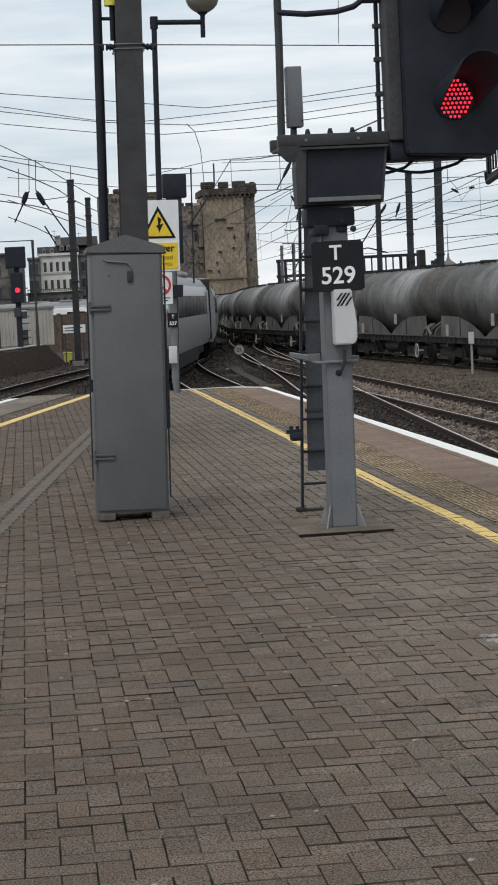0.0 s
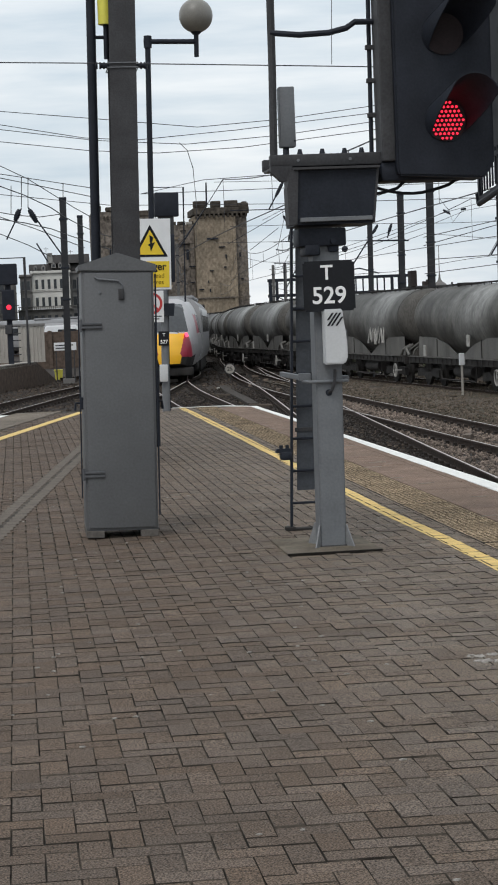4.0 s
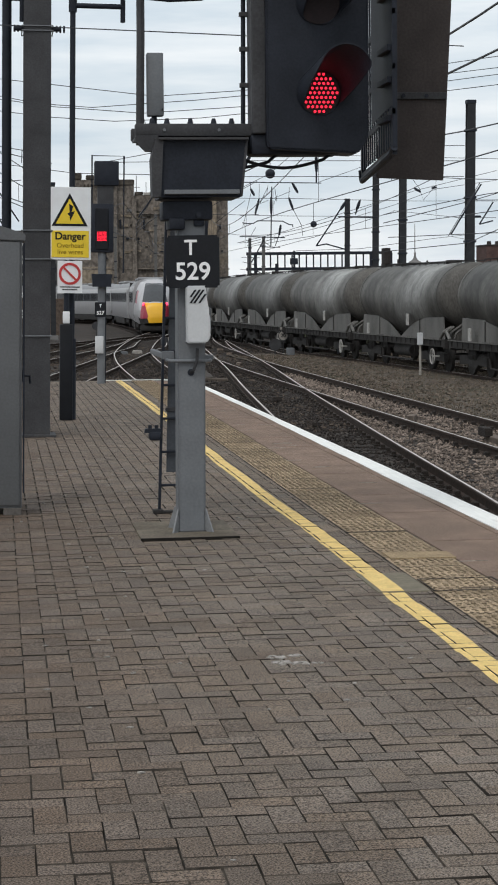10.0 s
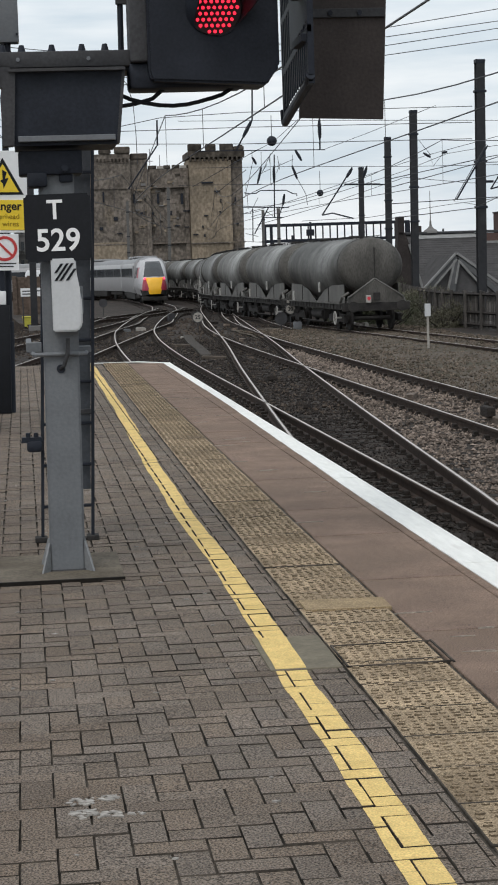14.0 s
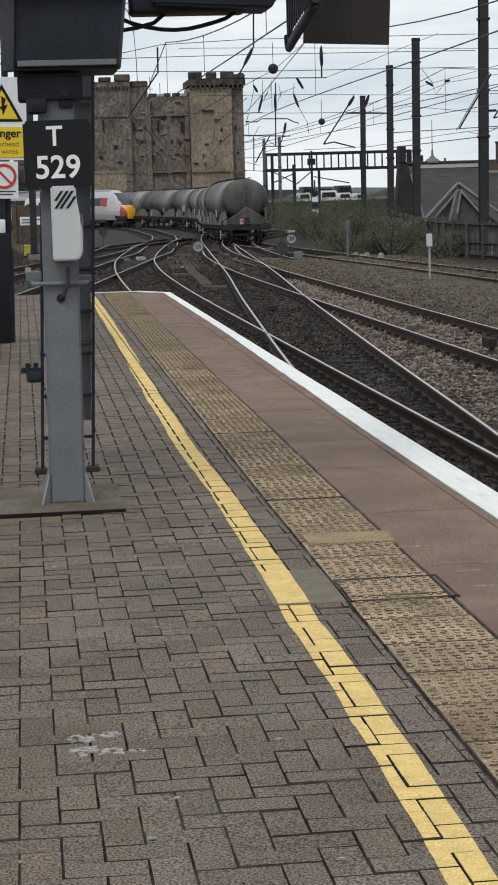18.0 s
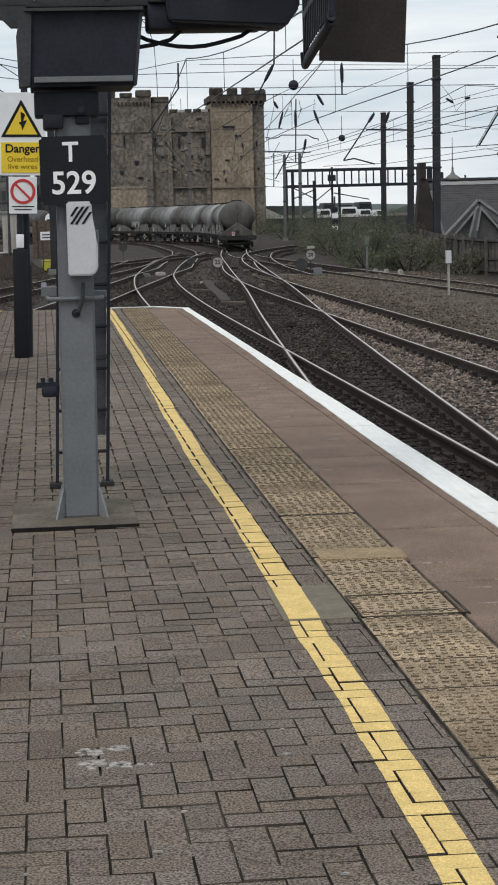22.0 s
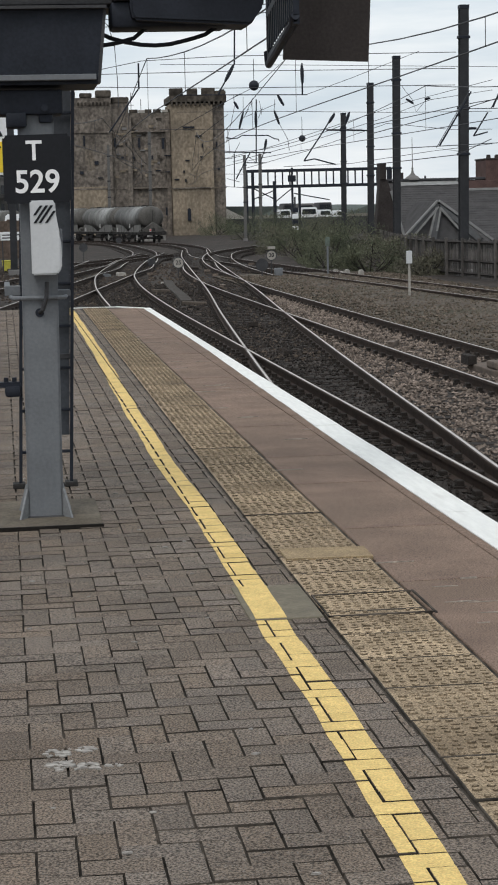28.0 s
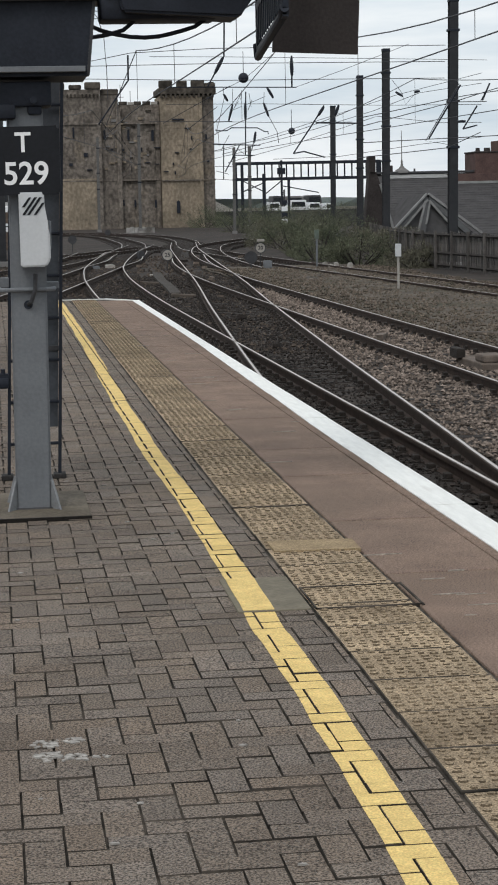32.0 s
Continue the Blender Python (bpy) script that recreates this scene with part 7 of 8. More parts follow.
def bush(x, y, rx, ry, h, n, seed, mat=None):
    bs = thing("scrub_bush", pose(x, y, BED), "scrubby green bush beside the track", "bush", "scrub beside the track")
    rng = random.Random(seed)
    vs, fs = [], []
    lobes = [(rng.uniform(-rx, rx) * 0.75, rng.uniform(-ry, ry) * 0.75, h * rng.uniform(0.02, 0.85) ** 1.2, rng.uniform(0.16, 0.5)) for _ in range(16)]
    for _ in range(int(n * 4.4)):
        lx, ly, lz, lr = rng.choice(lobes)
        d = Vector((rng.gauss(0, 1), rng.gauss(0, 1), rng.gauss(0, 1))).normalized() * (rng.random() ** 0.4)
        c = Vector((lx + d.x * lr * rx, ly + d.y * lr * ry, max(0.02, lz + d.z * lr * h * 0.7)))
        s = rng.uniform(0.02, 0.058)
        q = Euler((rng.uniform(0, 6.3), rng.uniform(0, 6.3), rng.uniform(0, 6.3))).to_matrix()
        k = len(vs)
        vs += [tuple(c + q @ Vector(p) * s) for p in ((-1, 0, 0), (0, -0.45, 0.1), (1, 0, 0), (0, 0.45, 0.1))]
        fs.append((k, k + 1, k + 2, k + 3))
    me = bpy.data.meshes.new("leaves")
    me.from_pydata(vs, [], fs)
    me.materials.append(mat or LEAF)
    lv = new("leaves", me)
    lv.parent = bs
    tagged(lv, "mass of small dusty leaves", kind="stuff")
    bm = bm_new()
    for lx, ly, lz, lr in lobes:
        pipe(bm, [(lx * 0.2, ly * 0.2, 0), (lx * 0.7, ly * 0.7, lz * 0.6), (lx, ly, lz + 0.2)], 0.02, 5)
    part("woody_stem", bm, SLEEPER, bs, "thin woody stems")


LEAF2 = material("brownish dry scrub", (0.105, 0.100, 0.072), 0.85, spread=0.4, scale=0.9, island=0.35, second=(0.050, 0.056, 0.036), patch=0.5, world=True)
for k, (x, y, rx, ry, h, n) in enumerate(((14.2, 66, 1.3, 2.2, 1.35, 1500), (15.6, 62, 1.3, 1.6, 1.2, 1300), (13.9, 74, 1.3, 3, 1.7, 1700), (16.4, 72, 1.8, 3, 1.5, 1700), (14.6, 84, 1.8, 4, 1.9, 1700), (17.6, 86, 2.2, 4, 2.0, 1500), (15.8, 98, 2.2, 5, 2.2, 1500), (19.5, 104, 2.5, 5, 2.3, 1400), (18.5, 118, 2.6, 6, 2.2, 1400), (21.5, 132, 3.0, 7, 2.3, 1400), (20.6, 155, 2.6, 8, 2.3, 1500), (24.5, 165, 4.0, 8, 2.6, 1500), (29.5, 175, 4.5, 8, 2.8, 1400), (36, 180, 5.0, 8, 2.8, 1400), (22.5, 196, 2.4, 4, 2.6, 1300), (25, 205, 2.5, 4, 2.8, 1200), (42, 190, 6, 8, 3.0, 1200))):
    bush(x, y, rx, ry, h, n, 40 + k, LEAF2 if k in (1, 3, 6) else None)


DOME = ((0.0, 0.56), (0.1, 0.54), (0.22, 0.42), (0.34, 0.22), (0.5, 0.1), (0.8, 0.05))
PLUMBRICK = material("dull plum red brick", (0.088, 0.056, 0.050), 0.92, spread=0.22, scale=1.3, bump=0.3, bump_scale=10)


def roof_building():
    rb = thing("slate_roofed_building", pose(0, 0, 0), "low building with a big dark slate roof and pale gable", "building")
    bm = bm_new()
    prism(bm, [(109.5, -0.9), (124.0, 3.2), (126, -0.9)], "x", 24.8, 48)
    for v in bm.verts:
        if v.co.x < 30:
            v.co.x += (v.co.y - 109.5) / 14.5 * 1.25
    part("roof", bm, SLATE, rb, "dark grey slate roof")
    bm = bm_new()
    box(bm, 26.2, 48, 110.5, 125.8, -3.0, -0.8, 0.02)
    part("wall", bm, GREYSTONE, rb)
    bm = bm_new()
    box(bm, 26.1, 33.7, 123.6, 124.4, 3.24, 3.40, 0.03)
    part("ridge", bm, DARK2, rb, "dark lead ridge roll")
    bm = bm_new()
    prism(bm, [(122.75, 2.86), (123.95, 3.2), (123.95, 3.26), (122.7, 2.92)], "x", 27.2, 31.6)
    part("ridge_flashing", bm, GABLE, rb, "pale band of flashing below the ridge")
    bm = bm_new()
    box(bm, 31.6, 48, 121.4, 124.3, 2.0, 3.14, 0.02)
    part("parapet", bm, PLUMBRICK, rb, "dull red brick parapet")
    bm = bm_new()
    box(bm, 31.6, 48, 121.2, 121.4, 2.44, 2.62, 0.02)
    part("string_course", bm, GABLE, rb, "pale stone course under the parapet")
    for k in range(26):
        bm = bm_new()
        z = -0.8 + k * 0.155
        y = 109.5 + (z + 0.9) / 4.1 * 14.5
        prism(bm, [(y - 0.06, z - 0.02), (y + 0.5, z + 0.12), (y + 0.5, z + 0.15), (y - 0.06, z + 0.005)], "x", 24.9 + (y - 109.5) / 14.5 * 1.25, 48)
        part("slate_course", bm, SLATE, rb)
    # small front gable: dull boards edged with pale strips, and a raking strut
    def bar(name, p, q, w, y0, mat, label=""):
        bm = bm_new()
        d = Vector((q[0] - p[0], q[1] - p[1])).normalized()
        n = Vector((-d.y, d.x)) * w / 2
        prism(bm, [(p[0] - n.x, p[1] - n.y), (p[0] + n.x, p[1] + n.y), (q[0] + n.x, q[1] + n.y), (q[0] - n.x, q[1] - n.y)], "y", y0, 109.3)
        part(name, bm, mat, rb, label)

    bar("bargeboard", (24.98, -0.42), (26.92, 1.58), 0.40, 109.05, GABLEPANEL, "dull grey gable bargeboard")
    bar("bargeboard_edge", (24.76, -0.36), (26.88, 1.80), 0.10, 108.95, GABLE, "pale edge of a bargeboard")
    bar("bargeboard_edge", (25.26, -0.42), (26.92, 1.42), 0.11, 108.95, GABLE, "pale edge of a bargeboard")
    bar("bargeboard", (29.55, -0.70), (27.0, 1.56), 0.34, 109.05, GABLEPANEL, "dull grey gable bargeboard")
    bar("bargeboard_edge", (30.38, -0.73), (26.98, 1.78), 0.15, 108.95, GABLE, "pale edge of a bargeboard")
    bar("bargeboard_edge", (28.83, -0.69), (27.0, 1.36), 0.14, 108.95, GABLE, "pale edge of a bargeboard")
    bar("gable_strut", (26.55, -0.55), (26.9, 1.4), 0.42, 109.0, GABLEPANEL, "dull raking strut of the gable")
    bar("strut_edge", (26.3, -0.5), (26.76, 1.36), 0.12, 108.94, GABLE, "pale edge of the strut")
    bar("strut_edge", (26.78, -0.1), (27.06, 1.36), 0.12, 108.94, GABLE, "pale edge of the strut")
    bm = bm_new()
    prism(bm, [(24.9, -0.7), (29.9, -0.7), (26.95, 1.72)], "y", 109.3, 116)
    part("gable_roof", bm, SLATE, rb)
    bm = bm_new()
    prism(bm, [(25.0, -0.69), (29.8, -0.69), (26.95, 1.62)], "y", 109.2, 109.29)
    # slate colour lightened here to offset the shade on this upright face
    part("gable_front", bm, material("slate lightened against shade", (0.078, 0.076, 0.077), 0.85, spread=0.2, scale=1.5), rb, "gable front in slate colour lightened against its shade")
    bm = bm_new()
    tube(bm, (28.5, 124, 3.2), (28.5, 124, 6.26), 0.045, 0.02, sides=6)
    for (z0, r0), (z1, r1) in zip(DOME, DOME[1:]):
        tube(bm, (28.5, 124, 3.3 + z0), (28.5, 124, 3.3 + z1), r0, r1, sides=14, caps=False)
    tube(bm, (28.5, 124, 4.05), (28.5, 124, 4.25), 0.09, 0.03, sides=8)
    part("finial", bm, GREYSTONE, rb, "small lead dome with a thin spike", True)
    bm = bm_new()
    box(bm, 27.3, 27.62, 123.9, 124.5, 3.3, 3.72, 0.03)
    box(bm, 27.58, 27.86, 124.0, 124.5, 3.3, 3.84, 0.03)
    part("chimney", bm, SOOTBRICK, rb, "short sooty brick chimney")
    bm = bm_new()
    tube(bm, (29.45, 124.2, 3.3), (29.45, 124.2, 3.6), 0.07, sides=8)
    part("vent", bm, DARK2, rb)
    bm = bm_new()
    box(bm, 33.63, 37.9, 123.4, 126.4, 2.0, 4.60, 0.03)
    block = part("chimney_block", bm, PLUMBRICK, rb, "broad dull red brick chimney block")
    bm = bm_new()
    box(bm, 33.58, 37.95, 123.35, 126.45, 4.60, 4.70, 0.02)
    part("coping", bm, SOOTBRICK, block, "dark coping")
    for x, w in ((33.9, 0.34), (34.5, 0.5), (35.6, 0.3), (36.3, 0.34), (37.2, 0.55)):
        bm = bm_new()
        tube(bm, (x + w / 2, 124.4, 4.68), (x + w / 2, 124.4, 4.96), w / 2, w * 0.42, sides=10)
        part("chimney_pot", bm, SOOTBRICK, block)


roof_building()
pier = thing("brick_end_wall", pose(22.25, 105, -1.1), "dark sooty brick end wall with a chimney top", "wall")
bm = bm_new()
prism(bm, [(-0.30, 0), (1.72, 0), (0.76, 3.5), (0.52, 4.2), (0.10, 4.4)], "y", -0.4, 0.4)
part("shaft", bm, SOOTBRICK, pier)
bm = bm_new()
prism(bm, [(1.66, 0), (1.80, 0), (0.80, 3.55), (0.67, 3.5)], "y", -0.5, -0.38)
part("coping", bm, GABLE, pier, "pale slanting coping")
bm = bm_new()
box(bm, 0.08, 0.46, -0.5, 0.5, 4.2, 5.2, 0.04)
part("top", bm, SOOTBRICK, pier)


def brick_house():
    bh = thing("brick_building", pose(0, 0, 0), "red brick building with tall chimneys and a domed white turret", "building")
    Y = 150.0
    bm = bm_new()
    box(bm, 44.25, 70, Y, Y + 9.5, -3, 6.4, 0.03)
    part("wall", bm, REDBRICK, bh, "red brick wall")
    bm = bm_new()
    box(bm, 46.7, 50.2, Y - 0.3, Y + 2, 3.0, 6.1, 0.03)
    part("bay", bm, SLATE, bh, "blue grey slate hung bay")
    for x0, x1, zt in ((44.5, 45.6, 9.1), (46.2, 47.5, 9.4)):
        bm = bm_new()
        box(bm, x0, x1, Y + 0.5, Y + 2, 6.0, zt - 0.25, 0.03)
        box(bm, x0 - 0.1, x1 + 0.1, Y + 0.4, Y + 2.1, zt - 0.3, zt, 0.05)
        part("chimney", bm, CHIMNEYBRICK, bh, "tall brick chimney stack")
        for k in range(2):
            bm = bm_new()
            tube(bm, (x0 + 0.35 + k * 0.55, Y + 1.2, zt), (x0 + 0.35 + k * 0.55, Y + 1.2, zt + 0.45), 0.16, sides=10)
            part("chimney_pot", bm, CHIMNEYBRICK, bh)
    bm = bm_new()
    prism(bm, [(47.0, 6.3), (60.0, 6.3), (56, 10.6), (52.0, 10.4), (50.0, 9.2), (49.0, 9.5)], "y", Y + 1.5, Y + 11)
    part("roof", bm, SLATE, bh, "grey slate roof")
    bm = bm_new()
    prism(bm, [(44.1, 6.3), (45, 6.3), (45, 7.4), (44.5, 6.8)], "y", Y + 0.3, Y + 0.9)
    part("gable", bm, SLATE, bh)
    bm = bm_new()
    prism(bm, [(46.9, 6.3), (49.9, 6.3), (49.3, 9.0), (48.3, 9.7), (47.2, 9.1)], "y", Y + 1.0, Y + 1.6)
    part("gable", bm, SLATE, bh)
    bm = bm_new()
    box(bm, 52.45, 55.6, Y - 0.5, Y + 2, 6.0, 9.2, 0.05)
    part("turret", bm, PALESTONE, bh, "white stone turret")
    bm = bm_new()
    for (z0, r0), (z1, r1) in zip(((0.0, 1.5), (0.12, 1.42), (0.5, 1.36), (0.9, 1.12), (1.2, 0.75), (1.4, 0.3), (1.7, 0.14)), ((0.12, 1.42), (0.5, 1.36), (0.9, 1.12), (1.2, 0.75), (1.4, 0.3), (1.7, 0.14), (1.9, 0.1))):
        tube(bm, (53.9, Y + 0.7, 9.2 + z0), (53.9, Y + 0.7, 9.2 + z1), r0, r1, sides=16, caps=False)
    tube(bm, (53.9, Y + 0.7, 10.9), (53.9, Y + 0.7, 12.6), 0.06, 0.03, sides=6)
    part("dome", bm, GREYSTONE, bh, "lead dome with a spike", True)
    bm = bm_new()
    for dx, dz in ((-0.45, 0), (0.45, 0), (0, 0.5), (0, -0.5)):
        disc(bm, (53.6 + dx, Y - 0.55, 7.9 + dz), 0.2, 0.1, sides=10)
    disc(bm, (53.6, Y - 0.56, 7.9), 0.3, 0.12, sides=14)
    box(bm, 52.9, 54.3, Y - 0.62, Y - 0.5, 7.84, 7.96)
    part("cross_mark", bm, DARK, bh, "dark iron wall cross")
    bm = bm_new()
    for z in (6.3, 7.0, 9.1):
        box(bm, 52.4, 55.7, Y - 0.6, Y - 0.4, z, z + 0.12)
    box(bm, 44.15, 52, Y - 0.2, Y - 0.02, 6.35, 6.48)
    box(bm, 52, 60, Y - 0.2, Y - 0.02, 6.35, 6.6)
    part("cornice", bm, PALESTONE, bh, "pale stone cornice")
    bm = bm_new()
    tube(bm, (45.4, Y + 0.3, 6), (45.4, Y + 0.3, 10.2), 0.035, sides=6)
    part("pole", bm, DARK2, bh)


brick_house()

def van(x, y, z, ln, h, mat, label):
    vn = thing("parked_van", pose(x, y, z), label, "vehicle", "parked vehicles beyond the gantry")
    bm = bm_new()
    prism(bm, [(0, 0.3), (ln, 0.3), (ln, h * 0.55), (ln * 0.86, h * 0.62), (ln * 0.74, h), (0.1, h), (0, h * 0.9)], "y", -0.9, 0.9)
    bmesh.ops.bevel(bm, geom=bm.edges[:], offset=0.08, segments=2, affect="EDGES")
    part("body", bm, mat, vn, "", True)
    bm = bm_new()
    box(bm, ln * 0.3, ln * 0.72, -0.93, -0.89, h * 0.62, h * 0.9, 0.02)
    part("window", bm, GLASS_D, vn)
    for wx in (ln * 0.2, ln * 0.8):
        bm = bm_new()
        disc(bm, (wx, -0.85, 0.32), 0.32, 0.2, sides=14)
        part("wheel", bm, DARK, vn)


car_deck = thing("road_parapet", pose(26, 238, -2), "grey road deck with a low parapet beyond the gantry", "road")
bm = bm_new()
box(bm, 0, 32, 0.0, 14, 0, 2.0)
part("deck", bm, GREYSTONE, car_deck)
bm = bm_new()
box(bm, 0, 32, -0.3, 0.0, 0, 2.35, 0.03)
part("parapet", bm, DARK2, car_deck)


def fronted_van(x0, x1, y, z0, z1, mat, label):
    """A van that stands end on: body, windscreen, bonnet edge and lamps."""
    vn = thing("parked_van", pose((x0 + x1) / 2, y, z0 - 0.3), label, "vehicle", "parked vehicles beyond the gantry")
    w, h = (x1 - x0) / 2, z1 - z0 + 0.3
    bm = bm_new()
    prism(bm, [(-w, 0.25), (w, 0.25), (w, h * 0.6), (w * 0.86, h), (-w * 0.86, h), (-w, h * 0.6)], "y", 0, 4.2)
    bmesh.ops.bevel(bm, geom=bm.edges[:], offset=0.07, segments=2, affect="EDGES")
    part("body", bm, mat, vn, "", True)
    bm = bm_new()
    prism(bm, [(-w * 0.8, h * 0.56), (w * 0.8, h * 0.56), (w * 0.7, h * 0.88), (-w * 0.7, h * 0.88)], "y", -0.05, 0.05)
    part("windscreen", bm, GLASS_D, vn, "dark windscreen")
    for sx in (-1, 1):
        bm = bm_new()
        box(bm, sx * w * 0.7 - 0.14, sx * w * 0.7 + 0.14, -0.04, 0.05, h * 0.38, h * 0.46, 0.02)
        part("headlight", bm, SIGNDULL, vn)
        bm = bm_new()
        disc(bm, (sx * (w - 0.15), 0.7, 0.3), 0.3, 0.2, axis="x", sides=12)
        part("wheel", bm, DARK, vn)


for x0, x1, y, z0, z1, mat, lab in ((36.0, 37.6, 242, 0.0, 1.42, SIGNWHITE, "white car parked end on beside the road"), (38.7, 41.1, 241.6, -0.1, 1.63, SIGNWHITE, "white van parked end on beside the road"), (41.3, 43.0, 242, 0.0, 1.28, SIGNWHITE, "white car parked end on beside the road"), (43.6, 44.6, 242, 0.0, 1.15, SIGNWHITE, "white car parked end on beside the road"), (37.4, 39.0, 248, 0.2, 2.22, DARK2, "dark car parked end on behind white vans"), (39.5, 41.9, 249, 0.2, 2.16, GREYSTONE, "grey van parked end on behind white vans"), (42.3, 44.3, 249, 0.2, 2.24, DARK2, "dark van parked end on behind white vans")):
    fronted_van(x0, x1, y, z0, z1, mat, lab)
bm = bm_new()
prism(bm, [(27.8, -1), (31.8, -1), (31.5, 0.6), (28.4, 2.1), (27.8, 2.0)], "y", 244, 250)
whole("pale_roof", bm, PALESTONE, "pale pitched roof beyond the scrub", "building")
bm = bm_new()
rng = random.Random(21)
prev = None
for k in range(90):
    x = -400 + k * 14
    h = 3.0 + 1.5 * noise.noise(Vector((x * 0.01, 0, 1))) + 1.2 * noise.noise(Vector((x * 0.06, 2, 1)))
    cur = (bm.verts.new((x, 900, -3)), bm.verts.new((x, 900 + 5 * math.sin(k), max(2, h))), bm.verts.new((x, 960, -3)))
    if prev:
        for a in range(2):
            bm.faces.new((prev[a], cur[a], cur[a + 1], prev[a + 1]))
    prev = cur
whole("backdrop", bm, HILL, "low line of far trees and roofs in a haze tinted colour", "backdrop", kind="structure")


def colour_post():
    sp = thing("distant_signal", pose(19.5, 120, BED), "small signal post with black and white bands", "signal")
    bm = bm_new()
    tube(bm, (0, 0, 0), (0, 0, 3.4), 0.06, sides=8)
    part("post", bm, DARK2, sp)
    for k in range(4):
        bm = bm_new()
        box(bm, -0.2, 0.2, -0.15, 0.05, 1.1 + k * 0.42, 1.42 + k * 0.42, 0.02)
        part("band", bm, DARK if k % 2 else SIGNWHITE, sp)


colour_post()


# ---- small lineside things ----
def speed_disc(x, y, z, r, text, label, post=0.5):
    sd = thing("speed_sign", pose(x, y, BED), label, "sign", "round lineside signs")
    bm = bm_new()
    tube(bm, (0, 0.03, 0), (0, 0.03, z - BED), 0.022, sides=8)
    part("post", bm, DARK2, sd)
    bm = bm_new()
    disc(bm, (0, 0, z - BED), r, 0.02, sides=24)
    fc = part("disc", bm, SIGNDULL if text else DARK2, sd, "round dull disc")
    bm = bm_new()
    rings = []
    for rr, yy in ((r, -0.011), (r, -0.016), (r * 0.84, -0.016), (r * 0.84, -0.011)):
        rings.append([bm.verts.new((rr * math.cos(a), yy, z - BED + rr * math.sin(a))) for a in np.arange(0, 2 * math.pi, math.pi / 12)])
    for a, b in zip(rings, rings[1:] + rings[:1]):
        for k in range(24):
            bm.faces.new((a[k], a[(k + 1) % 24], b[(k + 1) % 24], b[k]))
    part("rim", bm, DARK2, sd)
    if text:
        letters(text, r * 0.95, BLACKPLATE, fc, pose(0, -0.0125, z - BED), bold=0.004)


speed_disc(6.65, 66.8, -0.5, 0.235, "25", "round white speed sign on a short post")
speed_disc(9.40, 62.3, -0.55, 0.24, "", "grey back of a round lineside sign")
speed_disc(10.35, 66.5, -0.30, 0.22, "20", "round white speed sign with an arrow plate")
speed_disc(4.2, 98.0, -0.35, 0.24, "", "round dull speed sign on a short post")
speed_disc(9.3, 150.0, -0.75, 0.24, "", "far round sign on a short post")
for x, y, w, h, mat, lab in ((4.6, 70.8, 0.34, 0.14, SIGNDULL, "pale point machine cover between the rails"), (3.95, 70.0, 0.30, 0.12, GALV, "grey point machine cover between the rails"), (2.5, 52.1, 0.16, 0.07, SIGNDULL, "pale scrap of board in the ballast"), (6.9, 84.0, 0.3, 0.4, DARK2, "dark relay box on a short stand"), (5.5, 60.4, 0.10, 0.07, SIGNDULL, "pale scrap of board in the ballast")):
    bm = bm_new()
    prism(bm, [(-w / 2, 0), (w / 2, 0), (w / 2, h * 0.75), (w * 0.4, h), (-w * 0.4, h), (-w / 2, h * 0.75)], "y", -0.22, 0.22)
    whole("lineside_box", bm, mat, lab, "box", pose(x, y, BED + 0.02 + ballast_lift(x, y), 0, 0, 8), group="boxes between the tracks")
bm = bm_new()
path = Line([(5.72, 61, BED), (5.35, 55, BED), (5.1, 49, BED), (4.85, 44.4, BED)])
for k in range(17):
    q, w = path.at(k * path.s[-1] / 17), path.way(k * path.s[-1] / 17)
    box(bm, -0.16, 0.16, -0.46, 0.46, 0.0, 0.09, 0.01, pose(q[0], q[1], BED + 0.02, 0, 0, math.degrees(math.atan2(-w[0], w[1]))))
whole("cable_trough", bm, material("dirty trough lids", (0.050, 0.043, 0.037), 0.9, spread=0.25, scale=4, bump=0.4), "dirty concrete cable trough curving between the tracks", "cable trough", kind="structure")
bm = bm_new()
for k in range(7):
    box(bm, k * 0.42, k * 0.42 + 0.4, 0, 0.2, 0, 0.62 + 0.05 * (k % 2), 0.02)
whole("low_wall", bm, material("chalky wall paint", (0.30, 0.29, 0.275), 0.9, spread=0.3, scale=2.0, second=(0.12, 0.11, 0.10), patch=0.5), "low pale painted wall at the foot of the castle bank", "wall", pose(13.4, 187.0, BED - 0.35), kind="structure")
bm = bm_new()
box(bm, 10.2, 10.5, 66.42, 66.46, -0.05, 0.05, 0.01)
whole("arrow_plate", bm, SIGNDULL, "small white plate above a speed sign", "sign", group="round lineside signs")
bm = bm_new()
box(bm, 10.05, 10.35, 63.4, 63.7, BED, BED + 0.38, 0.03)
whole("point_machine_box", bm, GALV, "small grey box beside the points", "box", smooth=True)
for x, y, h in ((12.5, 62.6, 0.22), (12.85, 63.5, 0.26), (13.0, 61.4, 0.3), (12.85, 66.0, 0.2)):
    bm = bm_new()
    prism(bm, [(-0.09, 0), (0.09, 0), (0.08, h * 0.8), (0.02, h), (-0.07, h * 0.9)], "y", -0.07, 0.07)
    whole("marker_stone", bm, SIGNDULL, "short pale marker stone at the foot of the scrub", "marker", pose(x, y, BED, 0, 4, 20), group="pale marker stones")
gp = thing("lineside_post", pose(12.2, 64.0, BED), "slim pale green post among the scrub", "post")
bm = bm_new()
tube(bm, (0, 0, 0), (0, 0, 1.3), 0.04, sides=8)
part("post", bm, GALV, gp, "grey post")
bm = bm_new()
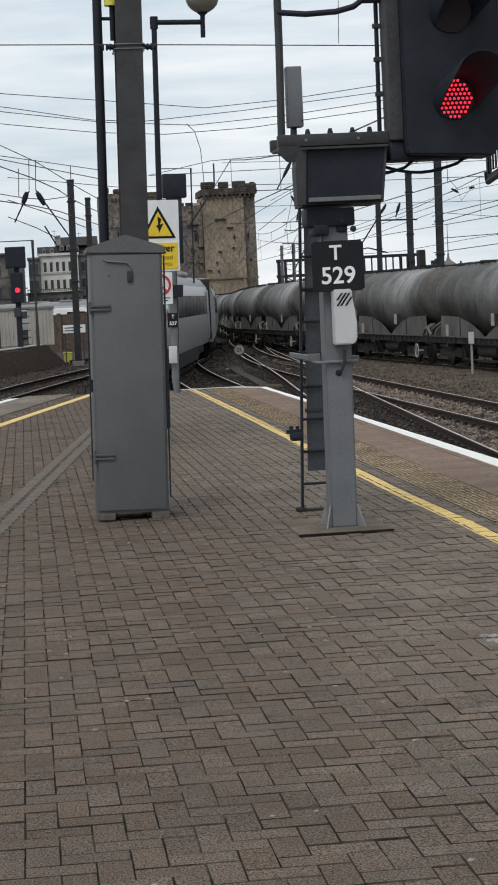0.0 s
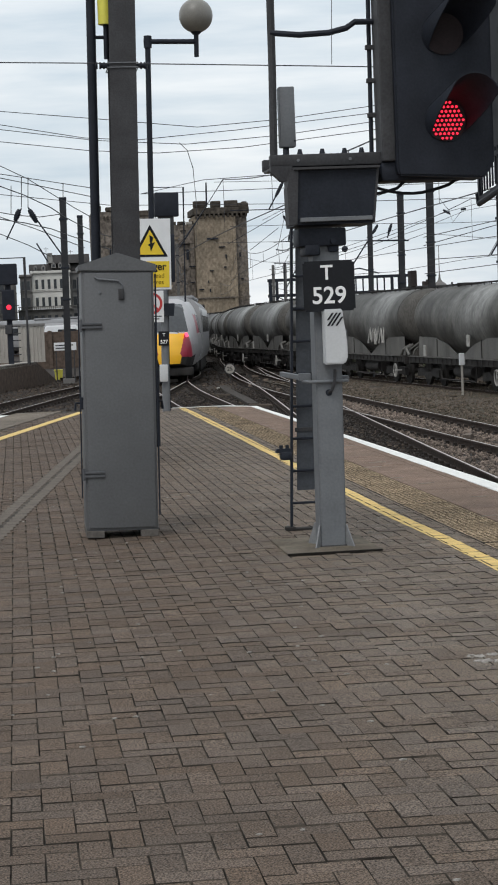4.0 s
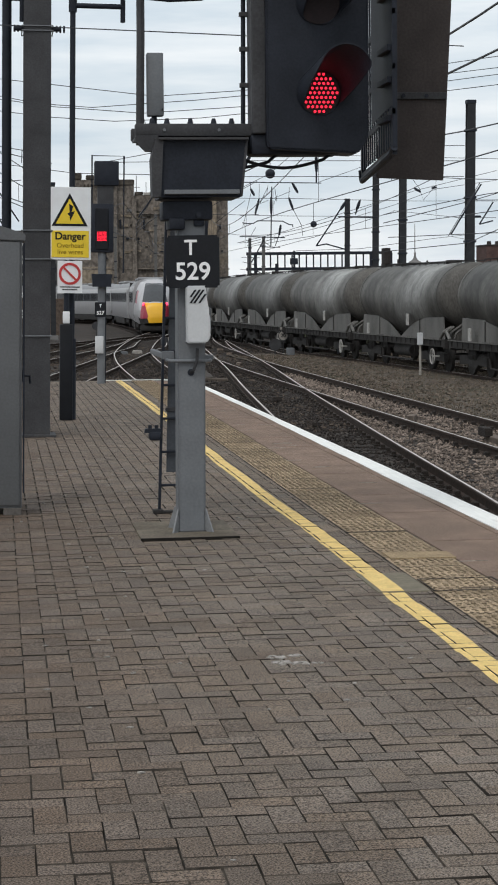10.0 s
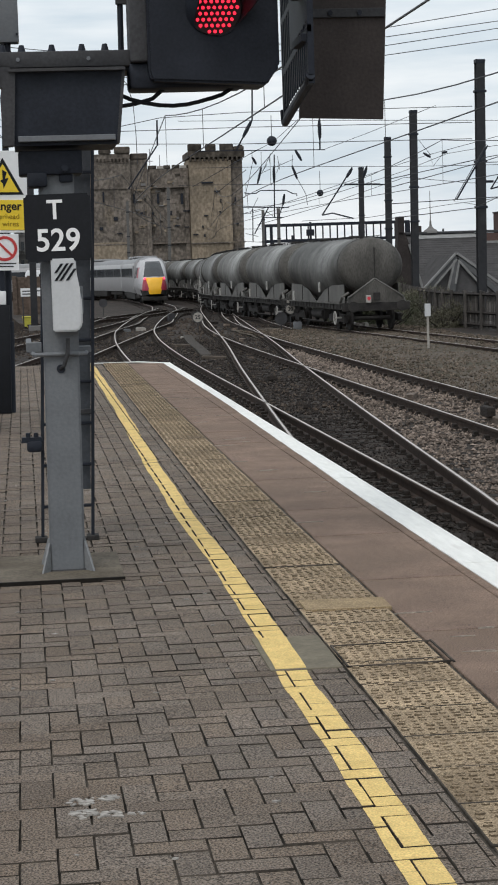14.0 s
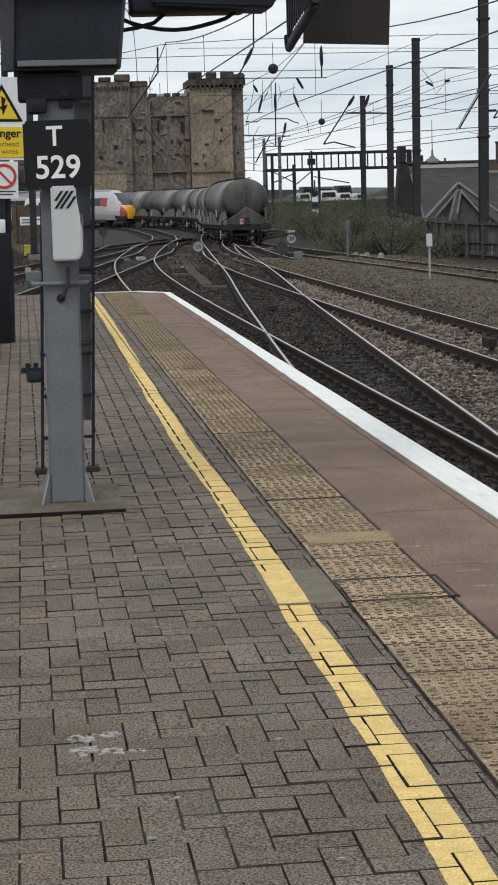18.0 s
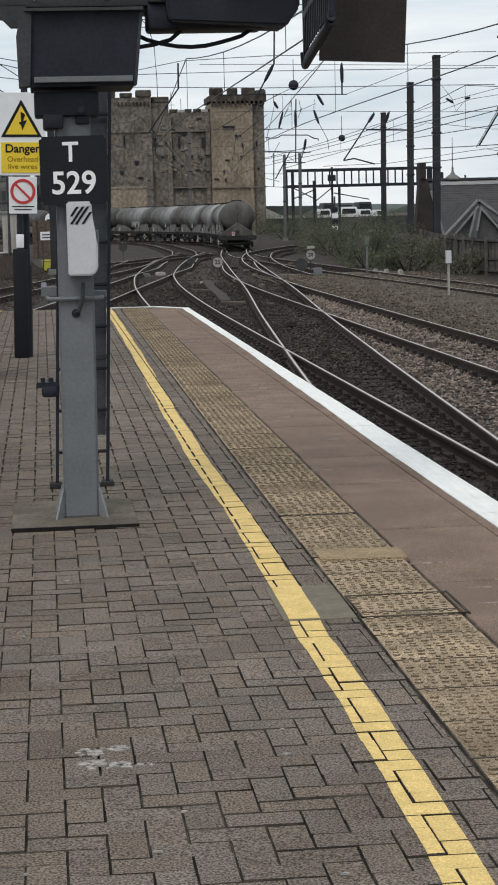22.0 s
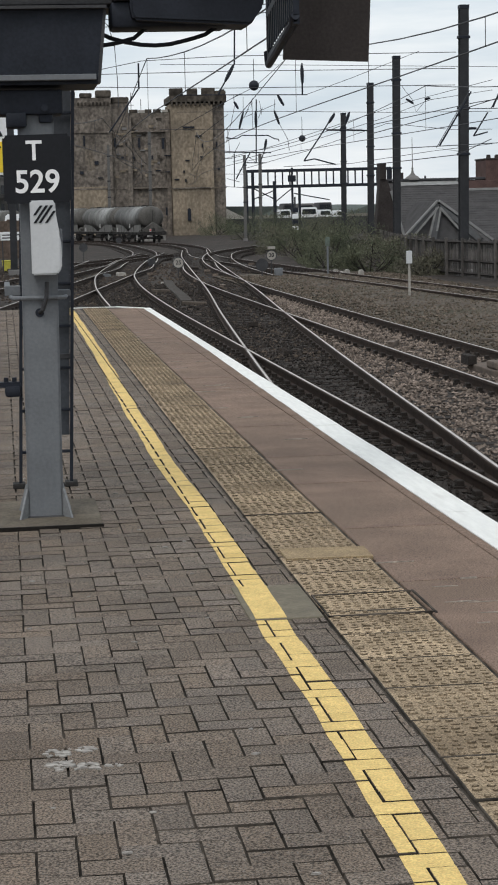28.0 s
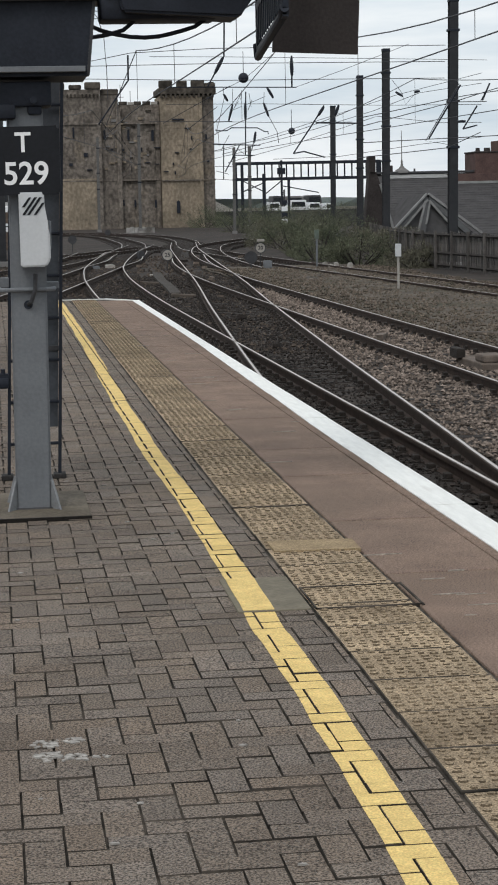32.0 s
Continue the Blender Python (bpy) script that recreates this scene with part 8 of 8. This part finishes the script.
box(bm, -0.08, 0.08, -0.06, 0.06, 1.15, 1.5, 0.02)
part("box", bm, material("dull green paint", (0.11, 0.135, 0.115), 0.7, spread=0.2, scale=6), gp, "pale green box")
wp = thing("lineside_post", pose(11.15, 44.0, BED), "white post with a pale box on top", "post")
bm = bm_new()
box(bm, -0.03, 0.03, -0.03, 0.03, 0, 1.05, 0.006)
part("post", bm, SIGNDULL, wp, "white painted post")
bm = bm_new()
box(bm, -0.075, 0.075, -0.075, 0.06, 1.0, 1.36, 0.012)
part("box", bm, WHITEPLASTIC, wp, "pale plastic box")
bm = bm_new()
box(bm, -0.16, 0.16, -0.12, 0.12, 0, 0.05, 0.01)
part("foot", bm, SIGNWHITE, wp)
for x, y in ((10.62, 26.1), (10.95, 25.6)):
    mk = thing("lineside_marker", pose(x, y, BED), "short white topped marker peg in the ballast", "marker", "white marker pegs")
    bm = bm_new()
    tube(bm, (0, 0, 0), (0, 0, 0.22), 0.02, sides=6)
    part("peg", bm, DARK2, mk)
    bm = bm_new()
    box(bm, -0.055, 0.055, -0.05, 0.05, 0.2, 0.36, 0.02)
    part("head", bm, SIGNWHITE, mk)
CHAMBER = material("worn chamber concrete", (0.125, 0.10, 0.083), 0.9, spread=0.25, scale=5, bump=0.4)
rng = random.Random(77)
for k in range(26):
    x, y = rng.uniform(4.5, 12.2), rng.uniform(18, 95)
    bm = bm_new()
    s = rng.uniform(0.08, 0.22)
    pts = [(s * math.cos(a) * rng.uniform(0.6, 1.2), s * 0.6 * math.sin(a) * rng.uniform(0.6, 1.2)) for a in np.arange(0, 6.28, 1.05)]
    prism(bm, pts, "z", 0, s * 0.5)
    whole("ballast_lump", bm, STONES if k % 3 else SLEEPER, "loose pale lump in the ballast", "debris", pose(x, y, BED + 0.06, rng.uniform(-8, 8), rng.uniform(-8, 8), rng.uniform(0, 180)), group="loose debris between tracks")
for x, y, rz in ((5.0, 44.0, -8), (8.9, 25.5, 4), (4.9, 53, 10)):
    bm = bm_new()
    box(bm, -0.35, 0.35, -0.1, 0.1, -0.06, 0.06, 0.03)
    whole("cable_trough_lid", bm, material("trough concrete", (0.085, 0.07, 0.058), 0.9, spread=0.2, scale=5, bump=0.3), "loose concrete trough lid between the tracks", "concrete block", pose(x, y, BED + 0.05, 2, 3, rz), group="concrete blocks")

cb = thing("cable_chamber", pose(7.28, 19.5, BED), "concrete slab and small dark box between the rails", "concrete block")
bm = bm_new()
box(bm, -0.26, 0.3, -0.9, 0.7, 0.0, 0.12, 0.02)
part("slab", bm, CHAMBER, cb, "worn concrete slab")
bm = bm_new()
box(bm, -0.22, 0.02, -0.85, -0.3, 0.12, 0.24, 0.03)
box(bm, 0.06, 0.26, -0.6, 0.2, 0.12, 0.2, 0.02)
part("cover", bm, CHAMBER, cb, "concrete cover blocks")
bm = bm_new()
box(bm, -0.34, -0.2, 0.35, 0.85, 0.1, 0.26, 0.02)
part("terminal_box", bm, SLEEPER, cb, "small dark terminal box")

# ---- left side, beyond the island ----
lp = thing("far_platform", Matrix(), "far platform with a dark brick face and pale coping", "platform", kind="structure")
bm = bm_new()
prism(bm, [(-1.25, 74.2), (-3.05, 66.2), (-22, -18), (-40, -18), (-5.5, 76)], "z", BED - 0.05, -0.02)
part("platform_body", bm, [BRICKWALL, COPING], lp)
bm = bm_new()
prism(bm, [(-1.25, 74.2), (-3.05, 66.2), (-22, -18), (-22.5, -18), (-3.5, 66.2), (-1.75, 74.3)], "z", -0.12, 0.02)
part("edge_slab", bm, PALESTONE, lp, "pale platform edge")
bm = bm_new()
v = [bm.verts.new(p) for p in ((-1.25, 74.2, 0), (-5.5, 76, 0), (-5.0, 81.8, BED), (-0.2, 81.2, BED), (-1.25, 74.2, BED - 0.05), (-5.5, 76, BED - 0.05))]
for f in ((0, 1, 2, 3), (0, 3, 4), (1, 5, 2), (0, 4, 5, 1)):
    bm.faces.new([v[i] for i in f])
part("end_ramp", bm, BRICKWALL, lp, "sloping dark end ramp")
sw = thing("sheeted_hoarding", pose(-2.2, 76.5, 0), "pale corrugated steel hoarding on the far platform", "hoarding")
for k in range(15):
    if k in (6, 7):
        continue
    bm = bm_new()
    x = -1.15 + k * 0.17
    prism(bm, [(x, 0.0), (x + 0.12, 0.0), (x + 0.14, -0.03), (x + 0.165, -0.03), (x + 0.165, 0.03), (x, 0.03)], "z", -0.05, 1.62)
    part("sheet", bm, PALESTONE, sw)
bm = bm_new()
box(bm, -1.2, 1.45, -0.06, 0.06, 1.6, 1.72, 0.01)
part("top_rail", bm, GREYSTONE, sw)
ls = thing("railway_signal", pose(-2.35, 70.5, 0), "tall dark signal with a lit red lamp on the far platform", "signal")
bm = bm_new()
box(bm, -0.12, 0.12, -0.1, 0.1, 0.0, 3.9, 0.02)
part("post", bm, DARK, ls)
bm = bm_new()
box(bm, -0.28, 0.26, -0.25, -0.1, 1.9, 3.2, 0.04)
lh = part("signal_head", bm, DARK, ls)
bm = bm_new()
disc(bm, (0.0, -0.26, 2.45), 0.105, 0.04, sides=18)
part("lit_lens", bm, RED_LED, lh, "glowing red lens")
bm = bm_new()
box(bm, -0.45, 0.42, -0.3, 0.2, 3.4, 4.3, 0.04)
part("indicator_case", bm, DARK, ls)
bm = bm_new()
pipe(bm, [(-0.9, 0.1, 0), (-0.9, 0.1, 4.55), (0.75, 0.1, 4.55), (0.75, 0.1, 0)], 0.07, 6)
box(bm, -0.2, 0.1, -0.2, 0.0, 1.3, 1.7, 0.03)
part("frame", bm, DARK2, ls, "dark steel portal frame")
bm = bm_new()
for k in range(9):
    box(bm, 0.12, 0.45, -0.05, -0.02, 0.1 + k * 0.3, 0.14 + k * 0.3)
part("ladder", bm, DARK2, ls)
nb = thing("station_name_board", pose(0.0, 79.0, BED), "pale sign board on two short posts", "sign")
bm = bm_new()
box(bm, -0.34, 0.72, -0.03, 0.03, 1.5, 1.88, 0.01)
part("board", bm, SIGNWHITE, nb)
for z, w in ((1.72, 0.42), (1.59, 0.28)):
    bm = bm_new()
    box(bm, -0.26, -0.26 + 2 * w, -0.036, -0.031, z, z + 0.05)
    part("text_bar", bm, DARK2, nb)
for x in (-0.25, 0.6):
    bm = bm_new()
    box(bm, x - 0.03, x + 0.03, -0.02, 0.04, 0, 1.52)
    part("post", bm, DARK2, nb)
bn = thing("grit_bin", pose(-0.1, 82.4, BED), "yellow plastic bin at the foot of the ramp", "bin")
bm = bm_new()
prism(bm, [(-0.17, 0), (0.17, 0), (0.2, 0.45), (-0.2, 0.45)], "y", -0.18, 0.18)
part("body", bm, GREENBIN, bn)
bm = bm_new()
box(bm, -0.22, 0.22, -0.2, 0.2, 0.45, 0.53, 0.03)
part("lid", bm, GREENBIN, bn)


def facade(x0, x1, y, z0, z1, floors, centres, wide, mat, label, cornice=0.3, name="facade"):
    """A stone front with narrow sash windows set back floor by floor."""
    fb = thing(name, pose(0, 0, 0), label, "building")
    bm = bm_new()
    box(bm, x0, x1, y, y + 8, z0, z1, 0.02)
    part("wall", bm, mat, fb)
    for za, zb in floors:
        bm = bm_new()
        box(bm, x0 - 0.05, x1 + 0.05, y - 0.12, y, za - 0.34, za - 0.22)
        part("string_course", bm, mat, fb)
        for cx in centres:
            bm = bm_new()
            box(bm, cx - wide * 0.66, cx + wide * 0.66, y - 0.10, y - 0.004, za - 0.05, zb + 0.12, 0.01)
            w = part("window", bm, mat, fb, "stone window surround")
            bm = bm_new()
            box(bm, cx - wide / 2, cx + wide / 2, y - 0.106, y - 0.05, za, zb)
            part("pane", bm, GLASS_D, w, "dark sash glass")
            bm = bm_new()
            box(bm, cx - wide * 0.75, cx + wide * 0.75, y - 0.2, y - 0.1, za - 0.13, za - 0.05)
            part("sill", bm, mat, w)
    bm = bm_new()
    box(bm, x0 - 0.15, x1 + 0.15, y - 0.3, y + 8.1, z1, z1 + cornice, 0.03)
    part("cornice", bm, mat, fb)
    return fb


SOOTYSTONE = material("sooty grey terrace stone", (0.10, 0.097, 0.092), 0.9, spread=0.3, scale=0.7, bump=0.2, second=(0.19, 0.185, 0.175), patch=0.52)
fb = facade(0.62, 6.0, 262, 4.2, 9.1, ((6.88, 8.22), (4.42, 5.7)), [1.3 + k * 0.87 for k in range(5)], 0.40, FACADEWHITE, "pale stone terrace with tall narrow dark windows", 0.35)
for x0, x1, z0, z1, mat, name, lab in ((0.4, 9.0, 9.4, 10.5, SLATE, "mansard_roof", "steep dark slate roof"), (3.2, 9.0, 10.5, 11.75, SLATE, "upper_roof", "dark flat topped roof storey"), (3.1, 3.75, 10.6, 12.05, SOOTYSTONE, "chimney", "sooty chimney stack")):
    bm = bm_new()
    prism(bm, [(264.0, z0), (265.2, z1), (272, z1), (272, z0)], "x", x0, x1)
    part(name, bm, mat, fb, lab)
for x, w, z in ((1.0, 0.5, 9.5), (2.1, 0.55, 9.55), (3.5, 0.65, 9.85), (4.45, 0.6, 9.85), (5.6, 0.6, 9.7)):
    bm = bm_new()
    prism(bm, [(x, z), (x + w, z), (x + w, z + 0.55), (x + w / 2, z + 0.8), (x, z + 0.55)], "y", 263.2, 265.0)
    d = part("dormer", bm, GREYSTONE, fb, "grey dormer window")
    bm = bm_new()
    box(bm, x + w * 0.25, x + w * 0.75, 263.15, 263.25, z + 0.12, z + 0.5)
    part("pane", bm, GLASS_D, d)
for x, z in ((2.9, 12.9), (6.4, 12.4)):
    bm = bm_new()
    tube(bm, (x, 266, 10.4), (x, 266, z), 0.03, sides=5)
    tube(bm, (x - 0.35, 266, z - 0.2), (x + 0.35, 266, z - 0.2), 0.025, sides=5)
    part("aerial", bm, DARK2, fb, "thin roof aerial")
facade(-1.0, 0.56, 261.6, 4.0, 8.7, ((6.8, 8.05), (4.4, 5.7)), (-0.6, 0.1), 0.44, GREYSTONE, "narrow grey stone front")
facade(6.1, 13.0, 264, -2, 9.0, ((6.8, 8.1), (4.5, 5.7), (2.2, 3.3)), [6.7 + k * 1.15 for k in range(6)], 0.5, GREYSTONE, "grey stone terrace with dark windows")
fb = facade(-1.4, 6.3, 260.4, -3, 3.9, ((2.1, 3.15), (-0.4, 0.9)), [-0.9 + k * 0.95 for k in range(8)], 0.46, SOOTYSTONE, "low sooty stone range before the terrace", 0.12)
for k in range(26):
    bm = bm_new()
    tube(bm, (-1.3 + k * 0.3, 260.3, 4.0), (-1.3 + k * 0.3, 260.3, 4.35), 0.07, 0.05, sides=6)
    part("baluster", bm, SOOTYSTONE, fb)
bm = bm_new()
box(bm, -1.45, 6.35, 260.2, 260.4, 4.34, 4.46, 0.02)
part("handrail", bm, SOOTYSTONE, fb, "stone rail on balusters")
facade(-22, -1.6, 255, -3, 9.3, ((6.6, 7.9), (3.6, 4.9)), [-21.2 + k * 1.6 for k in range(12)], 0.6, SOOTYSTONE, "dark stone terrace with sooty windows")
van(0.0, 128, -1.38, 3.2, 3.0, SIGNWHITE, "white van parked beyond the hoarding")
bm = bm_new()
box(bm, -0.9, 3.4, 121, 121.5, BED - 0.4, 1.18, 0.03)
for k in range(5):
    box(bm, -0.9 + k, -0.6 + k, 120.85, 121.02, BED - 0.4, 1.26, 0.02)
whole("boundary_wall", bm, BRICKWALL, "dark sooty boundary wall beyond the far platform", "wall", kind="structure")


# ---- paving blocks that the camera passes nearest, and ballast stones ----
def brick_mesh(w, d):
    v, f = [], []
    brick_faces(-w / 2, w / 2, -d / 2, d / 2, 0.0, v, f)
    me = bpy.data.meshes.new("paving_block")
    me.from_pydata(v, [], f)
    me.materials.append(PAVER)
    me.materials.append(JOINT)
    for p in me.polygons:
        p.material_index = min(1, p.index)
    return me


BLOCKS = {}
rng = random.Random(19)
near_bricks.sort(key=lambda b: (b[0] - 0.1) ** 2 + (b[2] + 4.6) ** 2)
for x0, x1, y0, y1, z in near_bricks:
    key = (round(x1 - x0 + 0.0046, 2), round(y1 - y0 + 0.0042, 2))
    if key not in BLOCKS:
        BLOCKS[key] = brick_mesh(key[0] - 0.0046, key[1] - 0.0042)
    shared("paving_block", BLOCKS[key], platform, pose((x0 + x1) / 2, (y0 + y1) / 2, z, *(rng.uniform(-1, 1) * (0.12 if x1 > 0.5 else 0.8) for _ in range(2)), rng.uniform(-0.6, 0.6)))


def scatter(name, label, count, x_of, size, seed, y0=2.0, y1=60.0, mat=None, lift=0.0):
    """Loose angular stones, joined, on the ballast."""
    rng = np.random.default_rng(seed)
    base = np.array([(1, 0, 0), (-1, 0, 0), (0, 1, 0), (0, -1, 0), (0, 0, 1), (0, 0, -1)], float)
    tri = [(0, 2, 4), (2, 1, 4), (1, 3, 4), (3, 0, 4), (2, 0, 5), (1, 2, 5), (3, 1, 5), (0, 3, 5)]
    vs, fs = [], []
    for k in range(count):
        u = rng.random()
        y = y0 + (y1 - y0) * u ** 1.5
        x = x_of(rng, y)
        s = size * rng.uniform(0.5, 1.25, 3) * (1 + y / 60)
        a = rng.uniform(0, 6.28)
        c, sn = math.cos(a), math.sin(a)
        p = base * s * rng.uniform(0.7, 1.2, (6, 1))
        q = np.stack([p[:, 0] * c - p[:, 1] * sn, p[:, 0] * sn + p[:, 1] * c, p[:, 2] * 0.8], 1)
        z = BED + 0.012 + lift + ballast_lift(x, y) + rng.uniform(-0.01, 0.02)
        vs.append(q + (x, y, z))
        fs += [(i + 6 * k, j + 6 * k, l + 6 * k) for i, j, l in tri]
    me = bpy.data.meshes.new(name)
    me.from_pydata(np.concatenate(vs).tolist(), [], fs)
    me.materials.append(mat or STONES)
    ob = new(name, me)
    tagged(ob, label, "ballast", kind="stuff")


def beside(r, y):
    """Open ballast to the east of the crossover."""
    x = r.uniform(4.2, 11.8)
    edge = float(np.interp(y, T2_Y, T2_X)) + 0.95
    return x if x > edge else r.uniform(edge, 11.8)


T2_Y, T2_X = [p[1] for p in T2], [p[0] for p in T2]
DARK_STONE = material("oily ballast stones", (0.026, 0.021, 0.018), 0.8, spread=0.4, scale=12, bump=0.4, island=0.6)
BROWN_STONE = material("brown ballast stones", (0.062, 0.048, 0.038), 0.85, spread=0.4, scale=12, bump=0.4, island=0.6)
scatter("ballast_stones", "loose grey brown ballast stones beside the rails", 46000, beside, 0.027, 1, 6, 48)
scatter("ballast_stones", "dark oily ballast stones under the platform line", 24000, lambda r, y: r.uniform(2.15, 2.4 + max(2.2, float(np.interp(y, T2_Y, T2_X)) - 1.5)), 0.024, 2, -2, 60, DARK_STONE)
scatter("ballast_stones", "loose ballast stones beyond the platform end", 12000, lambda r, y: r.uniform(-6, 10), 0.032, 3, 23, 90, BROWN_STONE)
scatter("ballast_stones", "brown gravel and clinker on the cess", 24000, lambda r, y: r.uniform(8.0, 14.5), 0.025, 4, 8, 64, material("cess gravel", (0.112, 0.089, 0.070), 0.9, spread=0.4, scale=12, bump=0.4, island=0.5, second=(0.060, 0.054, 0.038), patch=0.5), lift=0.075)


# ---- what moves ----
def on_line(line, s_rear, length, inset):
    """The pose of a vehicle of that length whose rear end stands s_rear along the line; its nose points up the line."""
    a, b = line.at(s_rear + inset), line.at(s_rear + length - inset)
    d = b - a
    yaw = math.atan2(-d[0], d[1])
    pitch = math.atan2(d[2], math.hypot(d[0], d[1]))
    w = d / np.linalg.norm(d)
    base = a - w * inset
    return Matrix.Translation(base) @ Matrix.Rotation(yaw, 4, "Z") @ Matrix.Rotation(pitch, 4, "X")


def ride(vehicles, line, times, length, inset):
    """times: rows of (seconds, y of the rear end)."""
    ts = [r[0] for r in times]
    ss = [line.where_y(r[1]) if r[1] < 165 else line.where_y(165) + (r[1] - 165) for r in times]
    fine = np.arange(0, 32.01, 0.5)
    # a smooth run through the rows
    way = np.interp(fine, ts, ss)
    for _ in range(6):
        way[1:-1] = 0.25 * way[:-2] + 0.5 * way[1:-1] + 0.25 * way[2:]
    for k, ob in enumerate(vehicles):
        walk(ob, [(float(t), on_line(line, s + k * length, length, inset)) for t, s in zip(fine, way)])


def motions():
    ride(COACHES, L_TRAIN, TRAIN_ROWS, COACH, 4.0)
    ride(WAGONS, L_WAGON, WAGON_ROWS, WAGON, 2.0)


motions()
